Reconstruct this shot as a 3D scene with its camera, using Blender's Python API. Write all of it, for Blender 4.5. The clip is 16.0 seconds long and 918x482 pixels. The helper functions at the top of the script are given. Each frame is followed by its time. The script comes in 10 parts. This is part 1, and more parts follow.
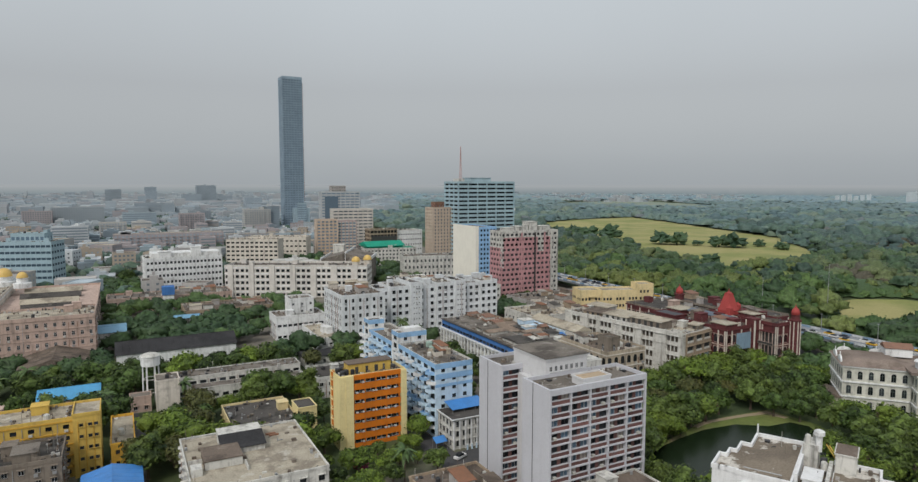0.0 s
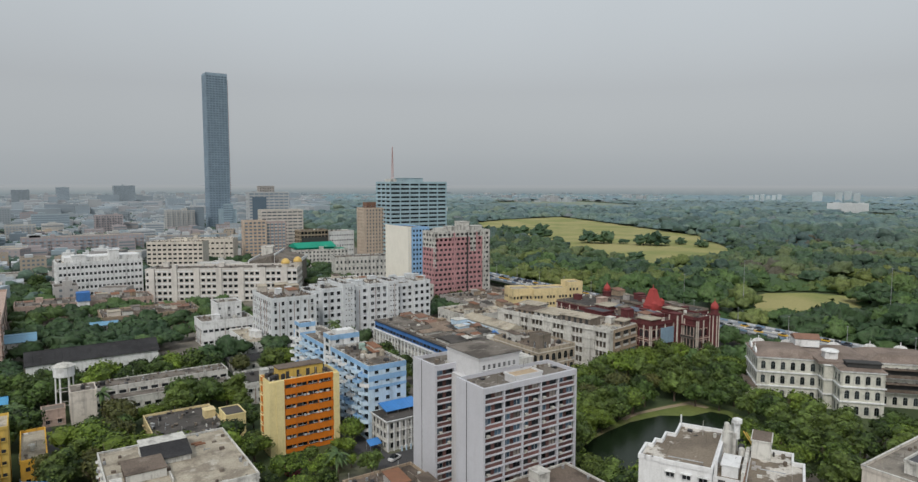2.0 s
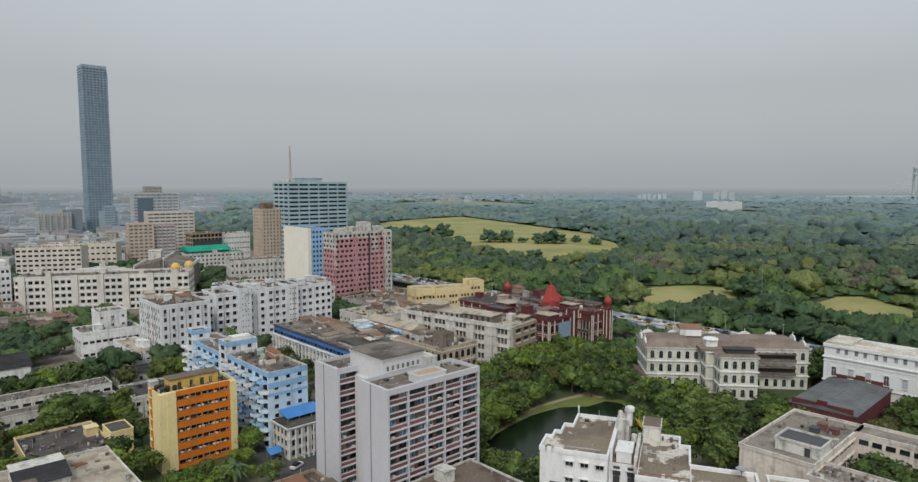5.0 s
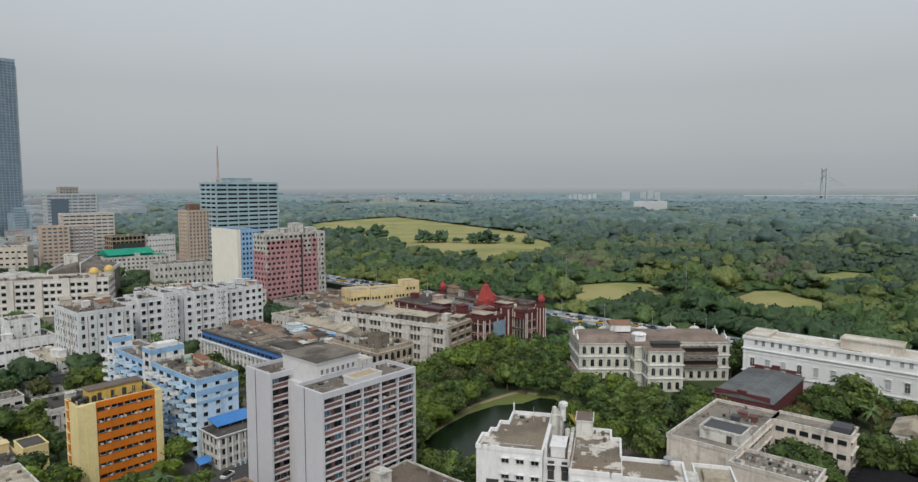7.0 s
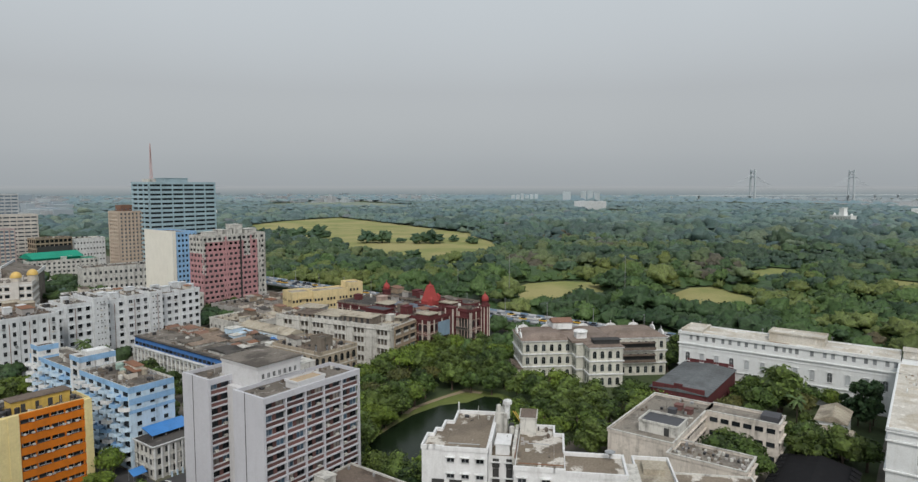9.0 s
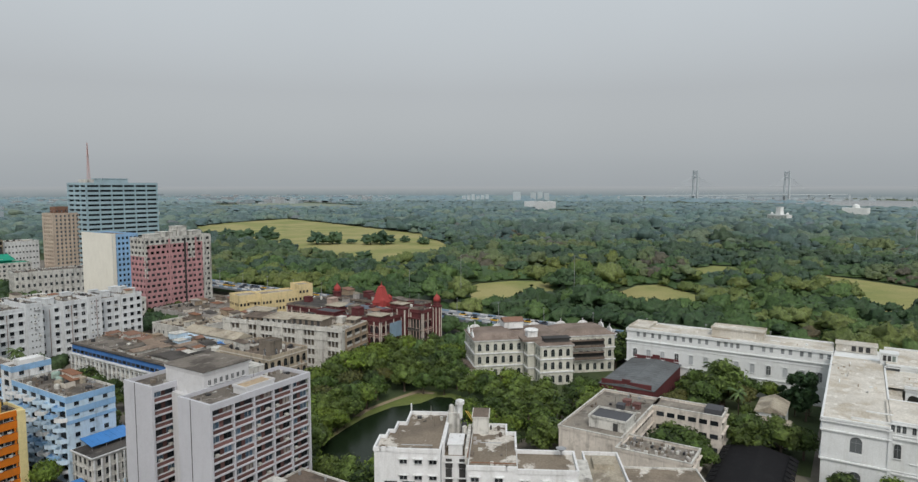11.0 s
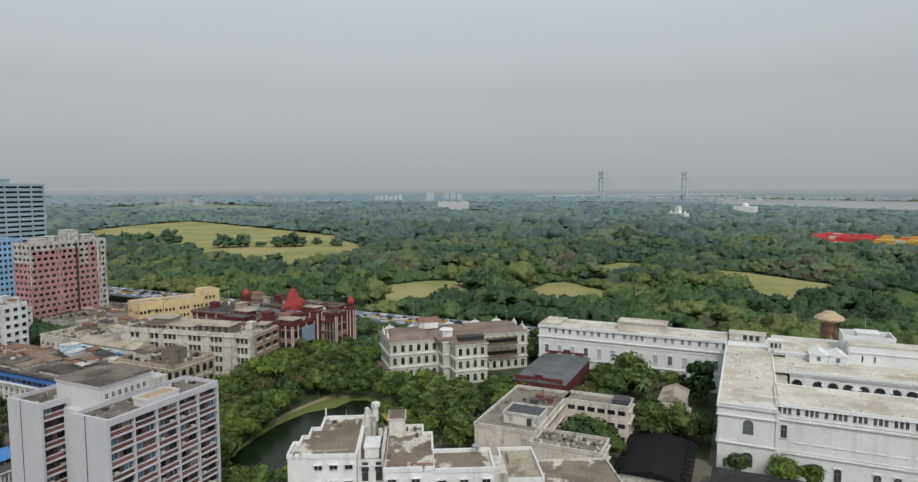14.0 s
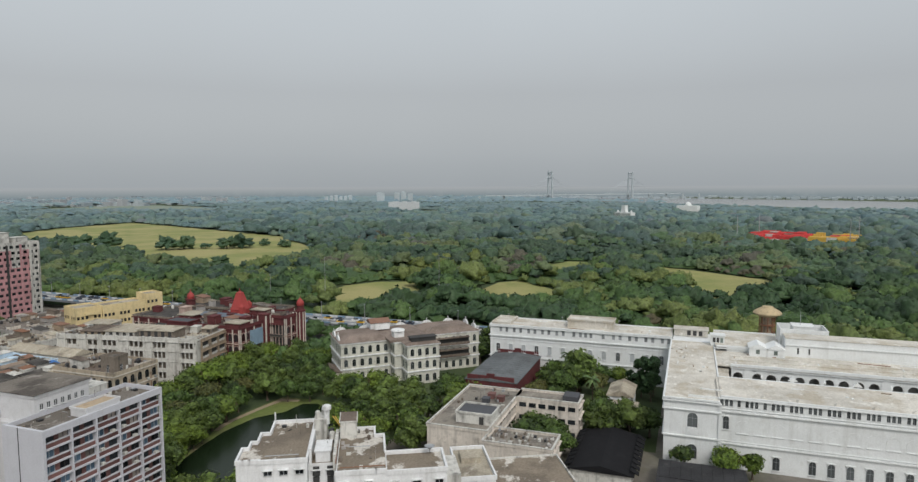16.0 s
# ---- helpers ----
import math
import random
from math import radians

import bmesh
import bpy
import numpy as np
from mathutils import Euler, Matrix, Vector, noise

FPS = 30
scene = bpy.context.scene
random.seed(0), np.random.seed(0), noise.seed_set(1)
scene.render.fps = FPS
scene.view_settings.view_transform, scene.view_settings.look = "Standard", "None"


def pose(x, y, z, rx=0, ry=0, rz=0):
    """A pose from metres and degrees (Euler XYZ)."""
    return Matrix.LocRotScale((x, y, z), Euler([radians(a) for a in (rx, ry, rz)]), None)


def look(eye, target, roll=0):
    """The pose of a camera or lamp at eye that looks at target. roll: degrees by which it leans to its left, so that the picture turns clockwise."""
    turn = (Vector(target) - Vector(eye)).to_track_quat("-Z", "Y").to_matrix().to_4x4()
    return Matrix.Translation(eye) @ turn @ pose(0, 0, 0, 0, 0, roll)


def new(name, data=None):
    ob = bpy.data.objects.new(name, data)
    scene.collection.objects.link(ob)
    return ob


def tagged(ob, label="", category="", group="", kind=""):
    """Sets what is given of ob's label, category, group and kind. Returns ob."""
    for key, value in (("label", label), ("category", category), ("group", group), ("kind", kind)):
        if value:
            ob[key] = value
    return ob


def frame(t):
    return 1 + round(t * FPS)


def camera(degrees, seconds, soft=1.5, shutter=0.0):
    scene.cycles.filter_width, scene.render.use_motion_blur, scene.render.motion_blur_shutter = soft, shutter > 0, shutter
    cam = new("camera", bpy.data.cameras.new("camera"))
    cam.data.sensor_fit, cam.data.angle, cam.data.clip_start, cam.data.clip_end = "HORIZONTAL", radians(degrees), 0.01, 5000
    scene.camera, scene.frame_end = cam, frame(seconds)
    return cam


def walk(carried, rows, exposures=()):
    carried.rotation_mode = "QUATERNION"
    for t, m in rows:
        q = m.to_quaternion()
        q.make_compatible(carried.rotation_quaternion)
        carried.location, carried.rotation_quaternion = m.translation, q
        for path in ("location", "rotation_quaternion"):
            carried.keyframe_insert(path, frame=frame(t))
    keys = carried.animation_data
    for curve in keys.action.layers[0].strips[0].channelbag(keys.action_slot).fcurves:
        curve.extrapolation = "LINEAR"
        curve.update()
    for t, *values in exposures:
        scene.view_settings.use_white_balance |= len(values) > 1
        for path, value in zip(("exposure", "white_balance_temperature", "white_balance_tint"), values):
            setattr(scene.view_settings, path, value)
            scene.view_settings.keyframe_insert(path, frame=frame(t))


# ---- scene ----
cam = camera(71.14, 16.0, soft=1.4)


def aim(x, y, z, yaw, pitch, roll):
    """The camera pose for a heading to the left of +y, a rise and a lean to the left."""
    return pose(x, y, z, 0, 0, yaw) @ pose(0, 0, 0, 90 + pitch) @ pose(0, 0, 0, 0, 0, roll)


PATH = [
    (0.0, 0, 0, 76, -27.98, -4.99, 0.05),
    (0.5, 0, 0, 76, -29.70, -4.98, -0.01),
    (1.0, 0, 0, 76, -31.12, -4.97, 0.03),
    (1.5, 0, 0, 76, -32.35, -4.96, 0.05),
    (2.0, 0, 0, 76, -34.01, -4.96, 0.07),
    (2.5, 0, 0, 76, -35.67, -4.96, 0.07),
    (3.0, 0, 0, 76, -37.28, -4.96, 0.09),
    (3.5, 0, 0, 76, -38.70, -4.97, 0.03),
    (4.0, 0, 0, 76, -40.06, -4.96, 0.03),
    (6.5, 0, 0, 76, -47.08, -4.92, -0.02),
    (7, 0, 0, 76, -48.60, -4.91, -0.01),
    (7.5, 0, 0, 76, -49.98, -4.90, -0.05),
    (8, 0, 0, 76, -51.32, -4.90, -0.00),
    (8.5, 0, 0, 76, -52.48, -4.89, 0.01),
    (9, 0, 0, 76, -53.63, -4.90, 0.01),
    (11.5, 0, 0, 76, -59.23, -4.84, -0.05),
    (12.0, 0, 0, 76, -60.57, -4.83, -0.07),
    (12.5, 0, 0, 76, -61.84, -4.82, -0.13),
    (13.0, 0, 0, 76, -63.18, -4.82, -0.12),
    (13.5, 0, 0, 76, -64.38, -4.83, -0.13),
    (14.0, 0, 0, 76, -65.68, -4.82, -0.14),
    (14.5, 0, 0, 76, -66.78, -4.83, -0.16),
    (15.0, 0, 0, 76, -67.92, -4.83, -0.15),
    (15.5, 0, 0, 76, -68.93, -4.84, -0.19),
    (16.0, 0, 0, 76, -70.06, -4.83, -0.20),
]
walk(cam, [(t, aim(x, y, z, yaw, pitch, roll)) for t, x, y, z, yaw, pitch, roll in PATH])

# ---- world, sun and exposure ----
scene.view_settings.exposure = 0.0
world = bpy.data.worlds.new("overcast_sky")
scene.world = world
world.use_nodes = True
nt = world.node_tree
nt.nodes.clear()
sky = nt.nodes.new("ShaderNodeTexSky")
sky.sky_type, sky.sun_disc = "NISHITA", False
sky.sun_elevation, sky.sun_rotation = radians(47), radians(232)
sky.air_density, sky.dust_density = 1.5, 6.0
grey = nt.nodes.new("ShaderNodeHueSaturation")
grey.inputs["Saturation"].default_value = 0.25
nt.links.new(sky.outputs[0], grey.inputs["Color"])
sky_bg = nt.nodes.new("ShaderNodeBackground")
sky_bg.inputs[1].default_value = 0.05
nt.links.new(grey.outputs[0], sky_bg.inputs[0])
# the cloud sheet: grey-blue near the horizon, paler overhead
coord = nt.nodes.new("ShaderNodeTexCoord")
split = nt.nodes.new("ShaderNodeSeparateXYZ")
nt.links.new(coord.outputs["Generated"], split.inputs[0])
ramp = nt.nodes.new("ShaderNodeValToRGB")
ramp.color_ramp.elements[0].position, ramp.color_ramp.elements[0].color = 0.0, (0.362, 0.392, 0.414, 1)
ramp.color_ramp.elements[1].position, ramp.color_ramp.elements[1].color = 0.32, (0.42, 0.463, 0.492, 1)
for pos, col in ((0.02, (0.372, 0.402, 0.424, 1)), (0.05, (0.374, 0.404, 0.428, 1)), (0.14, (0.327, 0.350, 0.375, 1)), (1.0, (0.43, 0.47, 0.505, 1))):
    e = ramp.color_ramp.elements.new(pos)
    e.color = col
nt.links.new(split.outputs["Z"], ramp.inputs[0])
cloud = nt.nodes.new("ShaderNodeTexNoise")
cloud.inputs["Scale"].default_value, cloud.inputs["Detail"].default_value = 2.2, 3
nt.links.new(coord.outputs["Generated"], cloud.inputs["Vector"])
cloud_amount = nt.nodes.new("ShaderNodeMapRange")
cloud_amount.inputs["To Min"].default_value, cloud_amount.inputs["To Max"].default_value = 0.87, 1.01
nt.links.new(cloud.outputs[0], cloud_amount.inputs["Value"])
cloud_bg = nt.nodes.new("ShaderNodeBackground")
nt.links.new(ramp.outputs[0], cloud_bg.inputs[0])
nt.links.new(cloud_amount.outputs[0], cloud_bg.inputs[1])
add = nt.nodes.new("ShaderNodeAddShader")
out = nt.nodes.new("ShaderNodeOutputWorld")
nt.links.new(sky_bg.outputs[0], add.inputs[0])
nt.links.new(cloud_bg.outputs[0], add.inputs[1])
nt.links.new(add.outputs[0], out.inputs[0])

sun = new("sun", bpy.data.lights.new("sun", "SUN"))
sun.data.energy, sun.data.angle, sun.data.color = 1.3, radians(12), (1.0, 0.95, 0.88)
sun.matrix_world = look((-190, -150, 260), (0, 0, 0))


# ---- materials ----
def nodes_of(name):
    m = bpy.data.materials.new(name)
    m.use_nodes = True
    return m, m.node_tree, m.node_tree.nodes["Principled BSDF"]


def noise_at(nt, scale, stretch=(1, 1, 1), detail=4):
    geo = nt.nodes.new("ShaderNodeNewGeometry")
    mp = nt.nodes.new("ShaderNodeMapping")
    mp.inputs["Scale"].default_value = stretch
    nt.links.new(geo.outputs["Position"], mp.inputs["Vector"])
    n = nt.nodes.new("ShaderNodeTexNoise")
    n.inputs["Scale"].default_value, n.inputs["Detail"].default_value = scale, detail
    n.inputs["Roughness"].default_value = 0.62
    nt.links.new(mp.outputs[0], n.inputs["Vector"])
    return n.outputs["Fac"]


def mixed(nt, fac, a, b, blend="MIX"):
    mx = nt.nodes.new("ShaderNodeMix")
    mx.data_type, mx.blend_type = "RGBA", blend
    for sock, v in ((mx.inputs[0], fac), (mx.inputs[6], a), (mx.inputs[7], b)):
        if hasattr(v, "links"):
            nt.links.new(v, sock)
        else:
            sock.default_value = v if isinstance(v, (int, float)) else (*v, 1)
    return mx.outputs[2]


def ranged(nt, v, lo, hi, to_lo=0.0, to_hi=1.0):
    mr = nt.nodes.new("ShaderNodeMapRange")
    for key, val in (("From Min", lo), ("From Max", hi), ("To Min", to_lo), ("To Max", to_hi)):
        mr.inputs[key].default_value = val
    nt.links.new(v, mr.inputs["Value"])
    return mr.outputs[0]


def bumped(nt, bsdf, height, strength=0.4, distance=0.05):
    b = nt.nodes.new("ShaderNodeBump")
    b.inputs["Strength"].default_value, b.inputs["Distance"].default_value = strength, distance
    nt.links.new(height, b.inputs["Height"])
    nt.links.new(b.outputs[0], bsdf.inputs["Normal"])


def surface(name, col, dirt=(0.09, 0.085, 0.075), amount=0.45, rough=0.85, patch=0.12, streak=True, vary=0.0, grain=3.0, metal=0.0, mottle=0.6):
    """Painted or bare masonry: broad patches, rain streaks down the walls, fine grain."""
    m, nt, b = nodes_of(name)
    c = mixed(nt, ranged(nt, noise_at(nt, patch), 0.35, 0.7, 0.0, mottle), col, tuple(v * 0.68 for v in col))
    if streak:
        s = noise_at(nt, 1.0, (1.3, 1.3, 0.1), 6)
        c = mixed(nt, ranged(nt, s, 0.54, 0.82, 0.0, amount), c, dirt)
        run = noise_at(nt, 1.0, (0.42, 0.42, 0.045), 7)
        c = mixed(nt, ranged(nt, run, 0.55, 0.68, 0.0, amount * 0.7), c, tuple(v * 0.8 for v in dirt))
    c = mixed(nt, ranged(nt, noise_at(nt, 0.55, detail=7), 0.5, 0.8, 0.0, amount), c, dirt)
    g = noise_at(nt, grain, detail=6)
    c = mixed(nt, 1.0, c, mixed(nt, g, (0.8, 0.8, 0.8), (1.12, 1.12, 1.12)), "MULTIPLY")
    if vary:
        info = nt.nodes.new("ShaderNodeObjectInfo")
        c = mixed(nt, 1.0, c, mixed(nt, info.outputs["Random"], (1 - vary,) * 3, (1 + vary,) * 3), "MULTIPLY")
    nt.links.new(c, b.inputs["Base Color"])
    b.inputs["Roughness"].default_value, b.inputs["Metallic"].default_value = rough, metal
    b.inputs["Specular IOR Level"].default_value = 0.5 if rough < 0.6 else 0.2
    bumped(nt, b, g)
    return m


def roofing(name, col, dark, pale, wet=0.75, lime=0.6, scale=0.16, rough=0.9, lime_at=(0.585, 0.65)):
    """Flat roof screed: dark damp patches with ragged edges, pale lime patches, fine grain."""
    m, nt, b = nodes_of(name)
    c = mixed(nt, ranged(nt, noise_at(nt, scale * 0.5, detail=3), 0.35, 0.65), col, tuple(v * 0.72 for v in col))
    c = mixed(nt, ranged(nt, noise_at(nt, scale, detail=9), 0.50, 0.60, 0.0, wet), c, dark)
    c = mixed(nt, ranged(nt, noise_at(nt, scale * 1.45, (1.0, 1.3, 1.0), 8), *lime_at, 0.0, lime), c, pale)
    g = noise_at(nt, 2.4, detail=8)
    c = mixed(nt, 1.0, c, mixed(nt, ranged(nt, g, 0.3, 0.7), (0.72, 0.72, 0.72), (1.18, 1.18, 1.18)), "MULTIPLY")
    nt.links.new(c, b.inputs["Base Color"])
    b.inputs["Roughness"].default_value, b.inputs["Specular IOR Level"].default_value = rough, 0.15
    bumped(nt, b, g, 0.5)
    return m


def glass_dark(name, col=(0.015, 0.018, 0.021), rough=0.12, vary=0.6):
    m, nt, b = nodes_of(name)
    info = nt.nodes.new("ShaderNodeObjectInfo")
    c = mixed(nt, info.outputs["Random"], tuple(v * (1 - vary) for v in col), tuple(v * (1 + 2.5 * vary) for v in col))
    nt.links.new(c, b.inputs["Base Color"])
    nt.links.new(ranged(nt, info.outputs["Random"], 0, 1, rough, rough + 0.3), b.inputs["Roughness"])
    b.inputs["Specular IOR Level"].default_value = 0.2
    return m


def leafy(name, dark, light, by_island=False, patch=0.06, grain=(0.3, 1.65), relief=0.9, fine=0.9):
    m, nt, b = nodes_of(name)
    if by_island == "both":
        geo, info = nt.nodes.new("ShaderNodeNewGeometry"), nt.nodes.new("ShaderNodeObjectInfo")
        rnd = ranged(nt, mixed(nt, 0.6, info.outputs["Random"], geo.outputs["Random Per Island"]), 0.15, 0.85)
    elif by_island:
        geo = nt.nodes.new("ShaderNodeNewGeometry")
        rnd = geo.outputs["Random Per Island"]
    else:
        info = nt.nodes.new("ShaderNodeObjectInfo")
        rnd = info.outputs["Random"]
    c = mixed(nt, rnd, dark, light)
    c = mixed(nt, ranged(nt, noise_at(nt, patch), 0.45, 0.65, 0.0, 0.6), c, tuple(0.5 * (a + d) * f for a, d, f in zip(dark, light, (1.25, 1.05, 0.8))))
    c = mixed(nt, 1.0, c, mixed(nt, ranged(nt, noise_at(nt, fine, detail=6), 0.25, 0.75), (grain[0],) * 3, (grain[1],) * 3), "MULTIPLY")
    nt.links.new(c, b.inputs["Base Color"])
    b.inputs["Roughness"].default_value = 0.6
    b.inputs["Specular IOR Level"].default_value = 0.3
    bumped(nt, b, noise_at(nt, fine * 2, detail=6), relief, 0.3)
    return m


WHITE = surface("white_paint", (0.78, 0.79, 0.79), (0.16, 0.155, 0.14), amount=0.56, mottle=0.45)
WHITE_OLD = surface("weathered_white_paint", (0.64, 0.63, 0.59), amount=0.85)
LIME = surface("white_limewash", (0.75, 0.77, 0.77), (0.40, 0.385, 0.34), 0.26, mottle=0.35)
LIME_ROOF = roofing("limewashed_roof_terrace", (0.64, 0.61, 0.55), (0.43, 0.37, 0.28), (0.74, 0.725, 0.68), 0.55, 0.7, 0.14)
LAVENDER = surface("pale_grey_render", (0.55, 0.555, 0.595), (0.36, 0.36, 0.38), 0.2, mottle=0.22)
CORE_WHITE = surface("white_core_render", (0.62, 0.62, 0.63), (0.36, 0.35, 0.34), 0.3, mottle=0.25)
CREAM = surface("cream_paint", (0.68, 0.625, 0.55), amount=0.45)
TAN = surface("tan_stucco", (0.37, 0.29, 0.21), amount=0.75)
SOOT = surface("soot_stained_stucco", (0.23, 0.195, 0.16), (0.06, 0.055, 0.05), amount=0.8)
PINKISH = surface("dusty_pink_stucco", (0.53, 0.40, 0.34), amount=0.6)
PINK = surface("pink_paint", (0.54, 0.30, 0.31), amount=0.4)
COURT_WALL = surface("rosy_grey_render", (0.72, 0.66, 0.59), (0.16, 0.14, 0.12), amount=0.6)
ORANGE = surface("orange_paint", (0.66, 0.19, 0.018), (0.26, 0.09, 0.03), 0.3)
BUTTER = surface("butter_yellow_paint", (0.78, 0.66, 0.34), (0.34, 0.28, 0.16), 0.3, mottle=0.35)
YELLOW = surface("yellow_paint", (0.66, 0.45, 0.11), (0.26, 0.19, 0.08), 0.5)
OCHRE = surface("ochre_paint", (0.66, 0.38, 0.06), (0.28, 0.18, 0.06), 0.35)
PALE_YELLOW = surface("pale_yellow_paint", (0.72, 0.59, 0.33), amount=0.3)
SKY_BLUE = surface("sky_blue_paint", (0.30, 0.51, 0.77), amount=0.3)
PALE_BLUE = surface("pale_blue_paint", (0.57, 0.72, 0.85), amount=0.35, mottle=0.4)
BLUE_BAND = surface("bright_blue_paint", (0.075, 0.21, 0.52), (0.04, 0.08, 0.16), 0.4)
BLUE_SHEET = surface("blue_sheet_roof", (0.06, 0.24, 0.60), (0.05, 0.10, 0.22), 0.35, rough=0.5, streak=False)
PALE_CYAN = surface("faded_light_blue_sheet", (0.17, 0.36, 0.52), (0.10, 0.17, 0.22), 0.45, rough=0.55, streak=False)
CYAN_SHEET = surface("cyan_sheet_roof", (0.08, 0.33, 0.58), (0.06, 0.14, 0.22), 0.35, rough=0.5, streak=False)
TEAL_CLAD = surface("grey_blue_cladding", (0.37, 0.50, 0.56), (0.2, 0.26, 0.29), 0.25)
RED_BRICK = surface("red_painted_brick", (0.135, 0.042, 0.044), (0.05, 0.03, 0.03), 0.65)
RED_DOME = surface("bright_red_sheet", (0.38, 0.065, 0.06), (0.22, 0.05, 0.045), 0.45, rough=0.6, streak=False)
RED_STAND = surface("red_seating", (0.62, 0.06, 0.06), (0.5, 0.3, 0.25), 0.4, streak=False)
YEL_STAND = surface("yellow_seating", (0.62, 0.40, 0.08), (0.5, 0.3, 0.25), 0.4, streak=False)
MAROON = surface("maroon_panel", (0.17, 0.088, 0.08), (0.07, 0.05, 0.048), 0.4, vary=0.35)
ROOF_GREY = roofing("grey_roof_screed", (0.20, 0.178, 0.155), (0.075, 0.066, 0.058), (0.36, 0.335, 0.30))
ROOF_DARK = roofing("dark_bitumen_roof", (0.095, 0.088, 0.082), (0.04, 0.038, 0.036), (0.20, 0.185, 0.165), 0.8, 0.4)
ROOF_PALE = roofing("pale_roof_screed", (0.44, 0.395, 0.315), (0.20, 0.17, 0.135), (0.56, 0.53, 0.47), 0.7, 0.5)
ROOF_BROWN = roofing("brown_tar_roof", (0.175, 0.14, 0.115), (0.075, 0.062, 0.052), (0.28, 0.24, 0.20), 0.7, 0.45)
SLATE = surface("slate_grey_roof", (0.085, 0.088, 0.098), (0.06, 0.06, 0.065), 0.5, streak=False, rough=0.7)
TILE_RED = surface("rusty_tile_roof", (0.25, 0.145, 0.105), (0.09, 0.06, 0.05), 0.6, streak=False)
CONCRETE = surface("raw_concrete", (0.42, 0.40, 0.38), amount=0.55)
# the skyscraper's two colours are lightened and blued to paint in haze
TOWER_GREY = surface("hazed_tower_concrete", (0.30, 0.39, 0.47), (0.16, 0.2, 0.24), 0.4)
TOWER_NET = surface("hazed_tower_net", (0.20, 0.275, 0.34), (0.1, 0.13, 0.16), 0.4)
GREEN_NET = surface("green_safety_net", (0.02, 0.30, 0.20), (0.02, 0.12, 0.09), 0.4)
GOLD = surface("gold_dome_paint", (0.68, 0.46, 0.13), (0.3, 0.2, 0.08), 0.3, rough=0.45, streak=False)
STEEL = surface("galvanised_steel", (0.38, 0.39, 0.40), amount=0.3, rough=0.5, metal=0.4)
TIN_DARK = roofing("dark_sheet_roof", (0.05, 0.05, 0.053), (0.03, 0.03, 0.032), (0.11, 0.10, 0.095), 0.6, 0.3)
HALL_SLATE = roofing("slate_sheet_roof", (0.15, 0.162, 0.17), (0.10, 0.106, 0.11), (0.20, 0.205, 0.21), 0.5, 0.3)
GREEN_TANK = surface("pale_green_tank", (0.36, 0.48, 0.42), amount=0.4)
RUST = surface("rusty_steel", (0.26, 0.13, 0.08), amount=0.4)
BLACK_TANK = surface("black_plastic_tank", (0.03, 0.03, 0.033), (0.08, 0.08, 0.08), 0.3, rough=0.5, streak=False)
FRAME_W = surface("pale_window_frame", (0.62, 0.63, 0.64), amount=0.3)
FRAME_D = surface("dark_window_frame", (0.06, 0.06, 0.06), amount=0.3)
SHUTTER = surface("grey_green_shutter", (0.19, 0.23, 0.21), amount=0.4, vary=0.3)
CURTAIN = surface("faded_curtain", (0.33, 0.29, 0.26), amount=0.4, vary=0.5)
PANE = glass_dark("dark_window_glass")
PANE_BLUE = glass_dark("bluish_window_glass", (0.05, 0.08, 0.11))
BARK = surface("bark", (0.12, 0.09, 0.07), amount=0.4)
ASPHALT = surface("asphalt", (0.075, 0.075, 0.078), (0.12, 0.11, 0.1), 0.5, streak=False)
PATH_EARTH = surface("sandy_path", (0.36, 0.29, 0.20), (0.18, 0.15, 0.10), 0.5, streak=False)
LEAF = [leafy("leaves_" + n, d, l, "both", grain=(0.22, 1.5)) for n, d, l in (
    ("mango", (0.009, 0.022, 0.006), (0.082, 0.14, 0.029)),
    ("rain_tree", (0.022, 0.046, 0.008), (0.185, 0.275, 0.038)),
    ("neem", (0.014, 0.032, 0.008), (0.125, 0.185, 0.04)),
    ("rusty", (0.045, 0.058, 0.018), (0.12, 0.125, 0.036)),
    ("ashoka", (0.016, 0.042, 0.016), (0.035, 0.075, 0.022)))]
PALM_LEAF = leafy("leaves_palm", (0.05, 0.09, 0.03), (0.09, 0.14, 0.05))
PINK_FLOWER = leafy("bougainvillea", (0.30, 0.03, 0.12), (0.5, 0.06, 0.22))
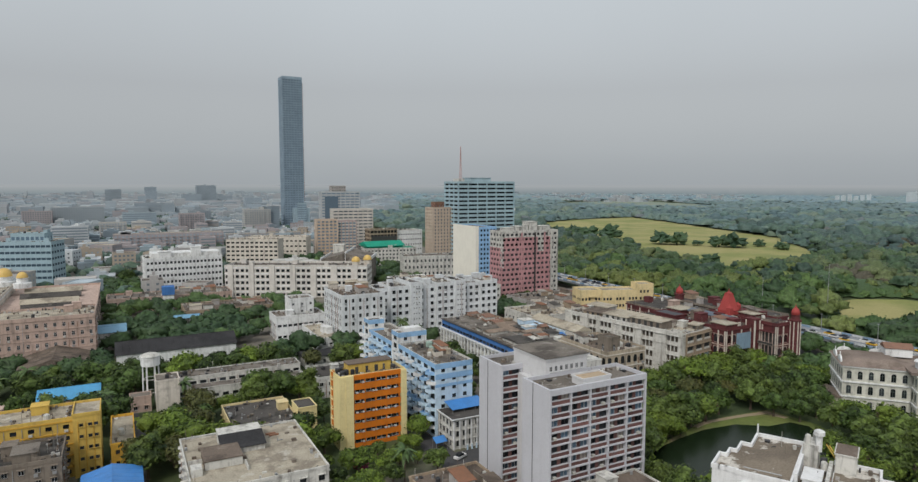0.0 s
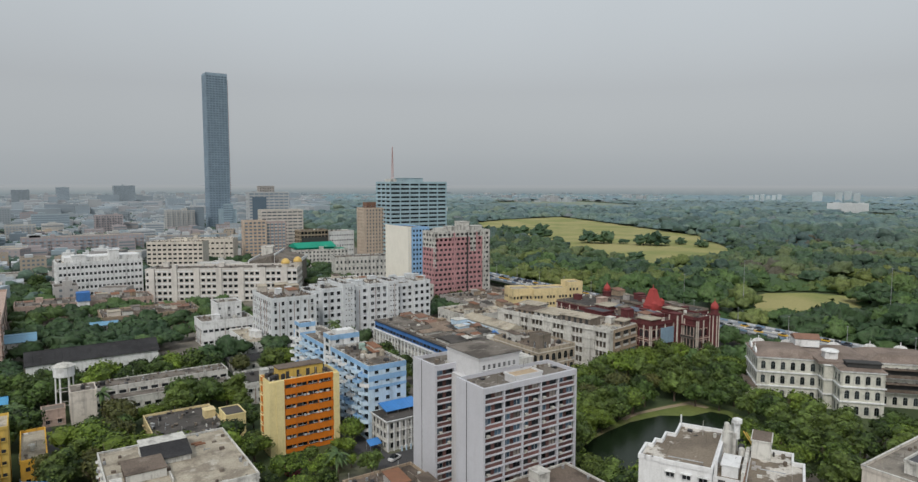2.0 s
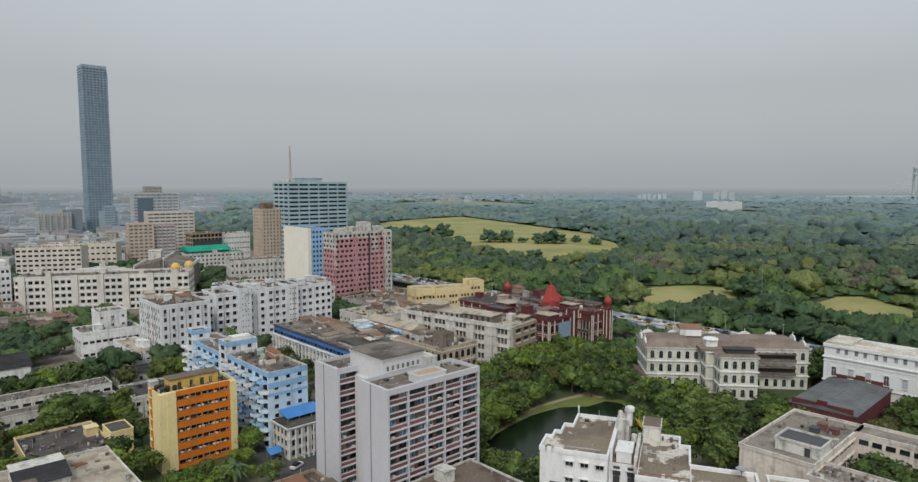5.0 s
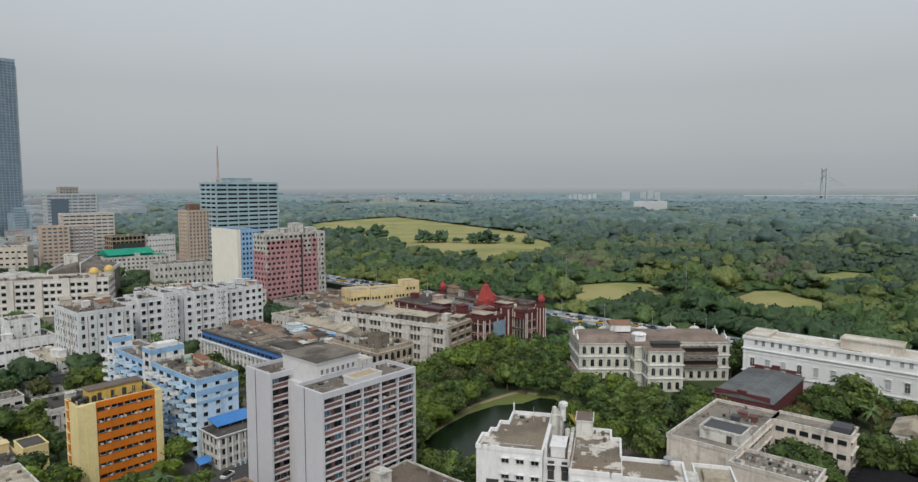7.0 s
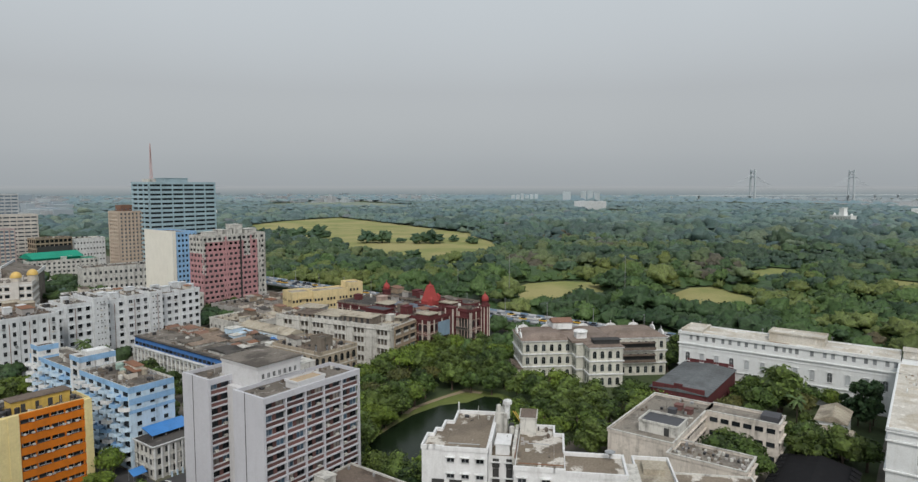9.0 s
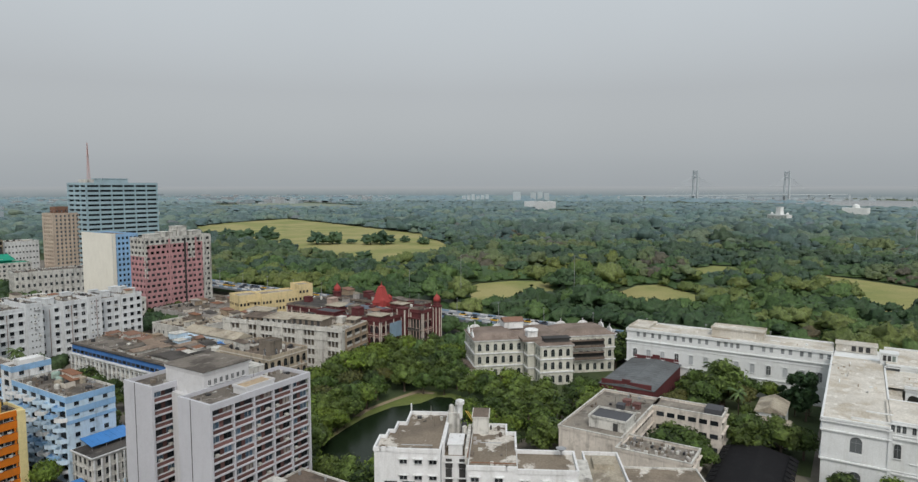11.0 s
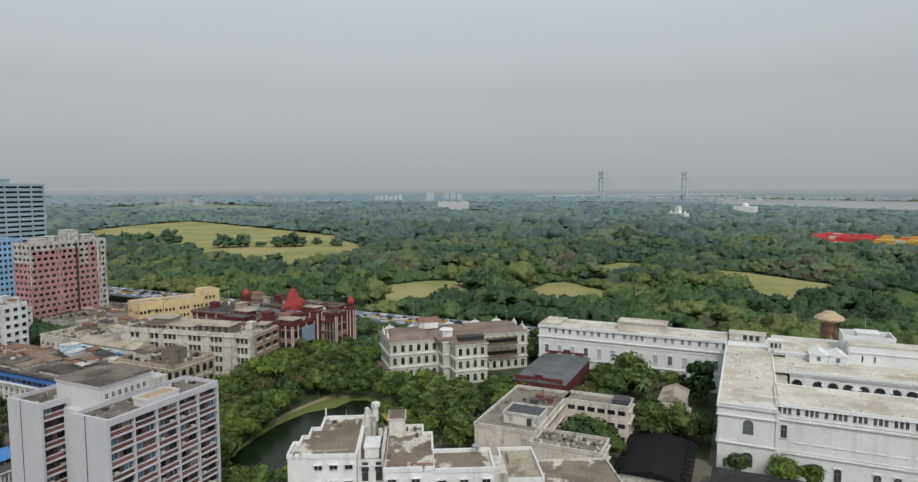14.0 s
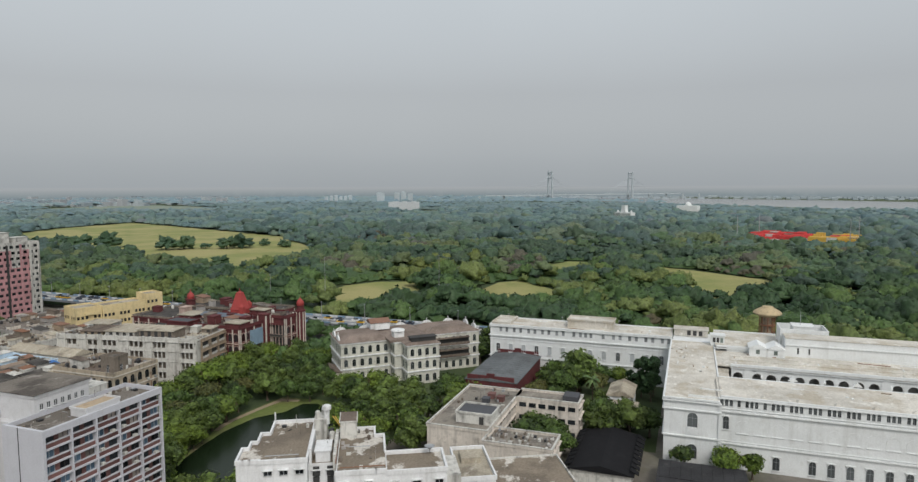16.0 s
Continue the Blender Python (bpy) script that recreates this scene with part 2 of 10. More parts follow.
# beyond the park band, haze is painted into the leaf colours, stronger with distance
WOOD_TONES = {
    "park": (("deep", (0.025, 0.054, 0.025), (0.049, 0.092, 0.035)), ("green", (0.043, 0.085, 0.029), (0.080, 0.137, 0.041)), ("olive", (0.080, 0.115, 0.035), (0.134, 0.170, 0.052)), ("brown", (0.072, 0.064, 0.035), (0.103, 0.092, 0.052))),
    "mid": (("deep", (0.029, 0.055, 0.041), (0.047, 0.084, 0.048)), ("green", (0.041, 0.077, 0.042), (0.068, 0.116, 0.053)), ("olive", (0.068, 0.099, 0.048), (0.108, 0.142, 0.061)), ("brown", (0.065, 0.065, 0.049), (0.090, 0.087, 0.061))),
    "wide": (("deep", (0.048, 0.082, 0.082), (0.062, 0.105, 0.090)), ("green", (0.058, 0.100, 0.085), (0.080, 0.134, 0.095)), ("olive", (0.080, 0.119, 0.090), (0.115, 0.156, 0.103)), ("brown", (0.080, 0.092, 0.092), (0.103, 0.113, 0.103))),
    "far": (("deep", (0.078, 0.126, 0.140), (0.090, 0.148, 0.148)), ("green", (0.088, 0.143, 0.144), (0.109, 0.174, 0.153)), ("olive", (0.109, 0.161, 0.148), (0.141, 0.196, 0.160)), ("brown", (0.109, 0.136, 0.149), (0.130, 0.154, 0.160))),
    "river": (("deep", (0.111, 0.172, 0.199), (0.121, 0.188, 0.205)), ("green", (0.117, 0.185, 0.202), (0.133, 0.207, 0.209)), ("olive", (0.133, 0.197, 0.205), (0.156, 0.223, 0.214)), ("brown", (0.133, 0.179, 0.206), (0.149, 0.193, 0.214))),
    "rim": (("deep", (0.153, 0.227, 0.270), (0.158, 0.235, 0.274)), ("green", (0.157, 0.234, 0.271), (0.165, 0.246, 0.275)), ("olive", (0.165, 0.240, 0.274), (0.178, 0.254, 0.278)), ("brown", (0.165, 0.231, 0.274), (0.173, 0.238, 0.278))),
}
WOOD_LEAF, MID_HAZE_LEAF, WIDE_HAZE_LEAF, FAR_HAZE_LEAF, RIVER_HAZE_LEAF, RIM_HAZE_LEAF = [[leafy("leaves_%s_%s" % (zone, n), d, l, True, p, g, 0.5, f) for n, d, l in WOOD_TONES[zone]] for zone, p, g, f in (
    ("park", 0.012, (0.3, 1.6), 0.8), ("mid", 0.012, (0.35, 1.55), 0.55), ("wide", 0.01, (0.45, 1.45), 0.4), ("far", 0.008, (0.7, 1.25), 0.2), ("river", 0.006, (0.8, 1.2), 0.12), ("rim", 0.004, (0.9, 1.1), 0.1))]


# ---- mesh helpers ----
class Shape:
    """Gathers boxes, prisms and turned forms into one mesh."""

    def __init__(self):
        self.v, self.f, self.m, self.slot = [], [], [], 0

    def face(self, pts):
        n = len(self.v)
        self.v += [tuple(p) for p in pts]
        self.f.append(tuple(range(n, n + len(pts))))
        self.m.append(self.slot)
        return self

    def raw(self, verts, faces):
        n = len(self.v)
        self.v += [tuple(p) for p in verts]
        self.f += [tuple(n + i for i in q) for q in faces]
        self.m += [self.slot] * len(faces)
        return self

    def box(self, x0, y0, z0, x1, y1, z1):
        v = [(x, y, z) for z in (z0, z1) for x, y in ((x0, y0), (x1, y0), (x1, y1), (x0, y1))]
        return self.raw(v, [(3, 2, 1, 0), (4, 5, 6, 7), (0, 1, 5, 4), (1, 2, 6, 5), (2, 3, 7, 6), (3, 0, 4, 7)])

    def prism(self, poly, z0, z1):
        n = len(poly)
        v = [(x, y, z0) for x, y in poly] + [(x, y, z1) for x, y in poly]
        return self.raw(v, [tuple(reversed(range(n))), tuple(range(n, 2 * n))] + [(i, (i + 1) % n, n + (i + 1) % n, n + i) for i in range(n)])

    def turned(self, x, y, rings, n=16, turn=0.0):
        """rings: (radius, z) from the bottom up."""
        v = [(x + r * math.cos(turn + 2 * math.pi * i / n), y + r * math.sin(turn + 2 * math.pi * i / n), z) for r, z in rings for i in range(n)]
        f = [(k * n + i, k * n + (i + 1) % n, (k + 1) * n + (i + 1) % n, (k + 1) * n + i) for k in range(len(rings) - 1) for i in range(n)]
        f += [tuple(reversed(range(n))), tuple(range((len(rings) - 1) * n, len(rings) * n))]
        return self.raw(v, f)

    def dome(self, x, y, z, r, h, n=16, k=6):
        return self.turned(x, y, [(max(r * math.cos(math.pi / 2 * i / k), 0.02), z + h * math.sin(math.pi / 2 * i / k)) for i in range(k + 1)], n)

    def gable(self, x0, y0, x1, y1, z0, z1, along="x", over=0.0, thick=0.15):
        """A pitched roof of two slabs with closed ends."""
        x0, y0, x1, y1 = x0 - over, y0 - over, x1 + over, y1 + over
        if along == "x":
            c = (y0 + y1) / 2
            sec = [(y0, z0), (c, z1), (y1, z0), (y1, z0 - thick), (y0, z0 - thick)]
            v = [(x, a, b) for x in (x0, x1) for a, b in sec]
        else:
            c = (x0 + x1) / 2
            sec = [(x0, z0), (c, z1), (x1, z0), (x1, z0 - thick), (x0, z0 - thick)]
            v = [(a, y, b) for y in (y1, y0) for a, b in sec]
        return self.raw(v, [(4, 3, 2, 1, 0), (5, 6, 7, 8, 9)] + [(i, (i + 1) % 5, 5 + (i + 1) % 5, 5 + i) for i in range(5)])

    def ring(self, x0, y0, x1, y1, z0, z1, w):
        """A wall of width w round the inside of a rectangle."""
        self.box(x0, y0, z0, x1, y0 + w, z1).box(x0, y1 - w, z0, x1, y1, z1)
        return self.box(x0, y0 + w, z0, x0 + w, y1 - w, z1).box(x1 - w, y0 + w, z0, x1, y1 - w, z1)

    def rod(self, a, b, r=0.05, n=6):
        a, b = Vector(a), Vector(b)
        q = (b - a).to_track_quat("Z", "Y")
        v = [p + q @ Vector((r * math.cos(2 * math.pi * i / n), r * math.sin(2 * math.pi * i / n), 0)) for p in (a, b) for i in range(n)]
        return self.raw(v, [(i, (i + 1) % n, n + (i + 1) % n, n + i) for i in range(n)] + [tuple(reversed(range(n))), tuple(range(n, 2 * n))])

    def mesh(self, name, *mats):
        me = bpy.data.meshes.new(name)
        me.from_pydata(self.v, [], self.f)
        for m in mats:
            me.materials.append(m)
        if len(mats) > 1:
            me.polygons.foreach_set("material_index", self.m)
        me.update()
        return me


def thing(name, x, y, z, label, category, group="", turn=0.0):
    ob = new(name)
    ob.empty_display_size = 0.5
    ob.matrix_world = pose(x, y, z, 0, 0, turn)
    return tagged(ob, label, category, group)


def part(name, shape, material, parent, label=""):
    mats = material if isinstance(material, (list, tuple)) else [material]
    ob = new(name, shape.mesh(name, *mats) if isinstance(shape, Shape) else shape)
    ob.parent = parent
    return tagged(ob, label) if label else ob


def setting(name, shape, material, label, category):
    mats = material if isinstance(material, (list, tuple)) else [material]
    return tagged(new(name, shape.mesh(name, *mats)), label, category, kind="structure")


SIDE_TURN = {"S": 0, "E": 90, "N": 180, "W": -90}
MESHES = {}


def relief_mesh(name, us, zs, cell, back, mats, extra=()):
    """One welded sheet of raised and sunk cells over a grid: cell(u, z) gives (depth, material) or None."""
    s, at = Shape(), {}

    def corner(u, y, z):
        key = (round(u, 4), round(y, 4), round(z, 4))
        if key not in at:
            at[key] = len(s.v)
            s.v.append(key)
        return at[key]

    def quad(pts, slot):
        s.f.append(tuple(corner(*p) for p in pts))
        s.m.append(slot)

    us, zs = sorted({round(u, 4) for u in us}), sorted({round(z, 4) for z in zs})
    nu, nz = len(us) - 1, len(zs) - 1
    grid = {(i, j): cell((us[i] + us[i + 1]) / 2, (zs[j] + zs[j + 1]) / 2) for i in range(nu) for j in range(nz)}
    for (i, j), c in grid.items():
        if c is None:
            continue
        y, slot = c
        u0, u1, z0, z1 = us[i], us[i + 1], zs[j], zs[j + 1]
        quad([(u0, y, z0), (u1, y, z0), (u1, y, z1), (u0, y, z1)], slot)
        for (di, dj), (p, q) in (((-1, 0), ((u0, z1), (u0, z0))), ((1, 0), ((u1, z0), (u1, z1))), ((0, -1), ((u0, z0), (u1, z0))), ((0, 1), ((u1, z1), (u0, z1)))):
            o = grid.get((i + di, j + dj))
            far = back if o is None else o[0]
            if far > y + 1e-4:
                quad([(p[0], y, p[1]), (p[0], far, p[1]), (q[0], far, q[1]), (q[0], y, q[1])], slot)
    for pts, slot in extra:
        quad(pts, slot)
    return s.mesh(name, *mats)


def window_mesh(kind, w, h, wall, frame, glass):
    """One window that faces -y, its sill's middle at the origin, its glass behind the wall's face."""
    key = (kind, round(w, 2), round(h, 2), wall.name, frame.name, glass.name)
    if key in MESHES:
        return MESHES[key]
    a, bar = w / 2, 0.07
    out, deep, lift = {"shade": (0.2, -0.55, 0.12), "wide": (0.2, -0.55, 0.12), "arch": (0.25, -0.08, 0.2)}.get(kind, (0.0, 0.0, 0.0))
    bars = {"plain": (0,), "shade": (0,), "arch": (0,), "wide": (-w / 4, 0, w / 4)}.get(kind, ())
    cross = (h * 0.62,) if kind in ("plain", "arch") and h > 1.4 else ()

    def cell(u, z):
        if z < 0:
            return (-0.1, 2) if abs(u) < a + 0.1 else None
        if z > h:
            return (deep, 2)
        if abs(u) > a:
            return None
        if abs(u) > a - bar or z < bar or z > h - bar or any(abs(u - b) < bar / 2 for b in bars) or any(abs(z - c) < bar / 2 for c in cross):
            return (0.14, 1)
        return (0.22, 0)

    us = [-a - 0.1, -a, -a + bar, a - bar, a, a + 0.1] + [b + d for b in bars for d in (-bar / 2, bar / 2)] + ([-a - out, a + out] if out else [])
    zs = [-0.1, 0, bar, h - bar, h] + [c + d for c in cross for d in (-bar / 2, bar / 2)] + ([h + lift] if lift else [])
    extra = []
    if kind == "arch":
        k, f = 8, 0.02
        pts = [(a * math.cos(math.pi * i / k), h - a + a * math.sin(math.pi * i / k)) for i in range(k + 1)]
        for (xa, za), (xb, zb) in zip(pts, pts[1:]):
            extra.append((((xa, f, za), (xa, f, h), (xb, f, h), (xb, f, zb)), 2))
            extra.append((((xa, f, za), (xb, f, zb), (xb, 0.2, zb), (xa, 0.2, za)), 2))
        extra += [(((x, f, h - a), (x, 0.14, h), (x, f, h)), 2) for x in (-a, a)]
    MESHES[key] = relief_mesh("window_" + kind, us, zs, cell, 0.26, (glass, frame, wall), extra)
    return MESHES[key]


def put_windows(parent, side, rect, sill_zs, xs, mesh, name="window"):
    """Windows on a side of the rectangle, at the sill heights and the places along it, left to right as seen from outside."""
    x0, y0, x1, y1 = rect
    for z in sill_zs:
        for u in xs:
            p = {"S": (x0 + u, y0), "E": (x1, y0 + u), "N": (x1 - u, y1), "W": (x0, y1 - u)}[side]
            ob = new(name, mesh)
            ob.parent = parent
            ob.matrix_basis = pose(p[0], p[1], z, 0, 0, SIDE_TURN[side])


def side_box(s, side, rect, u0, u1, d0, d1, z0, z1):
    """A box on a side, from u0 to u1 along it, d0 to d1 outwards."""
    x0, y0, x1, y1 = rect
    if side == "S":
        s.box(x0 + u0, y0 - d1, z0, x0 + u1, y0 - d0, z1)
    elif side == "N":
        s.box(x1 - u1, y1 + d0, z0, x1 - u0, y1 + d1, z1)
    elif side == "E":
        s.box(x1 + d0, y0 + u0, z0, x1 + d1, y0 + u1, z1)
    else:
        s.box(x0 - d1, y1 - u1, z0, x0 - d0, y1 - u0, z1)


def length(side, rect):
    return rect[2] - rect[0] if side in "SN" else rect[3] - rect[1]


def facade(s, side, rect, zs, h, xs, w, z0, z1):
    """A 0.3 m wall with openings of w by h at sills zs and centres xs, on the inside of a side."""
    L = length(side, rect)
    trim = 0.3 if side in "SN" else 0.0
    lo, hi = (0.0, L) if side in "SN" else (0.3, L - 0.3)
    z = z0
    for sill in zs:
        side_box(s, side, rect, lo, hi, -0.3, 0, z, sill)
        u = lo
        for c in xs:
            side_box(s, side, rect, u, c - w / 2, -0.3, 0, sill, sill + h)
            u = c + w / 2
        side_box(s, side, rect, u, hi, -0.3, 0, sill, sill + h)
        z = sill + h
    side_box(s, side, rect, lo, hi, -0.3, 0, z, z1)


def spread(L, n, margin=1.5):
    if n == 1:
        return [L / 2]
    return [margin + (L - 2 * margin) * i / (n - 1) for i in range(n)]


def roof_clutter(parent, rect, z, rng, n=4, wall=None):
    """Tanks, stair heads and pipes on a terrace, as parts of the house."""
    x0, y0, x1, y1 = rect
    for i in range(n):
        x, y = rng.uniform(x0 + 1.5, x1 - 3), rng.uniform(y0 + 1.5, y1 - 3)
        k = rng.random()
        if k < 0.45:
            r, h = rng.uniform(0.5, 0.9), rng.uniform(1.1, 1.8)
            part("water_tank", Shape().turned(x, y, [(r, z), (r, z + h * 0.85), (r * 0.9, z + h * 0.93), (r * 0.35, z + h), (r * 0.35, z + h + 0.1)], 10), rng.choice([BLACK_TANK, WHITE_OLD, BLACK_TANK]), parent)
        elif k < 0.75 and min(x1 - x0, y1 - y0) > 8:
            a, b, h = rng.uniform(2.5, 4), rng.uniform(2.5, 4), rng.uniform(2.2, 3)
            a, b = min(a, x1 - x - 0.5), min(b, y1 - y - 0.5)
            part("stair_head", Shape().box(x, y, z, x + a, y + b, z + h).box(x - 0.2, y - 0.2, z + h, x + a + 0.2, y + b + 0.2, z + h + 0.15), wall or WHITE_OLD, parent)
        else:
            part("pipe_run", Shape().rod((x, y, z + 0.3), (x + rng.uniform(1, 2.5), y, z + 0.3), 0.09).rod((x, y, z), (x, y, z + 1.0), 0.09), STEEL, parent)


def roof_litter(parent, rect, z, seed, n):
    """Tins, bricks, pipes, planks and plant pots strewn over a terrace: too many and too small to count."""
    rng = random.Random(seed)
    x0, y0, x1, y1 = rect
    s = Shape()
    for i in range(n):
        s.slot = rng.randrange(6)
        edge = rng.random()
        x, y = rng.uniform(x0 + 0.5, x1 - 1.6), rng.uniform(y0 + 0.5, y1 - 1.6)
        if edge < 0.3:
            x = rng.choice([x0 + 0.45, x1 - 1.2])
        elif edge < 0.6:
            y = rng.choice([y0 + 0.45, y1 - 1.2])
        k = rng.random()
        if k < 0.5:
            s.box(x, y, z, x + rng.uniform(0.25, 1.1), y + rng.uniform(0.25, 1.1), z + rng.uniform(0.15, 0.9))
        elif k < 0.7:
            s.rod((x, y, z + 0.15), (x + rng.uniform(-0.2, 1.4), y + rng.uniform(0, 1.4), z + 0.2), 0.07, 5)
        elif k < 0.85:
            s.turned(x, y, [(0.3, z), (0.36, z + 0.6), (0.3, z + 0.8)], 7)
        else:
            s.rod((x, y, z), (x, y, z + rng.uniform(1.2, 3.0)), 0.045, 4)
    tagged(part("roof_litter", s, [SOOT, WHITE_OLD, ROOF_BROWN, STEEL, SOOT, BLACK_TANK], parent), kind="stuff")


def wall_units(parent, side, rect, zs, xs, w, seed, share=0.3):
    """Cooling boxes, pipes and stained ledges that crowd an old wall."""
    rng = random.Random(seed)
    s = Shape()
    for z in zs:
        for u in xs:
            if rng.random() < share:
                s.slot = rng.choice([0, 0, 1])
                d = u + rng.uniform(-0.3, 0.3) * w
                side_box(s, side, rect, d - 0.42, d + 0.42, 0.004, 0.5, z - 0.75, z - 0.15)
    top = max(zs) + 1.5
    for u in [a + (xs[1] - xs[0]) / 2 if len(xs) > 1 else a + w for a in xs[:-1] or xs]:
        if rng.random() < 0.5:
            s.slot = rng.choice([1, 2])
            side_box(s, side, rect, u - 0.07, u + 0.07, 0.004, 0.14, 0.3, top)
    tagged(part("wall_clutter", s, [WHITE_OLD, STEEL, RUST], parent), kind="stuff")


def roof_sheds(parent, rect, z, seed, n=6):
    """Lean-to sheds, tin covers and low walls that crowd an old terrace."""
    rng = random.Random(seed)
    x0, y0, x1, y1 = rect
    for i in range(n):
        a, b, h = rng.uniform(2, min(6, (x1 - x0) / 2)), rng.uniform(2, min(6, (y1 - y0) / 2)), rng.uniform(1.2, 2.8)
        x, y = rng.uniform(x0 + 0.4, x1 - a - 0.4), rng.uniform(y0 + 0.4, y1 - b - 0.4)
        k = rng.random()
        if k < 0.6:
            t = h + rng.uniform(0.2, 0.9)
            shed = part("roof_shed", Shape().box(x, y, z, x + a, y + b, z + h), rng.choice([WHITE_OLD, SOOT, TAN, CREAM, CONCRETE]), parent)
            part("shed_cover", Shape().raw([(x - 0.3, y - 0.3, z + h + 0.01), (x + a + 0.3, y - 0.3, z + h + 0.01), (x + a + 0.3, y + b + 0.3, z + t), (x - 0.3, y + b + 0.3, z + t), (x - 0.3, y - 0.3, z + h + 0.12), (x + a + 0.3, y - 0.3, z + h + 0.12), (x + a + 0.3, y + b + 0.3, z + t + 0.12), (x - 0.3, y + b + 0.3, z + t + 0.12)],
                                               [(3, 2, 1, 0), (4, 5, 6, 7), (0, 1, 5, 4), (1, 2, 6, 5), (2, 3, 7, 6), (3, 0, 4, 7)]), rng.choice([ROOF_BROWN, ROOF_PALE, ROOF_GREY, TILE_RED, ROOF_DARK, RUST]), shed)
        else:
            part("low_wall", Shape().box(x, y, z, x + a, y + 0.25, z + rng.uniform(0.7, 1.6)).box(x, y + 0.25, z, x + 0.25, y + b, z + rng.uniform(0.7, 1.6)), rng.choice([WHITE_OLD, SOOT, CREAM]), parent)


def house(name, label, rect, z, floors, wall, roof=ROOF_GREY, sides="SW", bay=3.2, win=(1.2, 1.5), kind="shade", frame=FRAME_W, glass=PANE, far=False,
          parapet=0.9, band=0.0, band_mat=None, clutter=3, base=0.0, category="building", margin=1.6, sill=0.9, turn=0.0, group="", first=0, seed=1, ground=0.0, sheds=0):
    """A flat-roofed house with floors of openings on the given sides. rect is in the world where turn is 0, else about its first corner."""
    rng = random.Random(seed + int(abs(rect[0]) * 7 + abs(rect[1]) * 3))
    ox, oy = (rect[0] + rect[2]) / 2, (rect[1] + rect[3]) / 2
    ob = thing(name, ox, oy, ground, label, category, group, turn)
    r = (rect[0] - ox, rect[1] - oy, rect[2] - ox, rect[3] - oy)
    z -= ground
    base -= ground
    fh = (z - base) / floors
    h = min(win[1], fh - 0.9)
    s, panes = Shape(), Shape()
    inner = (r[0] + 0.3, r[1] + 0.3, r[2] - 0.3, r[3] - 0.3)
    s.box(*inner[:2], 0, *inner[2:], z)
    zs = [base + fh * k + min(sill, fh - h - 0.25) for k in range(first, floors)]
    for side in "SENW":
        L = length(side, r)
        if side in sides and L > 4:
            n = max(1, int((L - 2 * margin) / bay) + 1)
            xs = spread(L, n, max(margin, win[0] / 2 + 0.5))
            facade(s, side, r, zs, h, xs, win[0], 0, z)
            if far:
                for zz in zs:
                    for u in xs:
                        side_box(panes, side, r, u - win[0] / 2, u + win[0] / 2, -0.26, -0.2, zz, zz + h)
            else:
                put_windows(ob, side, r, zs, xs, window_mesh(kind, win[0], h, wall, frame, glass))
                if clutter:
                    wall_units(ob, side, r, zs, xs, win[0], seed + int(abs(rect[0]) * 5) + ord(side))
        else:
            side_box(s, side, r, 0 if side in "SN" else 0.3, L if side in "SN" else L - 0.3, -0.3, 0, 0, z)
    part("wall", s, wall, ob)
    if far:
        tagged(part("panes", panes, glass, ob), kind="stuff")
    if parapet:
        p = Shape().ring(r[0] - 0.12, r[1] - 0.12, r[2] + 0.12, r[3] + 0.12, z, z + parapet, 0.3)
        part("parapet", p, wall, ob)
    part("roof", Shape().box(r[0] + 0.19, r[1] + 0.19, z, r[2] - 0.19, r[3] - 0.19, z + 0.15), roof, ob)
    if band:
        for k in range(1, floors + 1):
            b = Shape()
            zz = base + fh * k - band
            for side in sides:
                side_box(b, side, r, 0, length(side, r), 0.003, 0.22, zz, zz + band)
            part("cornice", b, band_mat or wall, ob)
    if clutter:
        area = (r[2] - r[0]) * (r[3] - r[1])
        roof_litter(ob, inner, z + 0.15, int(abs(rect[1]) * 3 + area), int(min(220, 14 + area * 0.2) * (1 if clutter > 2 else 0.25)))
        roof_clutter(ob, inner, z + 0.15, rng, clutter, wall)
    if sheds:
        roof_sheds(ob, inner, z + 0.15, int(abs(rect[0]) + 3 * abs(rect[1])), sheds)
    return ob


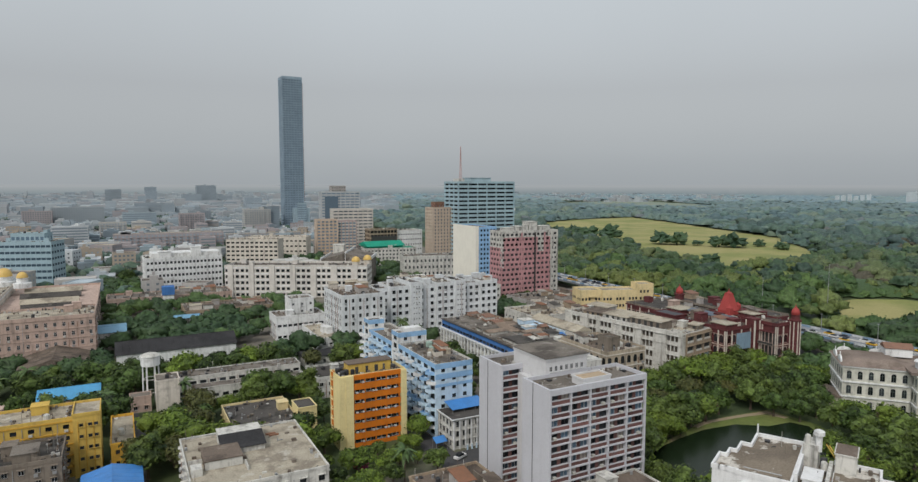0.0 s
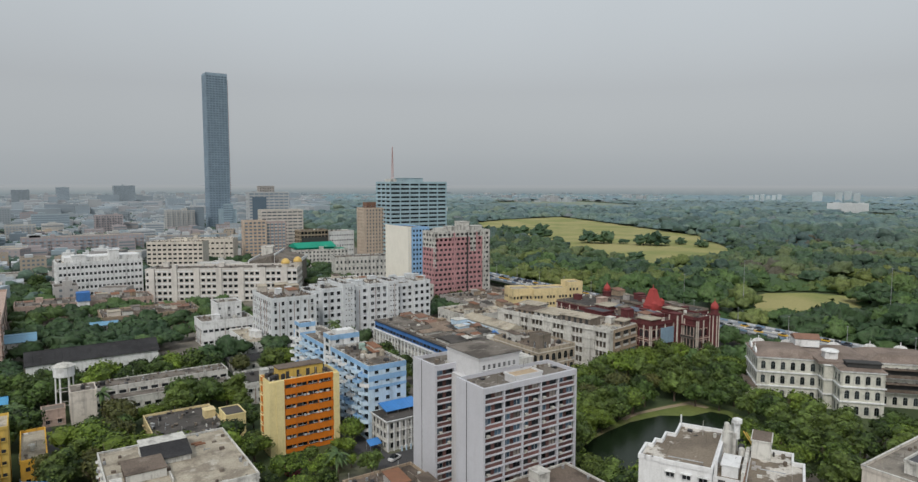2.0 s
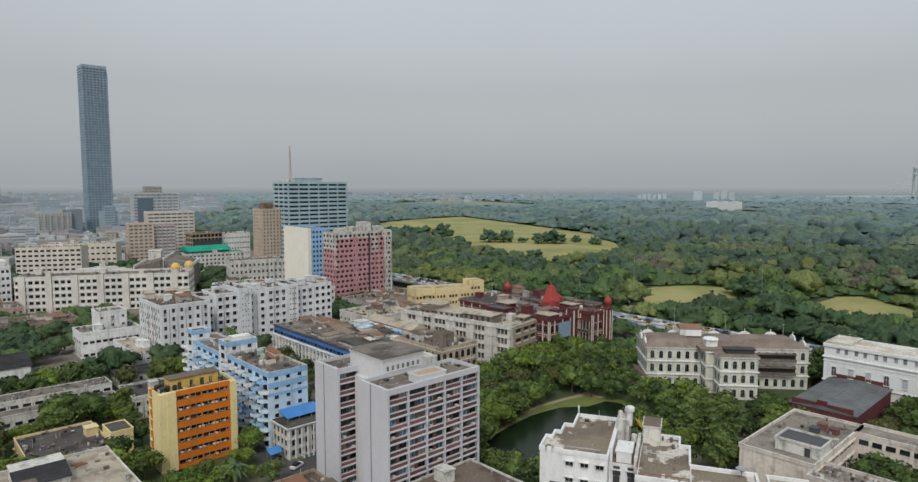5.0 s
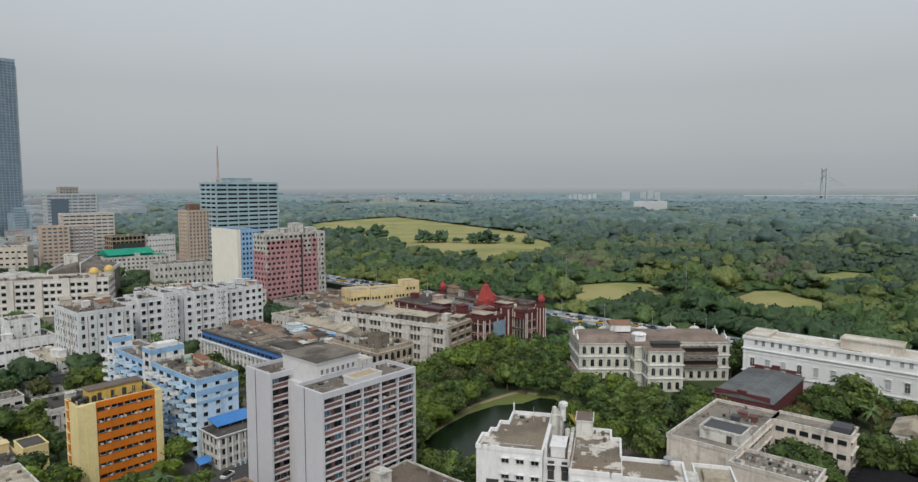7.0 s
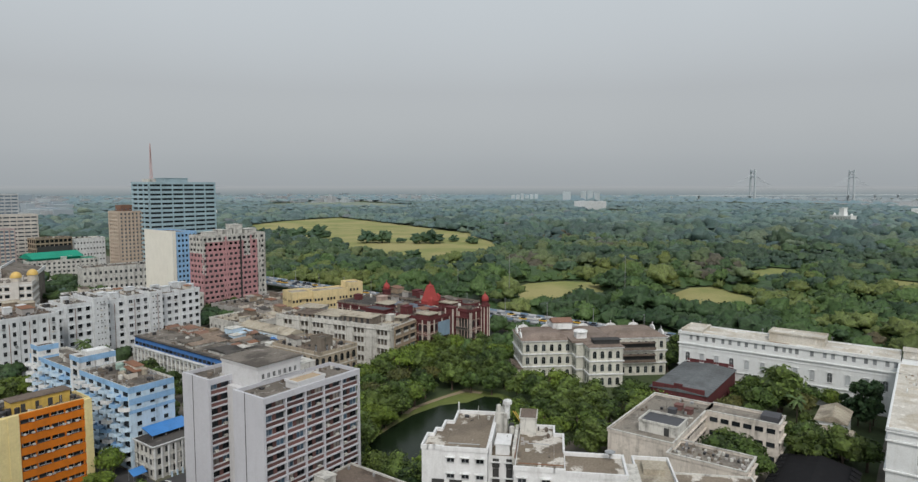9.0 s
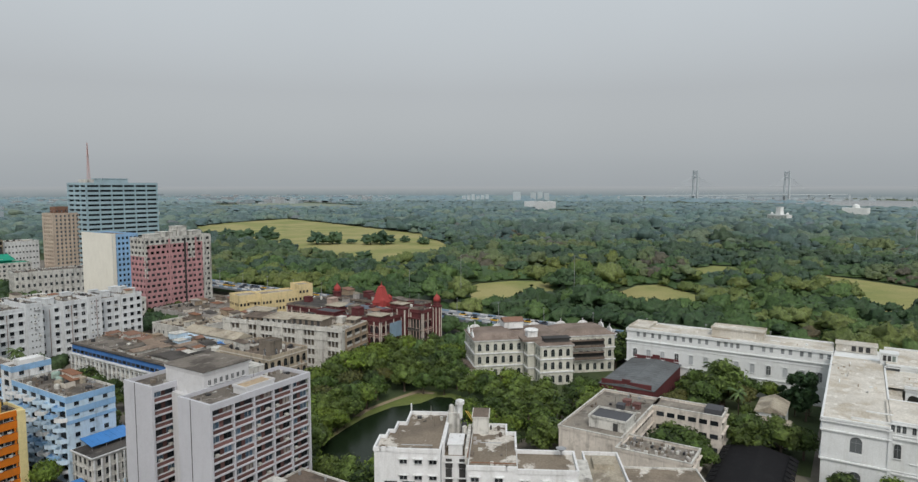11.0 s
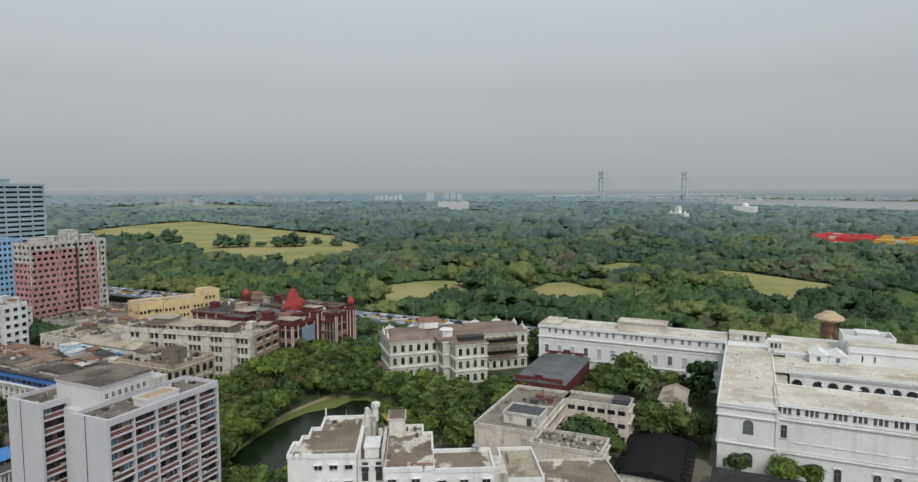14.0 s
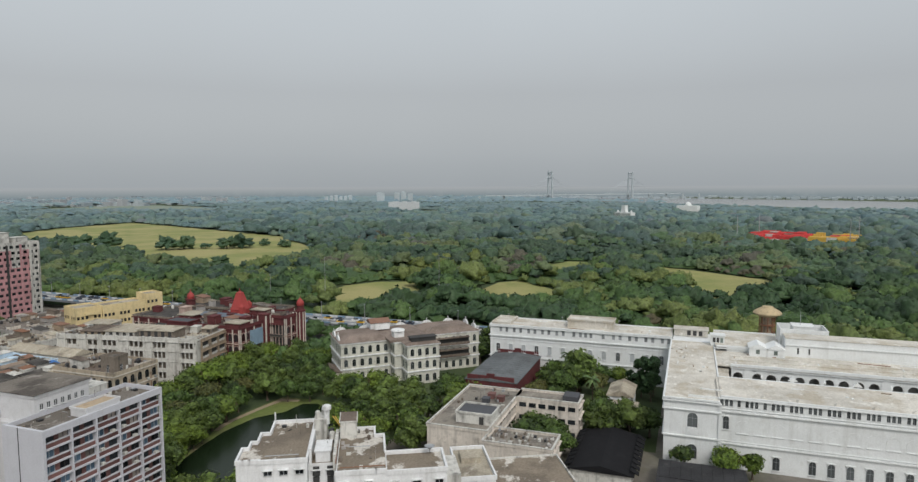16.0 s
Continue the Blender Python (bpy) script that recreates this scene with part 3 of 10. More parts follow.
def pitched(name, label, rect, eave, ridge, wall, roof, along="x", sides="SW", bay=3.0, hip=False, category="house"):
    x0, y0, x1, y1 = rect
    ob = thing(name, (x0 + x1) / 2, (y0 + y1) / 2, 0, label, category)
    a, b = (x1 - x0) / 2, (y1 - y0) / 2
    r = (-a, -b, a, b)
    s = Shape().box(-a + 0.3, -b + 0.3, 0, a - 0.3, b - 0.3, eave)
    for side in "SENW":
        L = length(side, r)
        if side in sides:
            xs = spread(L, max(1, int(L / bay)), 1.6)
            facade(s, side, r, [1.0], min(1.5, eave - 1.5), xs, 1.1, 0, eave)
            put_windows(ob, side, r, [1.0], xs, window_mesh("plain", 1.1, min(1.5, eave - 1.5), wall, FRAME_D, PANE))
        else:
            side_box(s, side, r, 0.3 if side in "EW" else 0, L - (0.3 if side in "EW" else 0), -0.3, 0, 0, eave)
    part("wall", s, wall, ob)
    g = Shape()
    if hip:
        o, k = 0.6, min(a, b)
        v = [(-a - o, -b - o, eave), (a + o, -b - o, eave), (a + o, b + o, eave), (-a - o, b + o, eave)]
        ridge_pts = [(-a + k, 0, ridge), (a - k, 0, ridge)] if a >= b else [(0, -b + k, ridge), (0, b - k, ridge)]
        f = [(0, 1, 5, 4), (1, 2, 5), (2, 3, 4, 5), (3, 0, 4), (3, 2, 1, 0)] if a >= b else [(0, 1, 4), (1, 2, 5, 4), (2, 3, 5), (3, 0, 4, 5), (3, 2, 1, 0)]
        g.raw(v + ridge_pts, f)
    else:
        g.gable(-a, -b, a, b, eave + 0.15, ridge, along, 0.5)
    part("roof", g, roof, ob)
    cap = Shape().box(-a - 0.4, -0.15, ridge - 0.06, a + 0.4, 0.15, ridge + 0.1) if along == "x" else Shape().box(-0.15, -b - 0.4, ridge - 0.06, 0.15, b + 0.4, ridge + 0.1)
    if not hip:
        part("ridge_cap", cap, roof, ob)
        ribs = int((2 * a if along == "x" else 2 * b) / 2.4)
        rs = Shape()
        for i in range(ribs + 1):
            if along == "x":
                x = -a + i * 2 * a / ribs
                for sgn in (-1, 1):
                    rs.rod((x, sgn * (b + 0.5), eave + 0.18), (x, 0, ridge + 0.02), 0.05, 4)
            else:
                y = -b + i * 2 * b / ribs
                for sgn in (-1, 1):
                    rs.rod((sgn * (a + 0.5), y, eave + 0.18), (0, y, ridge + 0.02), 0.05, 4)
        tagged(part("roof_ribs", rs, roof, ob), kind="stuff")
    return ob


# ---- ground, park and water ----
def grassy(name, a, b, dry, scale=0.02, dry_at=(0.5, 0.68)):
    m, nt, bs = nodes_of(name)
    c = mixed(nt, ranged(nt, noise_at(nt, scale * 2.2), 0.35, 0.65), a, b)
    c = mixed(nt, ranged(nt, noise_at(nt, scale), *dry_at), c, dry)
    c = mixed(nt, 1.0, c, mixed(nt, noise_at(nt, 0.6, detail=8), (0.6, 0.6, 0.6), (1.3, 1.3, 1.3)), "MULTIPLY")
    nt.links.new(c, bs.inputs["Base Color"])
    bs.inputs["Roughness"].default_value = 0.95
    return m


LAWN = grassy("dry_lawn", (0.165, 0.195, 0.055), (0.245, 0.25, 0.075), (0.315, 0.285, 0.115), 0.012, (0.42, 0.6))
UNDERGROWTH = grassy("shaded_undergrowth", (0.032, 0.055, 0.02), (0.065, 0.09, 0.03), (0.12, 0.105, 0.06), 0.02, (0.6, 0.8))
CITY_EARTH = grassy("dusty_city_ground", (0.13, 0.12, 0.105), (0.20, 0.18, 0.15), (0.09, 0.10, 0.05), 0.02)
BANK = grassy("pond_bank_grass", (0.09, 0.125, 0.025), (0.14, 0.165, 0.04), (0.19, 0.165, 0.08), 0.05)


def sheet(name, poly, z, mat, label, category, z0=None):
    s = Shape()
    if z0 is None:
        s.face([(x, y, z) for x, y in poly])
    else:
        s.prism(poly, z0, z)
    return setting(name, s, mat, label, category)


sheet("ground", [(-4800, -4800), (4800, -4800), (4800, 4800), (-4800, 4800)], 0.0, CITY_EARTH, "dusty grey-brown city ground between the houses", "ground")
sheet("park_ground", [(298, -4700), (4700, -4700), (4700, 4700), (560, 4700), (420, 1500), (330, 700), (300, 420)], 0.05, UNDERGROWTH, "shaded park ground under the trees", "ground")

FIELDS = [
    [(503, 408), (533, 406), (625, 421), (679, 433), (841, 600), (869, 742), (976, 908), (1073, 1147), (873, 1120), (747, 1059), (664, 887), (600, 680), (566, 574), (518, 463)],
    [(370, 223), (395, 249), (433, 251), (460, 234), (471, 205), (414, 185), (402, 202), (384, 211)],
    [(421, 118), (421, 135), (441, 145), (485, 143), (501, 129), (454, 112), (448, 78), (429, 76), (426, 95)],
    [(566, 117), (606, 131), (647, 117), (647, 100), (639, 80), (614, 95)],
    [(627, 25), (613, -1), (559, -68), (525, -50), (486, -24), (483, -9), (557, -1), (575, 21)],
]


def hull(pts):
    pts = sorted(pts)
    out = []
    for run in (pts, pts[::-1]):
        side = []
        for p in run:
            while len(side) > 1 and (side[-1][0] - side[-2][0]) * (p[1] - side[-2][1]) <= (side[-1][1] - side[-2][1]) * (p[0] - side[-2][0]):
                side.pop()
            side.append(p)
        out += side[:-1]
    return out


# each lawn is stretched towards the camera, so that it shows over the nearer trees
OPEN_LAWNS = FIELDS
FIELDS = [hull(p + [(x * k, y * k) for x, y in p]) for p, k in zip(FIELDS, (0.9, 0.93, 0.93, 0.94, 0.93))]
for poly in FIELDS:
    sheet("lawn", poly, 0.12, LAWN, "open dry yellow-green lawn among the park trees", "lawn", 0.0)
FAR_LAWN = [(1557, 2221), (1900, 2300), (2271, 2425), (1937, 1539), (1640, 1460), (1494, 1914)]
# haze is painted into this lawn's colour, duller than the near lawns
sheet("lawn", FAR_LAWN, 0.12, grassy("hazed_far_lawn", (0.17, 0.215, 0.165), (0.205, 0.24, 0.185), (0.235, 0.255, 0.205), 0.006), "far open ground, its green paled for haze", "lawn", 0.0)


def water(name, col, rough=0.12, gloss=0.3):
    m, nt, b = nodes_of(name)
    b.inputs["Base Color"].default_value = (*col, 1)
    b.inputs["Roughness"].default_value = rough
    b.inputs["Specular IOR Level"].default_value = gloss
    bumped(nt, b, noise_at(nt, 0.8, detail=5), 0.08, 0.05)
    return m


POND = water("pond_water", (0.010, 0.018, 0.008), 0.25, 0.16)
RIVER = water("river_water", (0.22, 0.22, 0.21))
pond_line = [(116, 108), (128, 100), (148, 98), (168, 102), (184, 112), (190, 122), (188, 127), (179, 128), (171, 134), (158, 135.5), (146, 134), (138.6, 132.5), (130, 130), (120, 122)]
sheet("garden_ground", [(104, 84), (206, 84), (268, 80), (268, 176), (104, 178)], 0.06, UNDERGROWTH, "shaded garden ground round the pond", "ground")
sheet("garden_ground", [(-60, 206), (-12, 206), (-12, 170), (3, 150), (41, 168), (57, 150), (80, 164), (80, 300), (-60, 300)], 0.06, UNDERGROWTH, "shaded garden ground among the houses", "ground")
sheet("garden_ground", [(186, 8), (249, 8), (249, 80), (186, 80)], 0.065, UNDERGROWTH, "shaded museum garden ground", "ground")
sheet("pond_bank", [(112, 106), (126, 98), (150, 95), (170, 99), (187, 109), (194, 122), (192, 138), (176, 140), (164, 140.8), (150, 136.6), (129, 132), (116, 123)], 0.10, BANK, "grassy bank round the pond", "bank", 0.0)
sheet("water", pond_line, 0.16, POND, "dark still pond water among trees", "water", 0.0)
sheet("path", [(158, 137.4), (162, 138.4), (166, 138.7), (177, 137.5), (188, 135.5), (189.5, 130), (191.3, 130), (190.2, 137.2), (178, 139.2), (166, 140.4), (161, 140.1), (157.5, 139)], 0.2, PATH_EARTH, "pale sandy footpath along the pond bank", "path", 0.0)
sheet("water", [(2160, -640), (2480, -400), (3150, 300), (4150, 1300), (4690, 1800), (4690, 600), (3700, -700), (2800, -1500), (2200, -1400)], 0.12, RIVER, "wide pale grey river in the distance", "water", 0.0)
for poly, n in (([(76, 145), (97, 146), (97, 156), (82, 157), (82, 165), (77, 200), (71, 200), (75, 165), (74, 152)], "lane"), ([(-6, 172), (4, 172), (6, 215), (3, 235), (-1, 235), (1, 215)], "lane"),
                ([(268, -300), (282, -300), (282, 420), (268, 420)], "road")):
    sheet(n, poly, 0.07, ASPHALT, "worn grey asphalt lane between buildings", "road", 0.0)


SLAT_TAN = surface("tan_corrugated_sheet", (0.46, 0.36, 0.25), (0.16, 0.11, 0.08), 0.6, streak=False)
MANSION_WHITE = surface("stained_white_stucco", (0.63, 0.62, 0.58), (0.15, 0.13, 0.11), 0.75)


# ---- the grey slab block with two offset wings ----
def slab_wing(parent, x0, y0, x1, y1, z, bays, floors, seed):
    rng = random.Random(seed)
    s = Shape().box(x0 + 0.6, y0 + 1.15, 0, x1 - 0.02, y1, z)
    part("end_wall", Shape().box(x0, y0 - 0.15, 0, x0 + 0.6, y1 + 0.05, z + 1.1), LAVENDER, parent)
    part("corner_pier", Shape().box(x1 - 0.35, y0 - 0.15, 0, x1, y0 + 0.6, z + 1.1), LAVENDER, parent)
    part("top_beam", Shape().box(x0 + 0.6, y0 - 0.05, z - 0.35, x1 - 0.35, y0 + 0.6, z + 1.0), LAVENDER, parent)
    part("parapet", Shape().box(x0 + 0.6, y1 - 0.3, z, x1, y1, z + 1.0), LAVENDER, parent)
    part("parapet", Shape().box(x1 - 0.3, y0 + 0.6, z, x1, y1 - 0.3, z + 1.0), LAVENDER, parent)
    roof_litter(parent, (x0 + 1, y0 + 1, x1 - 1, y1 - 1), z + 0.12, seed, 36)
    part("wall", s, LAVENDER, parent)
    part("wall_joint", Shape().box(x0 - 0.02, (y0 + y1) / 2 + 0.9, 0, x0 - 0.003, (y0 + y1) / 2 + 1.15, z + 1.1), FRAME_D, parent, "dark vertical expansion joint")
    part("roof", Shape().box(x0 + 0.62, y0 + 0.62, z, x1 - 0.32, y1 - 0.32, z + 0.12), ROOF_GREY, parent)
    fh, bw = z / floors, (x1 - 0.35 - x0 - 0.6) / bays
    pilaster = Shape().box(-0.13, -0.08, 0, 0.16, 1.15, z - 0.36).mesh("pilaster", LAVENDER)
    slabm = Shape().box(0.17, -0.02, 0, bw - 0.17, 1.15, 0.32).mesh("floor_edge", LAVENDER)
    spandrel = Shape().box(0.13, 0.4, -0.1, bw - 0.17, 1.15, 0.72).mesh("spandrel_panel", MAROON)
    rail = Shape().box(0.17, 0.36, 0, bw - 0.17, 1.15, 0.13).mesh("sill", LAVENDER)
    hw = fh - 0.42 - 0.72 - 0.2
    third = (bw - 0.34) / 3
    lites = [(0.17, 0.17 + 1.25 * third), (0.17 + 1.8 * third, bw - 0.17)]
    glassm = []
    for a, b in lites:
        w = Shape().box(a, 0.95, -0.06, b, 1.0, hw)
        w.slot = 1
        w.box(a, 0.87, -0.06, a + 0.07, 0.95, hw).box(b - 0.07, 0.87, -0.06, b, 0.95, hw).box((a + b) / 2 - 0.04, 0.87, -0.06, (a + b) / 2 + 0.04, 0.95, hw).box(a, 0.87, hw - 0.07, b, 0.95, hw)
        glassm.append((w.mesh("window", PANE, FRAME_D), w.mesh("window", CURTAIN, FRAME_D), w.mesh("window", PANE_BLUE, FRAME_W)))
    mid = Shape().box(lites[0][1], 0.8, -0.06, lites[1][0], 1.15, hw).mesh("wall_panel", MAROON)
    acm = Shape().box(-0.4, 0.1, -0.06, 0.4, 0.85, 0.5).mesh("air_conditioner", WHITE_OLD)

    def put(name, me, x, z0):
        ob = new(name, me)
        ob.parent = parent
        ob.matrix_basis = pose(x, y0, z0)

    for k in range(bays + 1):
        if 0 < k < bays:
            put("pilaster", pilaster, x0 + 0.6 + bw * k, 0)
    for k in range(bays):
        for fl in range(floors):
            x, zz = x0 + 0.6 + bw * k, fl * fh
            put("floor_edge", slabm, x, zz)
            put("spandrel_panel", spandrel, x, zz + 0.42)
            put("sill", rail, x, zz + 1.14)
            put("wall_panel", mid, x, zz + 1.34)
            for g in glassm:
                put("window", rng.choices(g, (5, 1.6, 2.4))[0], x, zz + 1.34)
            if rng.random() < 0.55:
                put("air_conditioner", acm, x + bw * rng.choice([0.25, 0.75]), zz + 1.34)


def slab_block():
    ob = thing("apartment_block", 82, 112, 0, "pale grey slab apartment block with maroon panels and two wings", "apartment block")
    ob.matrix_world = Matrix.Identity(4)
    slab_wing(ob, 82, 112, 110.5, 122.6, 30, 5, 10, 3)
    slab_wing(ob, 82.2, 132.5, 110, 143.2, 30.3, 5, 10, 5)
    s = Shape().box(88.6, 122.6, 0, 101, 136.6, 34)
    s.ring(88.4, 122.4, 101.2, 136.8, 34, 34.7, 0.3)
    core = part("stair_core", s, CORE_WHITE, ob)
    part("core_roof", Shape().box(88.15, 122.15, 34.71, 101.45, 137.05, 34.86), ROOF_GREY, core)
    for i in range(7):
        o = new("window", window_mesh("plain", 0.8, 1.3, WHITE, FRAME_W, PANE))
        o.parent, o.matrix_basis = core, pose(90 + i * 1.55, 122.33, 31.4)
    s = Shape().box(87.2, 122.6, 0, 88.6, 132.5, 29)
    link = part("stair_link", s, CORE_WHITE, ob)
    for k in range(9):
        part("link_opening", Shape().box(87.08, 125.5, 2.0 + 3 * k, 87.19, 127.3, 3.4 + 3 * k), FRAME_D, link)
    s = Shape().box(92, 112.7, 30.1, 100, 117, 31.6)
    s.ring(91.8, 112.65, 100.2, 117.2, 31.6, 32.1, 0.25)
    tank_room = part("tank_room", s, CORE_WHITE, ob)
    part("tank_room_roof", Shape().box(92.1, 112.9, 31.6, 99.9, 116.9, 31.72), SLAT_TAN, tank_room)
    s = Shape().box(101, 123, 30.1, 106, 128, 32.2).box(100.9, 122.9, 32.2, 106.2, 128.2, 32.4)
    part("roof_room", s, WHITE_OLD, ob)


slab_block()


# ---- the orange office block ----
def orange_block():
    x0, y0, x1, y1, z = 53.5, 173.2, 74.2, 182.0, 20.6
    ob = thing("office_block", 0, 0, 0, "orange and cream banded office block with dark window strips", "office building")
    s = Shape().box(x0 + 0.5, y0 + 0.5, 0, x1 - 0.3, y1, z)
    part("wall", s, FRAME_D, ob)
    for q in ((x0 + 1.9, y0 - 0.35, 0, x0 + 4.2, y0 + 0.6, z + 0.9), (x1 - 1.8, y0 - 0.35, 0, x1, y0 + 0.6, z + 0.6), (x0, y0 + 1.2, 0, x0 + 0.5, y1 - 3.0, z + 0.9), (x0, y0 - 0.1, 0, x0 + 1.9, y0 + 0.7, z + 0.7), (x0, y0 + 0.7, 0, x0 + 0.5, y0 + 1.2, z + 0.7), (x0, y1 - 0.8, 0, x0 + 0.5, y1, z + 0.9)):
        part("corner_wall", Shape().box(*q), BUTTER, ob, "cream painted corner wall")
    roof_litter(ob, (x0 + 1, y0 + 1, x1 - 1, y1 - 1), z + 0.15, 6, 60)
    fh = z / 7
    for k in range(8):
        zz = k * fh - 0.55
        h = 1.8 if k < 7 else 1.35
        part("spandrel", Shape().box(x0 + 4.2, y0 - 0.02, max(zz, 0), x1 - 1.8, y0 + 0.5, zz + h), ORANGE, ob)
        if k < 7:
            for xx in (4.2, 7.55, 10.9, 14.25, 18.3):
                part("wall_pier", Shape().box(x0 + xx, y0 + 0.1, zz + h, x0 + xx + 0.35, y0 + 0.5, zz + fh), ORANGE, ob)
        part("spandrel", Shape().box(x0 + 0.05, y1 - 3.0, max(zz, 0), x0 + 0.5, y1 - 0.8, zz + h + 0.3), ORANGE, ob)
        part("sunshade", Shape().box(x0 - 0.35, y1 - 3.0, zz + h + 0.32, x0 + 0.03, y1 - 0.8, zz + h + 0.42), BUTTER, ob)
        if k < 7:
            for i in range(9):
                o = new("window", window_mesh("flat", 1.45, 0.95, FRAME_D, FRAME_W if (i + k) % 3 else FRAME_D, PANE))
                o.parent, o.matrix_basis = ob, pose(x0 + 5.6 + i * 1.6, y0 + 0.2, zz + 1.95)
            for i in ((0, 1, 2.6, 3.1, 4.6, 5.1, 6.2) if k % 2 else (1, 5)):
                part("air_conditioner", Shape().box(x0 + 5 + i * 1.9, y0 - 0.3, zz + 1.93, x0 + 5.6 + i * 1.9, y0 + 0.3, zz + 2.32), WHITE_OLD, ob)
    part("roof", Shape().box(x0 + 0.5, y0 + 0.5, z, x1 - 0.3, y1, z + 0.15), ROOF_BROWN, ob)
    part("parapet", Shape().ring(x0 + 0.3, y0 + 0.62, x1 - 0.1, y1 + 0.1, z + 0.15, z + 0.9, 0.25), BUTTER, ob)
    pent = Shape().box(x0 + 4, y1 - 5.2, z + 0.15, x1 - 3.5, y1 - 1.0, z + 3.1)
    penthouse = part("penthouse", pent, YELLOW, ob, "yellow painted roof house")
    part("penthouse_roof", Shape().box(x0 + 3.7, y1 - 5.5, z + 3.1, x1 - 3.2, y1 - 0.7, z + 3.35), ROOF_BROWN, penthouse)
    for i, (xx, w) in enumerate(((6, 1.0), (9.2, 0.8), (12, 1.1), (14.6, 0.7))):
        part("door_opening", Shape().box(x0 + xx, y1 - 5.26, z + 0.2, x0 + xx + w, y1 - 5.21, z + 2.2), FRAME_D, penthouse)
    for i, xx in enumerate((1.6, 3.0, 16.9, 18.4, 1.9, 3.4, 17.6, 5.2)):
        part("water_tank", Shape().turned(x0 + xx, y1 - 2.2 + (i % 2) - (0 if i < 4 else 3.6), [(0.75, z + 0.15), (0.75, z + 1.5), (0.6, z + 1.7), (0.25, z + 1.8)], 12), BLACK_TANK, ob)


orange_block()


# ---- the light blue terrace of flats ----
def blue_flats():
    ob = thing("blue_flats", 0, 0, 0, "light blue and white flats with stacked balconies", "apartment block")
    w0, w1, out = 1.9, 0.5, 2.1
    balcony = Shape()
    prow = [(-w0, 0), (-w1, -out), (w0 * 0.75, -out * 0.55), (w0, 0)]
    inner = [(-w0 + 0.12, 0), (-w1, -out + 0.16), (w0 * 0.7, -out * 0.5), (w0 - 0.12, 0)]
    n = len(prow)
    balcony.raw([(x, y, 0) for x, y in prow] + [(x, y, 1.05) for x, y in prow] + [(x, y, 1.05) for x, y in inner] + [(x, y, 0.18) for x, y in inner],
                [(3, 2, 1, 0), (12, 13, 14, 15)] + [(k * n + i, k * n + i + 1, (k + 1) * n + i + 1, (k + 1) * n + i) for k in range(3) for i in range(n - 1)])
    balm = [balcony.mesh("balcony", m) for m in (PALE_BLUE, WHITE, PALE_BLUE, WHITE, SKY_BLUE)]
    rng = random.Random(4)
    for x0, y0, x1, y1, z, fl in ((81.6, 168.5, 94.2, 197.0, 22, 8), (81.6, 197.0, 92.0, 203.0, 25.6, 9), (81.6, 203.0, 92.5, 232.0, 21.4, 8), (81.0, 224.0, 87.0, 229.5, 25.0, 9)):
        r = (x0, y0, x1, y1)
        fh = z / fl
        zs = [fh * k + 0.8 for k in range(fl)]
        s = Shape().box(x0 + 0.3, y0 + 0.3, 0, x1 - 0.3, y1 - 0.3, z)
        nW, nS = max(1, int((y1 - y0) / 4.4)), max(1, int((x1 - x0) / 3.6))
        xw, xsn = spread(y1 - y0, nW, 2), spread(x1 - x0, nS, 2.6)
        facade(s, "W", r, zs, 1.7, xw, 2.9, 0, z)
        facade(s, "S", r, zs, 1.2, xsn, 1.3, 0, z)
        side_box(s, "E", r, 0.3, y1 - y0 - 0.3, -0.3, 0, 0, z)
        side_box(s, "N", r, 0, x1 - x0, -0.3, 0, 0, z)
        part("wall", s, PALE_BLUE if y1 - y0 > 10 else WHITE, ob)
        put_windows(ob, "W", r, zs, xw, window_mesh("flat", 2.9, 1.7, PALE_BLUE, FRAME_D, PANE))
        put_windows(ob, "S", r, zs, xsn, window_mesh("plain", 1.3, 1.2, PALE_BLUE, FRAME_D, PANE))
        b = Shape()
        side_box(b, "S", r, -0.01, x1 - x0 + 0.01, 0.003, 0.05, z - fh * 1.35, z - fh * 0.98)
        side_box(b, "S", r, -0.01, x1 - x0 + 0.01, 0.003, 0.05, z - 0.9, z + 0.8)
        side_box(b, "W", r, -0.01, y1 - y0 + 0.01, 0.003, 0.05, z - 0.7, z + 0.8)
        part("blue_band", b, SKY_BLUE, ob, "sky blue painted band")
        part("parapet", Shape().ring(x0, y0, x1, y1, z, z + 0.8, 0.25), WHITE_OLD if y1 - y0 > 10 else WHITE, ob)
        part("roof", Shape().box(x0 + 0.26, y0 + 0.26, z, x1 - 0.26, y1 - 0.26, z + 0.12), ROOF_GREY, ob)
        if y1 - y0 > 10:
            for k in range(1, fl):
                for u in xw:
                    o = new("balcony", rng.choice(balm))
                    o.parent, o.matrix_basis = ob, pose(x0 - 0.003, y1 - u + (0.5 if k % 2 else -0.5), fh * k, 0, 0, -90)
            roof_clutter(ob, (x0 + 1, y0 + 1, x1 - 1, y1 - 1), z + 0.12, rng, 6, WHITE_OLD)
    for i in range(5):
        part("red_tank", Shape().turned(84.5 + i * 0.9, 208 + i * 1.3, [(0.8, 21.5), (0.85, 22.6), (0.7, 22.9), (0.2, 23.1)], 12), TILE_RED, ob, "rusty red water tank")
    part("roof_room", Shape().box(84.5, 199, 25.6, 91, 202.5, 27.2), WHITE, ob)
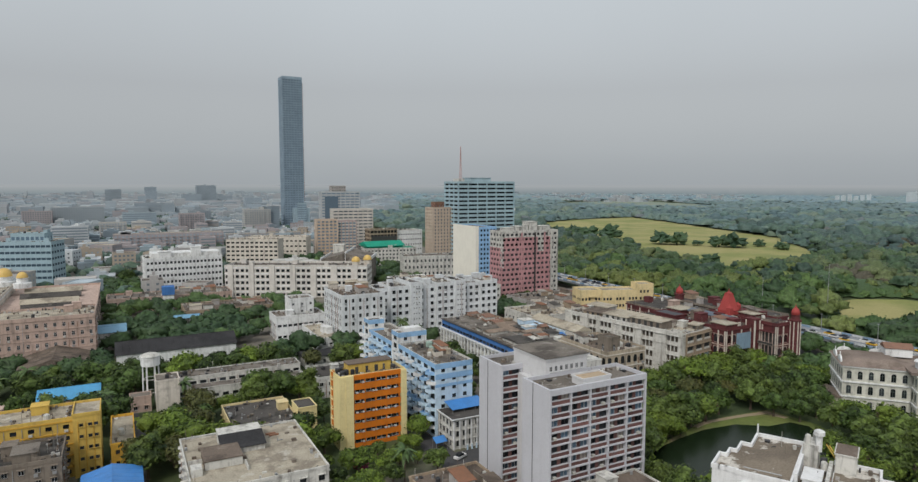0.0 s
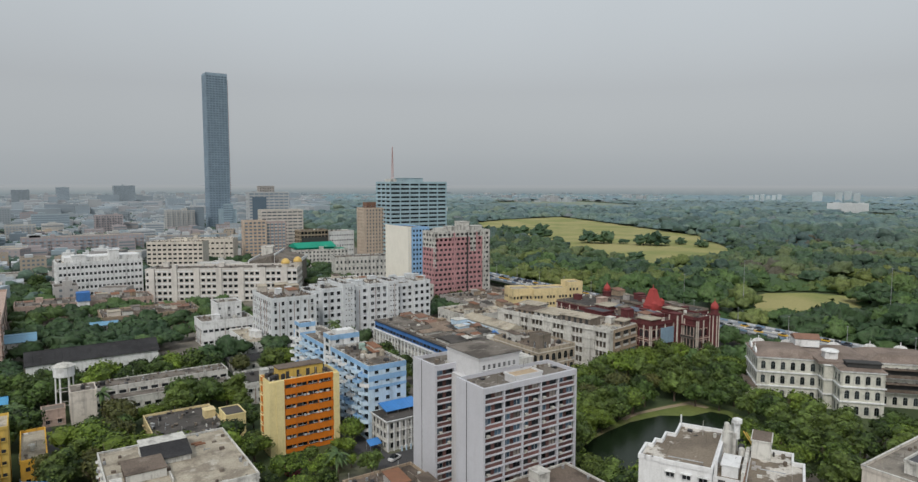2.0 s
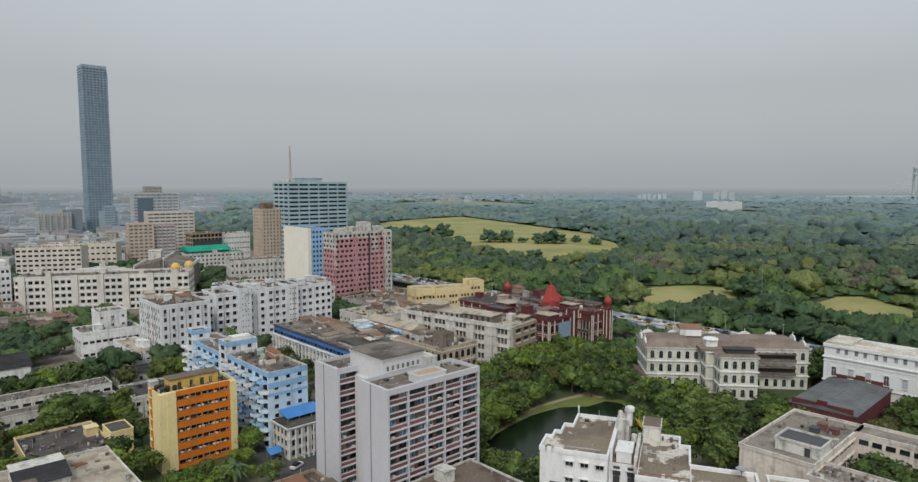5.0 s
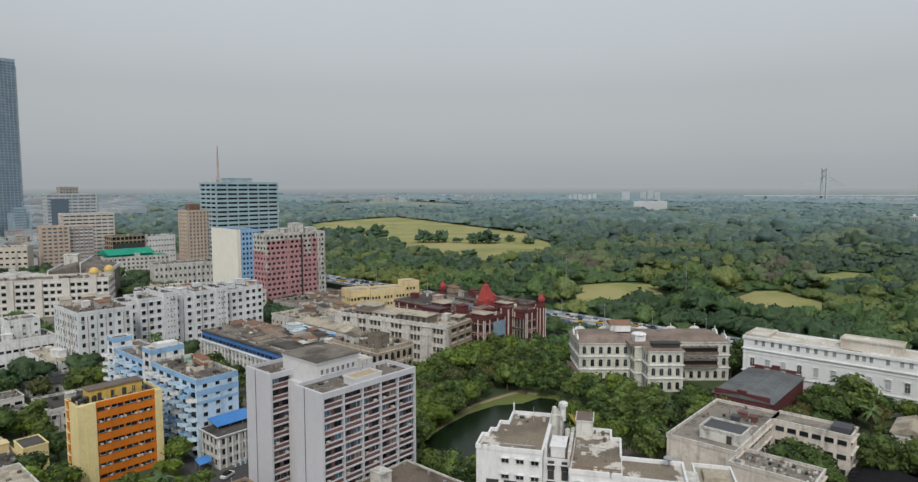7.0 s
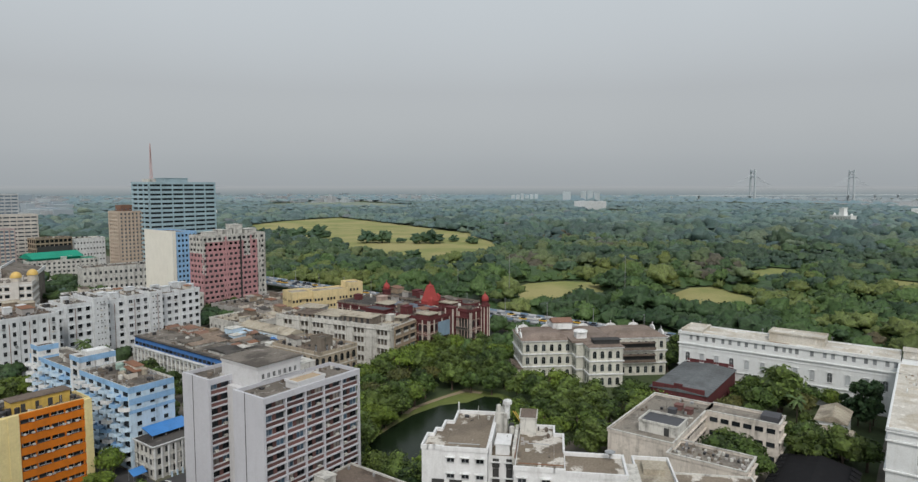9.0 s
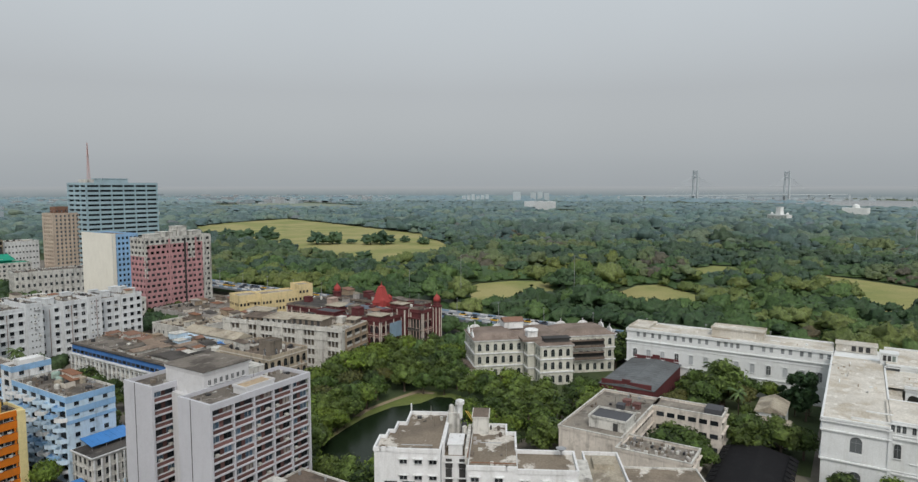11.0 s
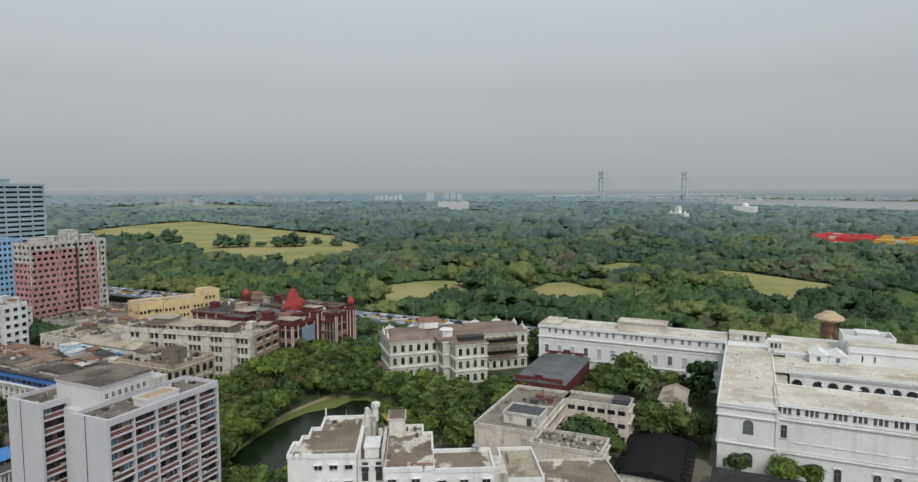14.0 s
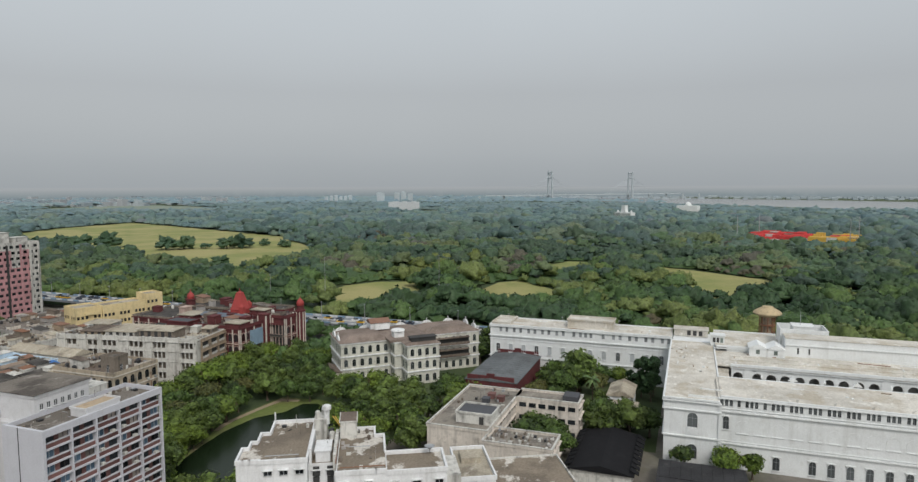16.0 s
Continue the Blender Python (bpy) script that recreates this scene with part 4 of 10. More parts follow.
    for i, (x, y, r) in enumerate(((90.6, 186, 1.2), (92.2, 188.5, 1.1), (88.4, 185, 1.0), (90.2, 191, 1.1), (91.8, 180, 0.9), (86.5, 182, 1.0))):
        part("water_tank", Shape().turned(x, y, [(r, 22.1), (r, 23.5), (r * 0.9, 23.8), (r * 0.3, 24.0)], 12), GREEN_TANK if i < 4 else ROOF_PALE, ob, "pale green water tank" if i < 4 else "")
    roof_litter(ob, (82, 169, 94, 196.5), 22.12, 12, 80)
    roof_sheds(ob, (82.4, 176, 93.4, 190), 22.12, 21, 3)
    roof_sheds(ob, (82.4, 210, 91.6, 223), 21.52, 22, 3)
    part("top_front", Shape().box(81.55, 168.38, 15.6, 94.25, 168.44, 16.5).box(81.55, 168.38, 18.0, 94.25, 168.44, 19.6), SKY_BLUE, ob, "sky blue painted band")


blue_flats()


# ---- the small office with a blue canopy ----
def canopy_office():
    ob = house("canopy_office", "small grey office with a blue sheet canopy on its roof", (82.4, 158.6, 96, 168.3), 8.5, 3, WHITE_OLD, ROOF_DARK, "SW", 1.9, (1.1, 1.75), "plain", FRAME_D, clutter=0, band=0.25, band_mat=WHITE_OLD, parapet=0.35)
    for i in range(8):
        part("pilaster", Shape().box(-6.8 + i * 1.9, -5.25, 0, -6.45 + i * 1.9, -4.853, 8.3), WHITE, ob)
    part("roof_slab", Shape().box(-7.4, -5.5, 8.86, 7.2, 4.8, 9.1), WHITE, ob)
    part("roof_screed", Shape().box(-7.1, -5.2, 9.1, 6.9, 4.5, 9.14), ROOF_DARK, ob)
    s = Shape()
    for i in range(8):
        x = -4.9 + i * 1.45
        s.raw([(x, -0.8, 10.2), (x + 1.42, -0.8, 10.2), (x + 1.42, 4.7, 11.3), (x, 4.7, 11.3), (x, -0.8, 10.12), (x + 1.42, -0.8, 10.12), (x + 1.42, 4.7, 11.22), (x, 4.7, 11.22)], [(0, 1, 2, 3), (7, 6, 5, 4), (0, 4, 5, 1), (1, 5, 6, 2), (2, 6, 7, 3), (3, 7, 4, 0)])
    canopy = part("canopy", s, BLUE_SHEET, ob, "bright blue sheet canopy")
    for x in (-4.7, -1, 2.8, 6.5):
        part("canopy_post", Shape().rod((x, -0.7, 9.1), (x, -0.7, 10.2), 0.07), STEEL, canopy)
        part("canopy_post", Shape().rod((x, 4.5, 9.1), (x, 4.5, 11.2), 0.07), STEEL, canopy)
    t = thing("tarpaulin", 79.6, 161.6, 0, "small blue tarpaulin on poles beside the lane", "tarpaulin")
    part("sheet", Shape().raw([(-1.9, -1.6, 2.3), (1.7, -1.8, 2.5), (2.0, 1.4, 3.2), (-1.6, 1.7, 3.0), (-1.9, -1.6, 2.24), (1.7, -1.8, 2.44), (2.0, 1.4, 3.14), (-1.6, 1.7, 2.94)], [(0, 1, 2, 3), (7, 6, 5, 4), (0, 4, 5, 1), (1, 5, 6, 2), (2, 6, 7, 3), (3, 7, 4, 0)]), BLUE_SHEET, t)
    for x, y, z in ((-1.8, -1.5, 2.3), (1.6, -1.7, 2.45), (1.9, 1.3, 3.15), (-1.5, 1.6, 2.95)):
        part("pole", Shape().rod((x, y, 0), (x, y, z), 0.05), STEEL, t)
    for i in range(5):
        g = thing("gate_post", 86.2 + i * 1.5, 156.9, 0, "pale blue painted gate post by the lane", "gate post", "gate posts along the lane")
        part("shaft", Shape().box(-0.18, -0.18, 0, 0.18, 0.18, 1.6), PALE_BLUE, g)
        part("cap", Shape().box(-0.25, -0.25, 1.6, 0.25, 0.25, 1.75), WHITE, g)


canopy_office()
house("workshop_shed", "low dark-roofed shed beside the canopy office", (70.5, 186, 80, 194), 5, 1, WHITE_OLD, ROOF_DARK, "SW", clutter=1)


# ---- the long building with a blue top storey ----
def blue_top_building():
    x0, y0, x1, y1, z = 131.8, 196, 146, 266, 13.8
    ob = thing("long_office", 0, 0, 0, "long white office with a bright blue top storey", "office building")
    r = (x0, y0, x1, y1)
    s = Shape().box(x0 + 0.3, y0, 0, x1, y1, 9.5)
    xs = spread(y1 - y0, 24, 1.6)
    facade(s, "W", (x0, y0 - 0.3, x1, y1 + 0.3), [0.9, 3.9, 6.9], 1.6, [x + 0.3 for x in xs], 1.3, 0, 9.5)
    part("wall", s, WHITE_OLD, ob)
    put_windows(ob, "W", r, [0.9, 3.9, 6.9], xs, window_mesh("shade", 1.3, 1.6, WHITE_OLD, FRAME_W, PANE))
    fin = Shape().box(-0.4, -0.22, 0, 0, 0.22, 9.5).mesh("fin", LIME)
    for i in range(25):
        o = new("fin", fin)
        o.parent, o.matrix_basis = ob, pose(x0 - 0.003, y0 + 0.2 + i * (y1 - y0 - 0.4) / 24, 0)
    wall_units(ob, "W", r, [0.9, 3.9, 6.9], xs, 1.3, 77, 0.7)
    part("ledge", Shape().box(x0 - 0.7, y0 - 0.2, 9.5, x1, y1 + 0.2, 9.9), WHITE, ob)
    part("top_storey", Shape().box(x0 + 0.6, y0, 9.9, x1, y1, 13.3), BLUE_BAND, ob, "bright blue painted top storey")
    for i in range(24):
        o = new("window", window_mesh("flat", 2.3, 1.2, BLUE_BAND, FRAME_D, PANE))
        o.parent, o.matrix_basis = ob, pose(x0 + 0.33, y0 + 1.6 + i * 2.9, 10.25, 0, 0, -90)
    part("eave", Shape().box(x0 + 0.05, y0 - 0.3, 13.3, x0 + 1.5, y1 + 0.3, 13.6), ROOF_DARK, ob)
    part("roof", Shape().box(x0 + 1.5, y0 - 0.3, 13.3, x1 + 0.3, y1 + 0.3, 13.6), ROOF_GREY, ob)
    roof_clutter(ob, (x0 + 3, y0, x1, y1), 13.6, random.Random(8), 5)
    roof_litter(ob, (x0 + 2, y0, x1, y1), 13.6, 9, 60)


blue_top_building()

# ---- old houses in the middle ----
house("yard_building", "dusty flat-roofed yard building with corrugated sheets", (146.5, 196, 166, 222), 11.5, 3, WHITE_OLD, ROOF_DARK, "SW", 3, clutter=12, seed=3, sheds=9)
house("yard_building", "low tin-roofed store with pale roof sheets", (150, 224, 172, 244), 11, 3, PALE_BLUE, ROOF_PALE, "SW", 3, clutter=10, seed=4, sheds=9)
pitched("long_store", "long cream store with a pale ridge roof", (175.5, 221, 184.2, 255), 11.5, 13.7, CREAM, ROOF_PALE, "y", "SW")
OLD_STUCCO = surface("old_tan_stucco", (0.46, 0.39, 0.30), (0.10, 0.09, 0.075), amount=0.85)
house("old_mansion", "soot-stained tan mansion with deep loggias", (154, 176, 172.5, 203), 14.6, 3, OLD_STUCCO, ROOF_BROWN, "SW", 3.0, (1.8, 2.8), "arch", FRAME_D, band=0.4, band_mat=CREAM, clutter=10, parapet=1.2, sheds=6)
house("corner_tower", "tan stair tower on the old mansion's corner", (156.5, 178, 162, 184), 19.6, 1, SOOT, ROOF_GREY, "SW", win=(1.2, 2.6), kind="arch", base=14, clutter=0)


SLAT_BROWN = roofing("brown_corrugated_sheet", (0.27, 0.21, 0.165), (0.15, 0.12, 0.10), (0.36, 0.29, 0.23), 0.7, 0.5)


def yard_roofs():
    """Tan sheet roofs and pale blue rooms crowded on the yard buildings."""
    for k, (x, y, w, d, m) in enumerate(((147.2, 197.5, 18, 5, ROOF_GREY), (147.2, 203.2, 17, 4.6, ROOF_PALE), (148, 208.6, 17, 5.2, ROOF_DARK), (147.2, 214.6, 12, 5.4, WHITE_OLD), (160, 214.6, 5.4, 6, BLUE_BAND), (134, 226, 10, 5, SLAT_BROWN), (134.5, 233.5, 9, 4, ROOF_GREY), (135, 205, 8, 12, ROOF_DARK))):
        base = 13.6 if x < 146 else 11.66
        ob = thing("roof_shed", x, y, base, "low sheet-roofed shed crowded on a flat roof", "shed", "sheds on the yard roofs")
        part("wall", Shape().box(0.2, 0.2, 0, w - 0.2, d - 0.2, 1.0), WHITE_OLD, ob)
        part("roof", Shape().gable(0, 0, w, d, 1.12, 2.0, "x", 0.15), m, ob)
    for k, (x, y) in enumerate(((146.5, 231), (146.5, 235.5), (147.5, 240), (150.5, 245.5), (152, 226.5))):
        ob = thing("yard_shed", x, y, 11.16 if y < 244 else 0, "tan corrugated sheet shed crowded in the yard", "shed", "tan sheds in the yard")
        h = 0.0 if y < 244 else 11
        part("wall", Shape().box(0.3, 0.3, 0, 9.2, 3.6, h + 1.5), WHITE_OLD, ob)
        part("roof", Shape().gable(0, 0, 9.5, 3.9, h + 1.6, h + 2.3, "x", 0.3), SLAT_BROWN, ob)
    for x, y, a, b, h in ((158.5, 236.5, 5.5, 4.5, 4.2), (160, 243.2, 4, 0.7, 3.6), (155, 229.5, 4, 4, 3.0)):
        ob = thing("roof_room", x, y, 11.16, "pale blue painted room on the yard building's roof", "roof room", "pale blue rooms on the yard roofs")
        part("wall", Shape().box(0, 0, 0, a, b, h), PALE_BLUE, ob)
        part("roof", Shape().box(-0.3, -0.3, h, a + 0.3, b + 0.3, h + 0.2), WHITE_OLD, ob)
        part("door", Shape().box(-0.05, 0.3 * b, 0, -0.003, 0.3 * b + 0.9, 2.0), FRAME_D, ob)


yard_roofs()


def arcade(s, x0, x1, y0, y1, n, z0, z1):
    """A pierced wall of n round arches from y0 to y1, standing on piers."""
    w = (y1 - y0) / n
    for k in range(n):
        a, b = y0 + w * k, y0 + w * (k + 1)
        s.box(x0, a, z0, x1, a + w * 0.13, z1).box(x0, b - w * 0.13, z0, x1, b, z1)
        for i in range(8):
            u0, u1 = -1 + i / 4, -1 + (i + 1) / 4
            rise = math.sqrt(1 - min(abs(u0), abs(u1)) ** 2 * 0.98) * w * 0.37
            top = z1 - 0.35 - w * 0.37 + rise
            s.box(x0, a + w * (0.5 + 0.37 * u0), top, x1, a + w * (0.5 + 0.37 * u1), z1)
    return s


def grey_mansion():
    ob = house("white_mansion", "weathered white mansion with arched verandas and stained walls", (191.5, 180.45, 209.5, 242.45), 16.3, 4, MANSION_WHITE, ROOF_GREY, "", band=0.45, clutter=6, parapet=0.9, margin=2, sheds=9, turn=10)
    fh, x0, x1 = 4.05, -10.5, -9.003
    # deep verandas: floors, balustrades, columns, and arches on the top storey
    for y0, y1, n in ((-29.2, -23.6, 3), (-17.4, -11.6, 3), (-7.6, -1.2, 3), (4.2, 10.6, 3), (12.6, 17.4, 2), (22, 27, 2)):
        for k in range(4):
            z = fh * k
            part("veranda_floor", Shape().box(x0, y0, z, x1, y1, z + 0.35), MANSION_WHITE, ob)
            part("balustrade", Shape().box(x0, y0, z + 0.351, x0 + 0.2, y1, z + 1.25), MANSION_WHITE, ob)
            if k % 2:
                part("arcade", arcade(Shape(), x0, x0 + 0.35, y0, y1, n, z + 1.3, z + fh), MANSION_WHITE, ob)
            else:
                for i in range(n + 1):
                    y = y0 + 0.22 + (y1 - y0 - 0.44) * i / n
                    part("column", Shape().box(x0, y - 0.2, z + 1.3, x0 + 0.4, y + 0.2, z + fh), MANSION_WHITE, ob)
            for i in range(n):
                o = new("window", window_mesh("arch", 1.3, 2.7, SOOT, FRAME_D, PANE))
                o.parent, o.matrix_basis = ob, pose(-9.003, y0 + (y1 - y0) * (i + 0.5) / n, z + 0.4, 0, 0, -90)
            # a dark stucco on the back wall paints the veranda's shade
            part("veranda_back", Shape().box(-9.09, y0, z + 0.36, -9.003, y1, z + fh - 0.01), SOOT, ob, "veranda back wall coloured dark for shade")
    # solid bays between the verandas, some bowed
    for y0, y1 in ((-31, -29.2), (-23.6, -17.4), (-11.6, -7.6), (-1.2, 4.2), (10.6, 12.6), (17.4, 22), (27, 31)):
        part("bay_front", Shape().box(x0 - 0.12, y0 + 0.003, 0, x1, y1 - 0.003, 17.2), MANSION_WHITE, ob)
        for y in (y0 + 0.4, y1 - 0.4):
            part("pilaster", Shape().box(x0 - 0.4, y - 0.32, 0, x0 - 0.123, y + 0.32, 16.3).box(x0 - 0.5, y - 0.42, 16.3, x0 - 0.123, y + 0.42, 17.9), MANSION_WHITE, ob)
        if y1 - y0 > 3:
            for k in range(4):
                o = new("window", window_mesh("plain", 0.9, 1.9, MANSION_WHITE, FRAME_D, PANE))
                o.parent, o.matrix_basis = ob, pose(x0 - 0.124, (y0 + y1) / 2, fh * k + 1.2, 0, 0, -90)
    for z, d in ((3.75, 0.3), (7.8, 0.3), (11.85, 0.35), (15.75, 0.6)):
        part("cornice", Shape().box(x0 - d, -31.2, z, x0 - 0.002, 31.2, z + 0.28), MANSION_WHITE, ob)
    part("parapet_wall", Shape().box(x0 - 0.1, -31, 16.2, x0 + 0.25, 31, 17.3), MANSION_WHITE, ob)
    part("veranda_roof", Shape().box(x0 + 0.26, -31, 16.2, x1, 31, 16.45), ROOF_GREY, ob)
    roof_litter(ob, (-8.5, -30, 8.5, 30), 16.5, 17, 70)
    # raised roof rooms and the pale terrace at the near end
    part("terrace", Shape().box(-8.9, -30.6, 16.5, 8.6, -21, 16.75), ROOF_PALE, ob)
    for n, (x, y, a, b, h) in enumerate(((-8.6, -19.5, 8, 15, 3.0), (-8, -2, 12, 13, 2.0), (-8.4, 12, 10, 10, 1.8), (3, -29, 4.5, 4.5, 1.8), (1, 16, 7, 12, 2.6))):
        room = part("roof_room", Shape().box(x, y, 16.5, x + a, y + b, 16.5 + h), (SOOT, WHITE_OLD, TAN)[n % 3], ob)
        part("roof_cover", Shape().raw([(x - 0.5, y - 0.5, 16.5 + h), (x + a + 0.5, y - 0.5, 16.9 + h), (x + a + 0.5, y + b + 0.5, 16.9 + h), (x - 0.5, y + b + 0.5, 16.5 + h), (x - 0.5, y - 0.5, 16.75 + h), (x + a + 0.5, y - 0.5, 17.15 + h), (x + a + 0.5, y + b + 0.5, 17.15 + h), (x - 0.5, y + b + 0.5, 16.75 + h)],
                                       [(3, 2, 1, 0), (4, 5, 6, 7), (0, 1, 5, 4), (1, 2, 6, 5), (2, 3, 7, 6), (3, 0, 4, 7)]), (ROOF_PALE, ROOF_PALE, ROOF_BROWN)[n % 3], room)
        for i in range(int(b / 3)):
            part("roof_opening", Shape().box(x - 0.05, y + 0.8 + 3 * i, 16.9, x - 0.003, y + 2.2 + 3 * i, 16.3 + h), FRAME_D, room)
    # tan end wall; dark panels paint the loggias' shade, the lower right ones are teal screens
    s = Shape()
    facade(s, "S", (-9, -31.75, 9, 0), [fh * k + 1.0 for k in range(4)], 2.5, [3.0, 9.2, 15], 4.2, 0, 17.0)
    part("end_wall", s, TAN, ob, "stained tan end wall with loggias")
    for k in range(4):
        for u in (-6.0, 0.2, 6.0):
            part("loggia_shade_screen", Shape().box(u - 2.0, -31.44, fh * k + 1.0, u + 2.0, -31.3, fh * k + 3.5), TEAL_CLAD if k < 2 and u > 0 else FRAME_D, ob)
            part("balustrade", Shape().box(u - 2.1, -31.74, fh * k + 1.0, u + 2.1, -31.5, fh * k + 1.8), WHITE_OLD, ob)
        part("cornice", Shape().box(-9.2, -32.15, fh * k + 3.7, 9.2, -31.753, fh * k + 3.95), TAN, ob)


grey_mansion()


# ---- red courthouse-like complex with turrets ----
def onion(s, x, y, z, r):
    s.turned(x, y, [(r * 0.95, z), (r * 1.12, z + r * 0.45), (r * 1.1, z + r * 0.9), (r * 0.8, z + r * 1.5), (r * 0.35, z + r * 1.95), (r * 0.12, z + r * 2.3), (0.05, z + r * 3.0)], 16)
    return s


MAROON_ROOF = roofing("maroon_terrace", (0.11, 0.078, 0.073), (0.055, 0.043, 0.042), (0.24, 0.20, 0.18), 0.7, 0.45)
LANTERN_GLASS = surface("dusty_blue_roof_glass", (0.10, 0.13, 0.17), (0.05, 0.055, 0.06), 0.5, streak=False, rough=0.4)
TARP_BLUE = surface("faded_blue_tarpaulin", (0.25, 0.36, 0.46), (0.14, 0.17, 0.2), 0.5)


def red_complex():
    ob = thing("red_mansion", 0, 0, 0, "dark red Victorian mansion with pale pilasters and turrets", "mansion")
    for x0, y0, x1, y1, z in ((216, 175.5, 234.4, 200, 17.4), (234.5, 166, 246, 200, 19.2), (222, 200.1, 246, 240, 17.5), (246.1, 180, 262, 236, 18.2)):
        r = (x0, y0, x1, y1)
        zs = [1.4, 6.4, 11.6]
        s = Shape().box(x0 + 0.3, y0 + 0.3, 0, x1 - 0.3, y1 - 0.3, z)
        for side in "SW":
            n = max(2, int(length(side, r) / 3.0))
            xs = spread(length(side, r), n, 2.2)
            facade(s, side, r, zs, 3.4, xs, 2.0, 0, z)
            put_windows(ob, side, r, zs, xs, window_mesh("arch", 2.0, 3.4, PINKISH, RED_BRICK, PANE))
            for u in [0.4] + [(a + b) / 2 for a, b in zip(xs, xs[1:])][::2] + [length(side, r) - 0.4]:
                p = Shape()
                side_box(p, side, r, u - 0.28, u + 0.28, 0.003, 0.22, 0, z - 0.6)
                part("pilaster", p, CREAM, ob)
        for side in "EN":
            side_box(s, side, r, 0.3 if side == "E" else 0, length(side, r) - (0.3 if side == "E" else 0), -0.3, 0, 0, z)
        part("wall", s, RED_BRICK, ob)
        for zz in (5.4, 10.6, z - 0.55):
            c = Shape()
            for side in "SW":
                side_box(c, side, r, -0.3, length(side, r) + 0.3, 0.003, 0.4, zz, zz + 0.4)
            part("cornice", c, PINKISH if zz < 11 else RED_BRICK, ob)
        part("parapet", Shape().ring(x0, y0, x1, y1, z, z + 0.8, 0.3), RED_BRICK if y0 < 179 else SOOT, ob)
        part("roof", Shape().box(x0 + 0.31, y0 + 0.31, z, x1 - 0.31, y1 - 0.31, z + 0.14), ROOF_DARK if y0 > 179 else MAROON_ROOF, ob)
        roof_clutter(ob, (x0 + 1, y0 + 1, x1 - 1, y1 - 1), z + 0.14, random.Random(int(x0)), 5, RED_BRICK)
        roof_sheds(ob, (x0 + 1, y0 + 1, x1 - 1, y1 - 1), z + 0.14, int(x0), 3)
        roof_litter(ob, (x0 + 1, y0 + 1, x1 - 1, y1 - 1), z + 0.14, int(x0), 50)
    # verandas on the side of the corner block, their shade a dark back panel, with pale posts and rails
    part("veranda_back", Shape().box(234.3, 166.9, 3, 234.46, 173.9, 16.2), FRAME_D, ob, "veranda wall panel coloured dark for shade")
    for z in (5.2, 10.6, 16.0):
        part("veranda_floor", Shape().box(232.9, 166.6, z, 234.29, 174, z + 0.35), RED_BRICK if z > 15 else SOOT, ob)
        for i in range(5):
            part("veranda_post", Shape().box(232.95, 166.7 + i * 1.75, z - 5.0 if z > 6 else 0, 233.2, 166.95 + i * 1.75, z - 0.003), PINKISH, ob)
        if z < 15:
            part("veranda_rail", Shape().box(232.9, 166.6, z + 1.2, 233.0, 174, z + 1.35), PINKISH, ob)
            part("rail_panel", Shape().box(232.94, 166.7, z + 0.35, 232.97, 173.9, z + 1.2), FRAME_D, ob)
    part("blue_screen", Shape().box(222, 174.9, 8.6, 230.4, 175.2, 15.4), TARP_BLUE, ob, "faded blue tarpaulin screen")
    for x in (222.2, 226.2, 230.2):
        part("screen_post", Shape().box(x - 0.1, 175.21, 0, x + 0.1, 175.4, 15.4), SOOT, ob)
    part("stair_tower", Shape().box(231, 173.6, 0, 234.2, 178, 20.4).box(230.7, 173.3, 20.4, 234.5, 178.3, 20.8), RED_BRICK, ob)
    for x, y in ((231.0, 173.6), (234.0, 173.6), (231.0, 177.8)):
        part("tower_pilaster", Shape().box(x - 0.25, y - 0.25, 0, x + 0.25, y + 0.25, 20.0), CREAM, ob)
    # long glazed lantern over an arched frieze, before the red dome
    part("lantern_base", Shape().box(227.6, 183.6, 17.5, 233.2, 206, 19.2), RED_BRICK, ob)
    for i in range(16):
        part("lantern_opening", Shape().box(227.5, 184.2 + i * 1.35, 17.9, 227.59, 185.0 + i * 1.35, 18.9), PINKISH, ob)
    part("glazed_roof", Shape().gable(227.3, 183.3, 233.5, 206.3, 19.2, 20.3, "y"), LANTERN_GLASS, ob)
    part("raised_range", Shape().box(214.6, 201.4, 0, 221.9, 214, 18.4).ring(214.3, 201.1, 222.0, 214.3, 18.4, 18.9, 0.35), RED_BRICK, ob)
    part("raised_range_roof", Shape().box(214.7, 201.5, 18.4, 221.6, 213.9, 18.6), SLATE, ob)
    t = Shape().turned(244.5, 165, [(2.0, 0), (2.0, 20.2), (2.4, 20.4), (2.4, 21.0), (1.7, 21.1), (1.7, 22.8), (2.0, 23.0)], 12)
    turret = part("turret", t, RED_BRICK, ob)
    part("turret_dome", onion(Shape(), 244.5, 165, 23.0, 1.5), RED_DOME, turret)
    for k in range(8):
        a = 2 * math.pi * (k + 0.5) / 8
        part("turret_pilaster", Shape().rod((244.5 + 2.05 * math.cos(a), 165 + 2.05 * math.sin(a), 0), (244.5 + 2.05 * math.cos(a), 165 + 2.05 * math.sin(a), 20.2), 0.22), CREAM, turret)
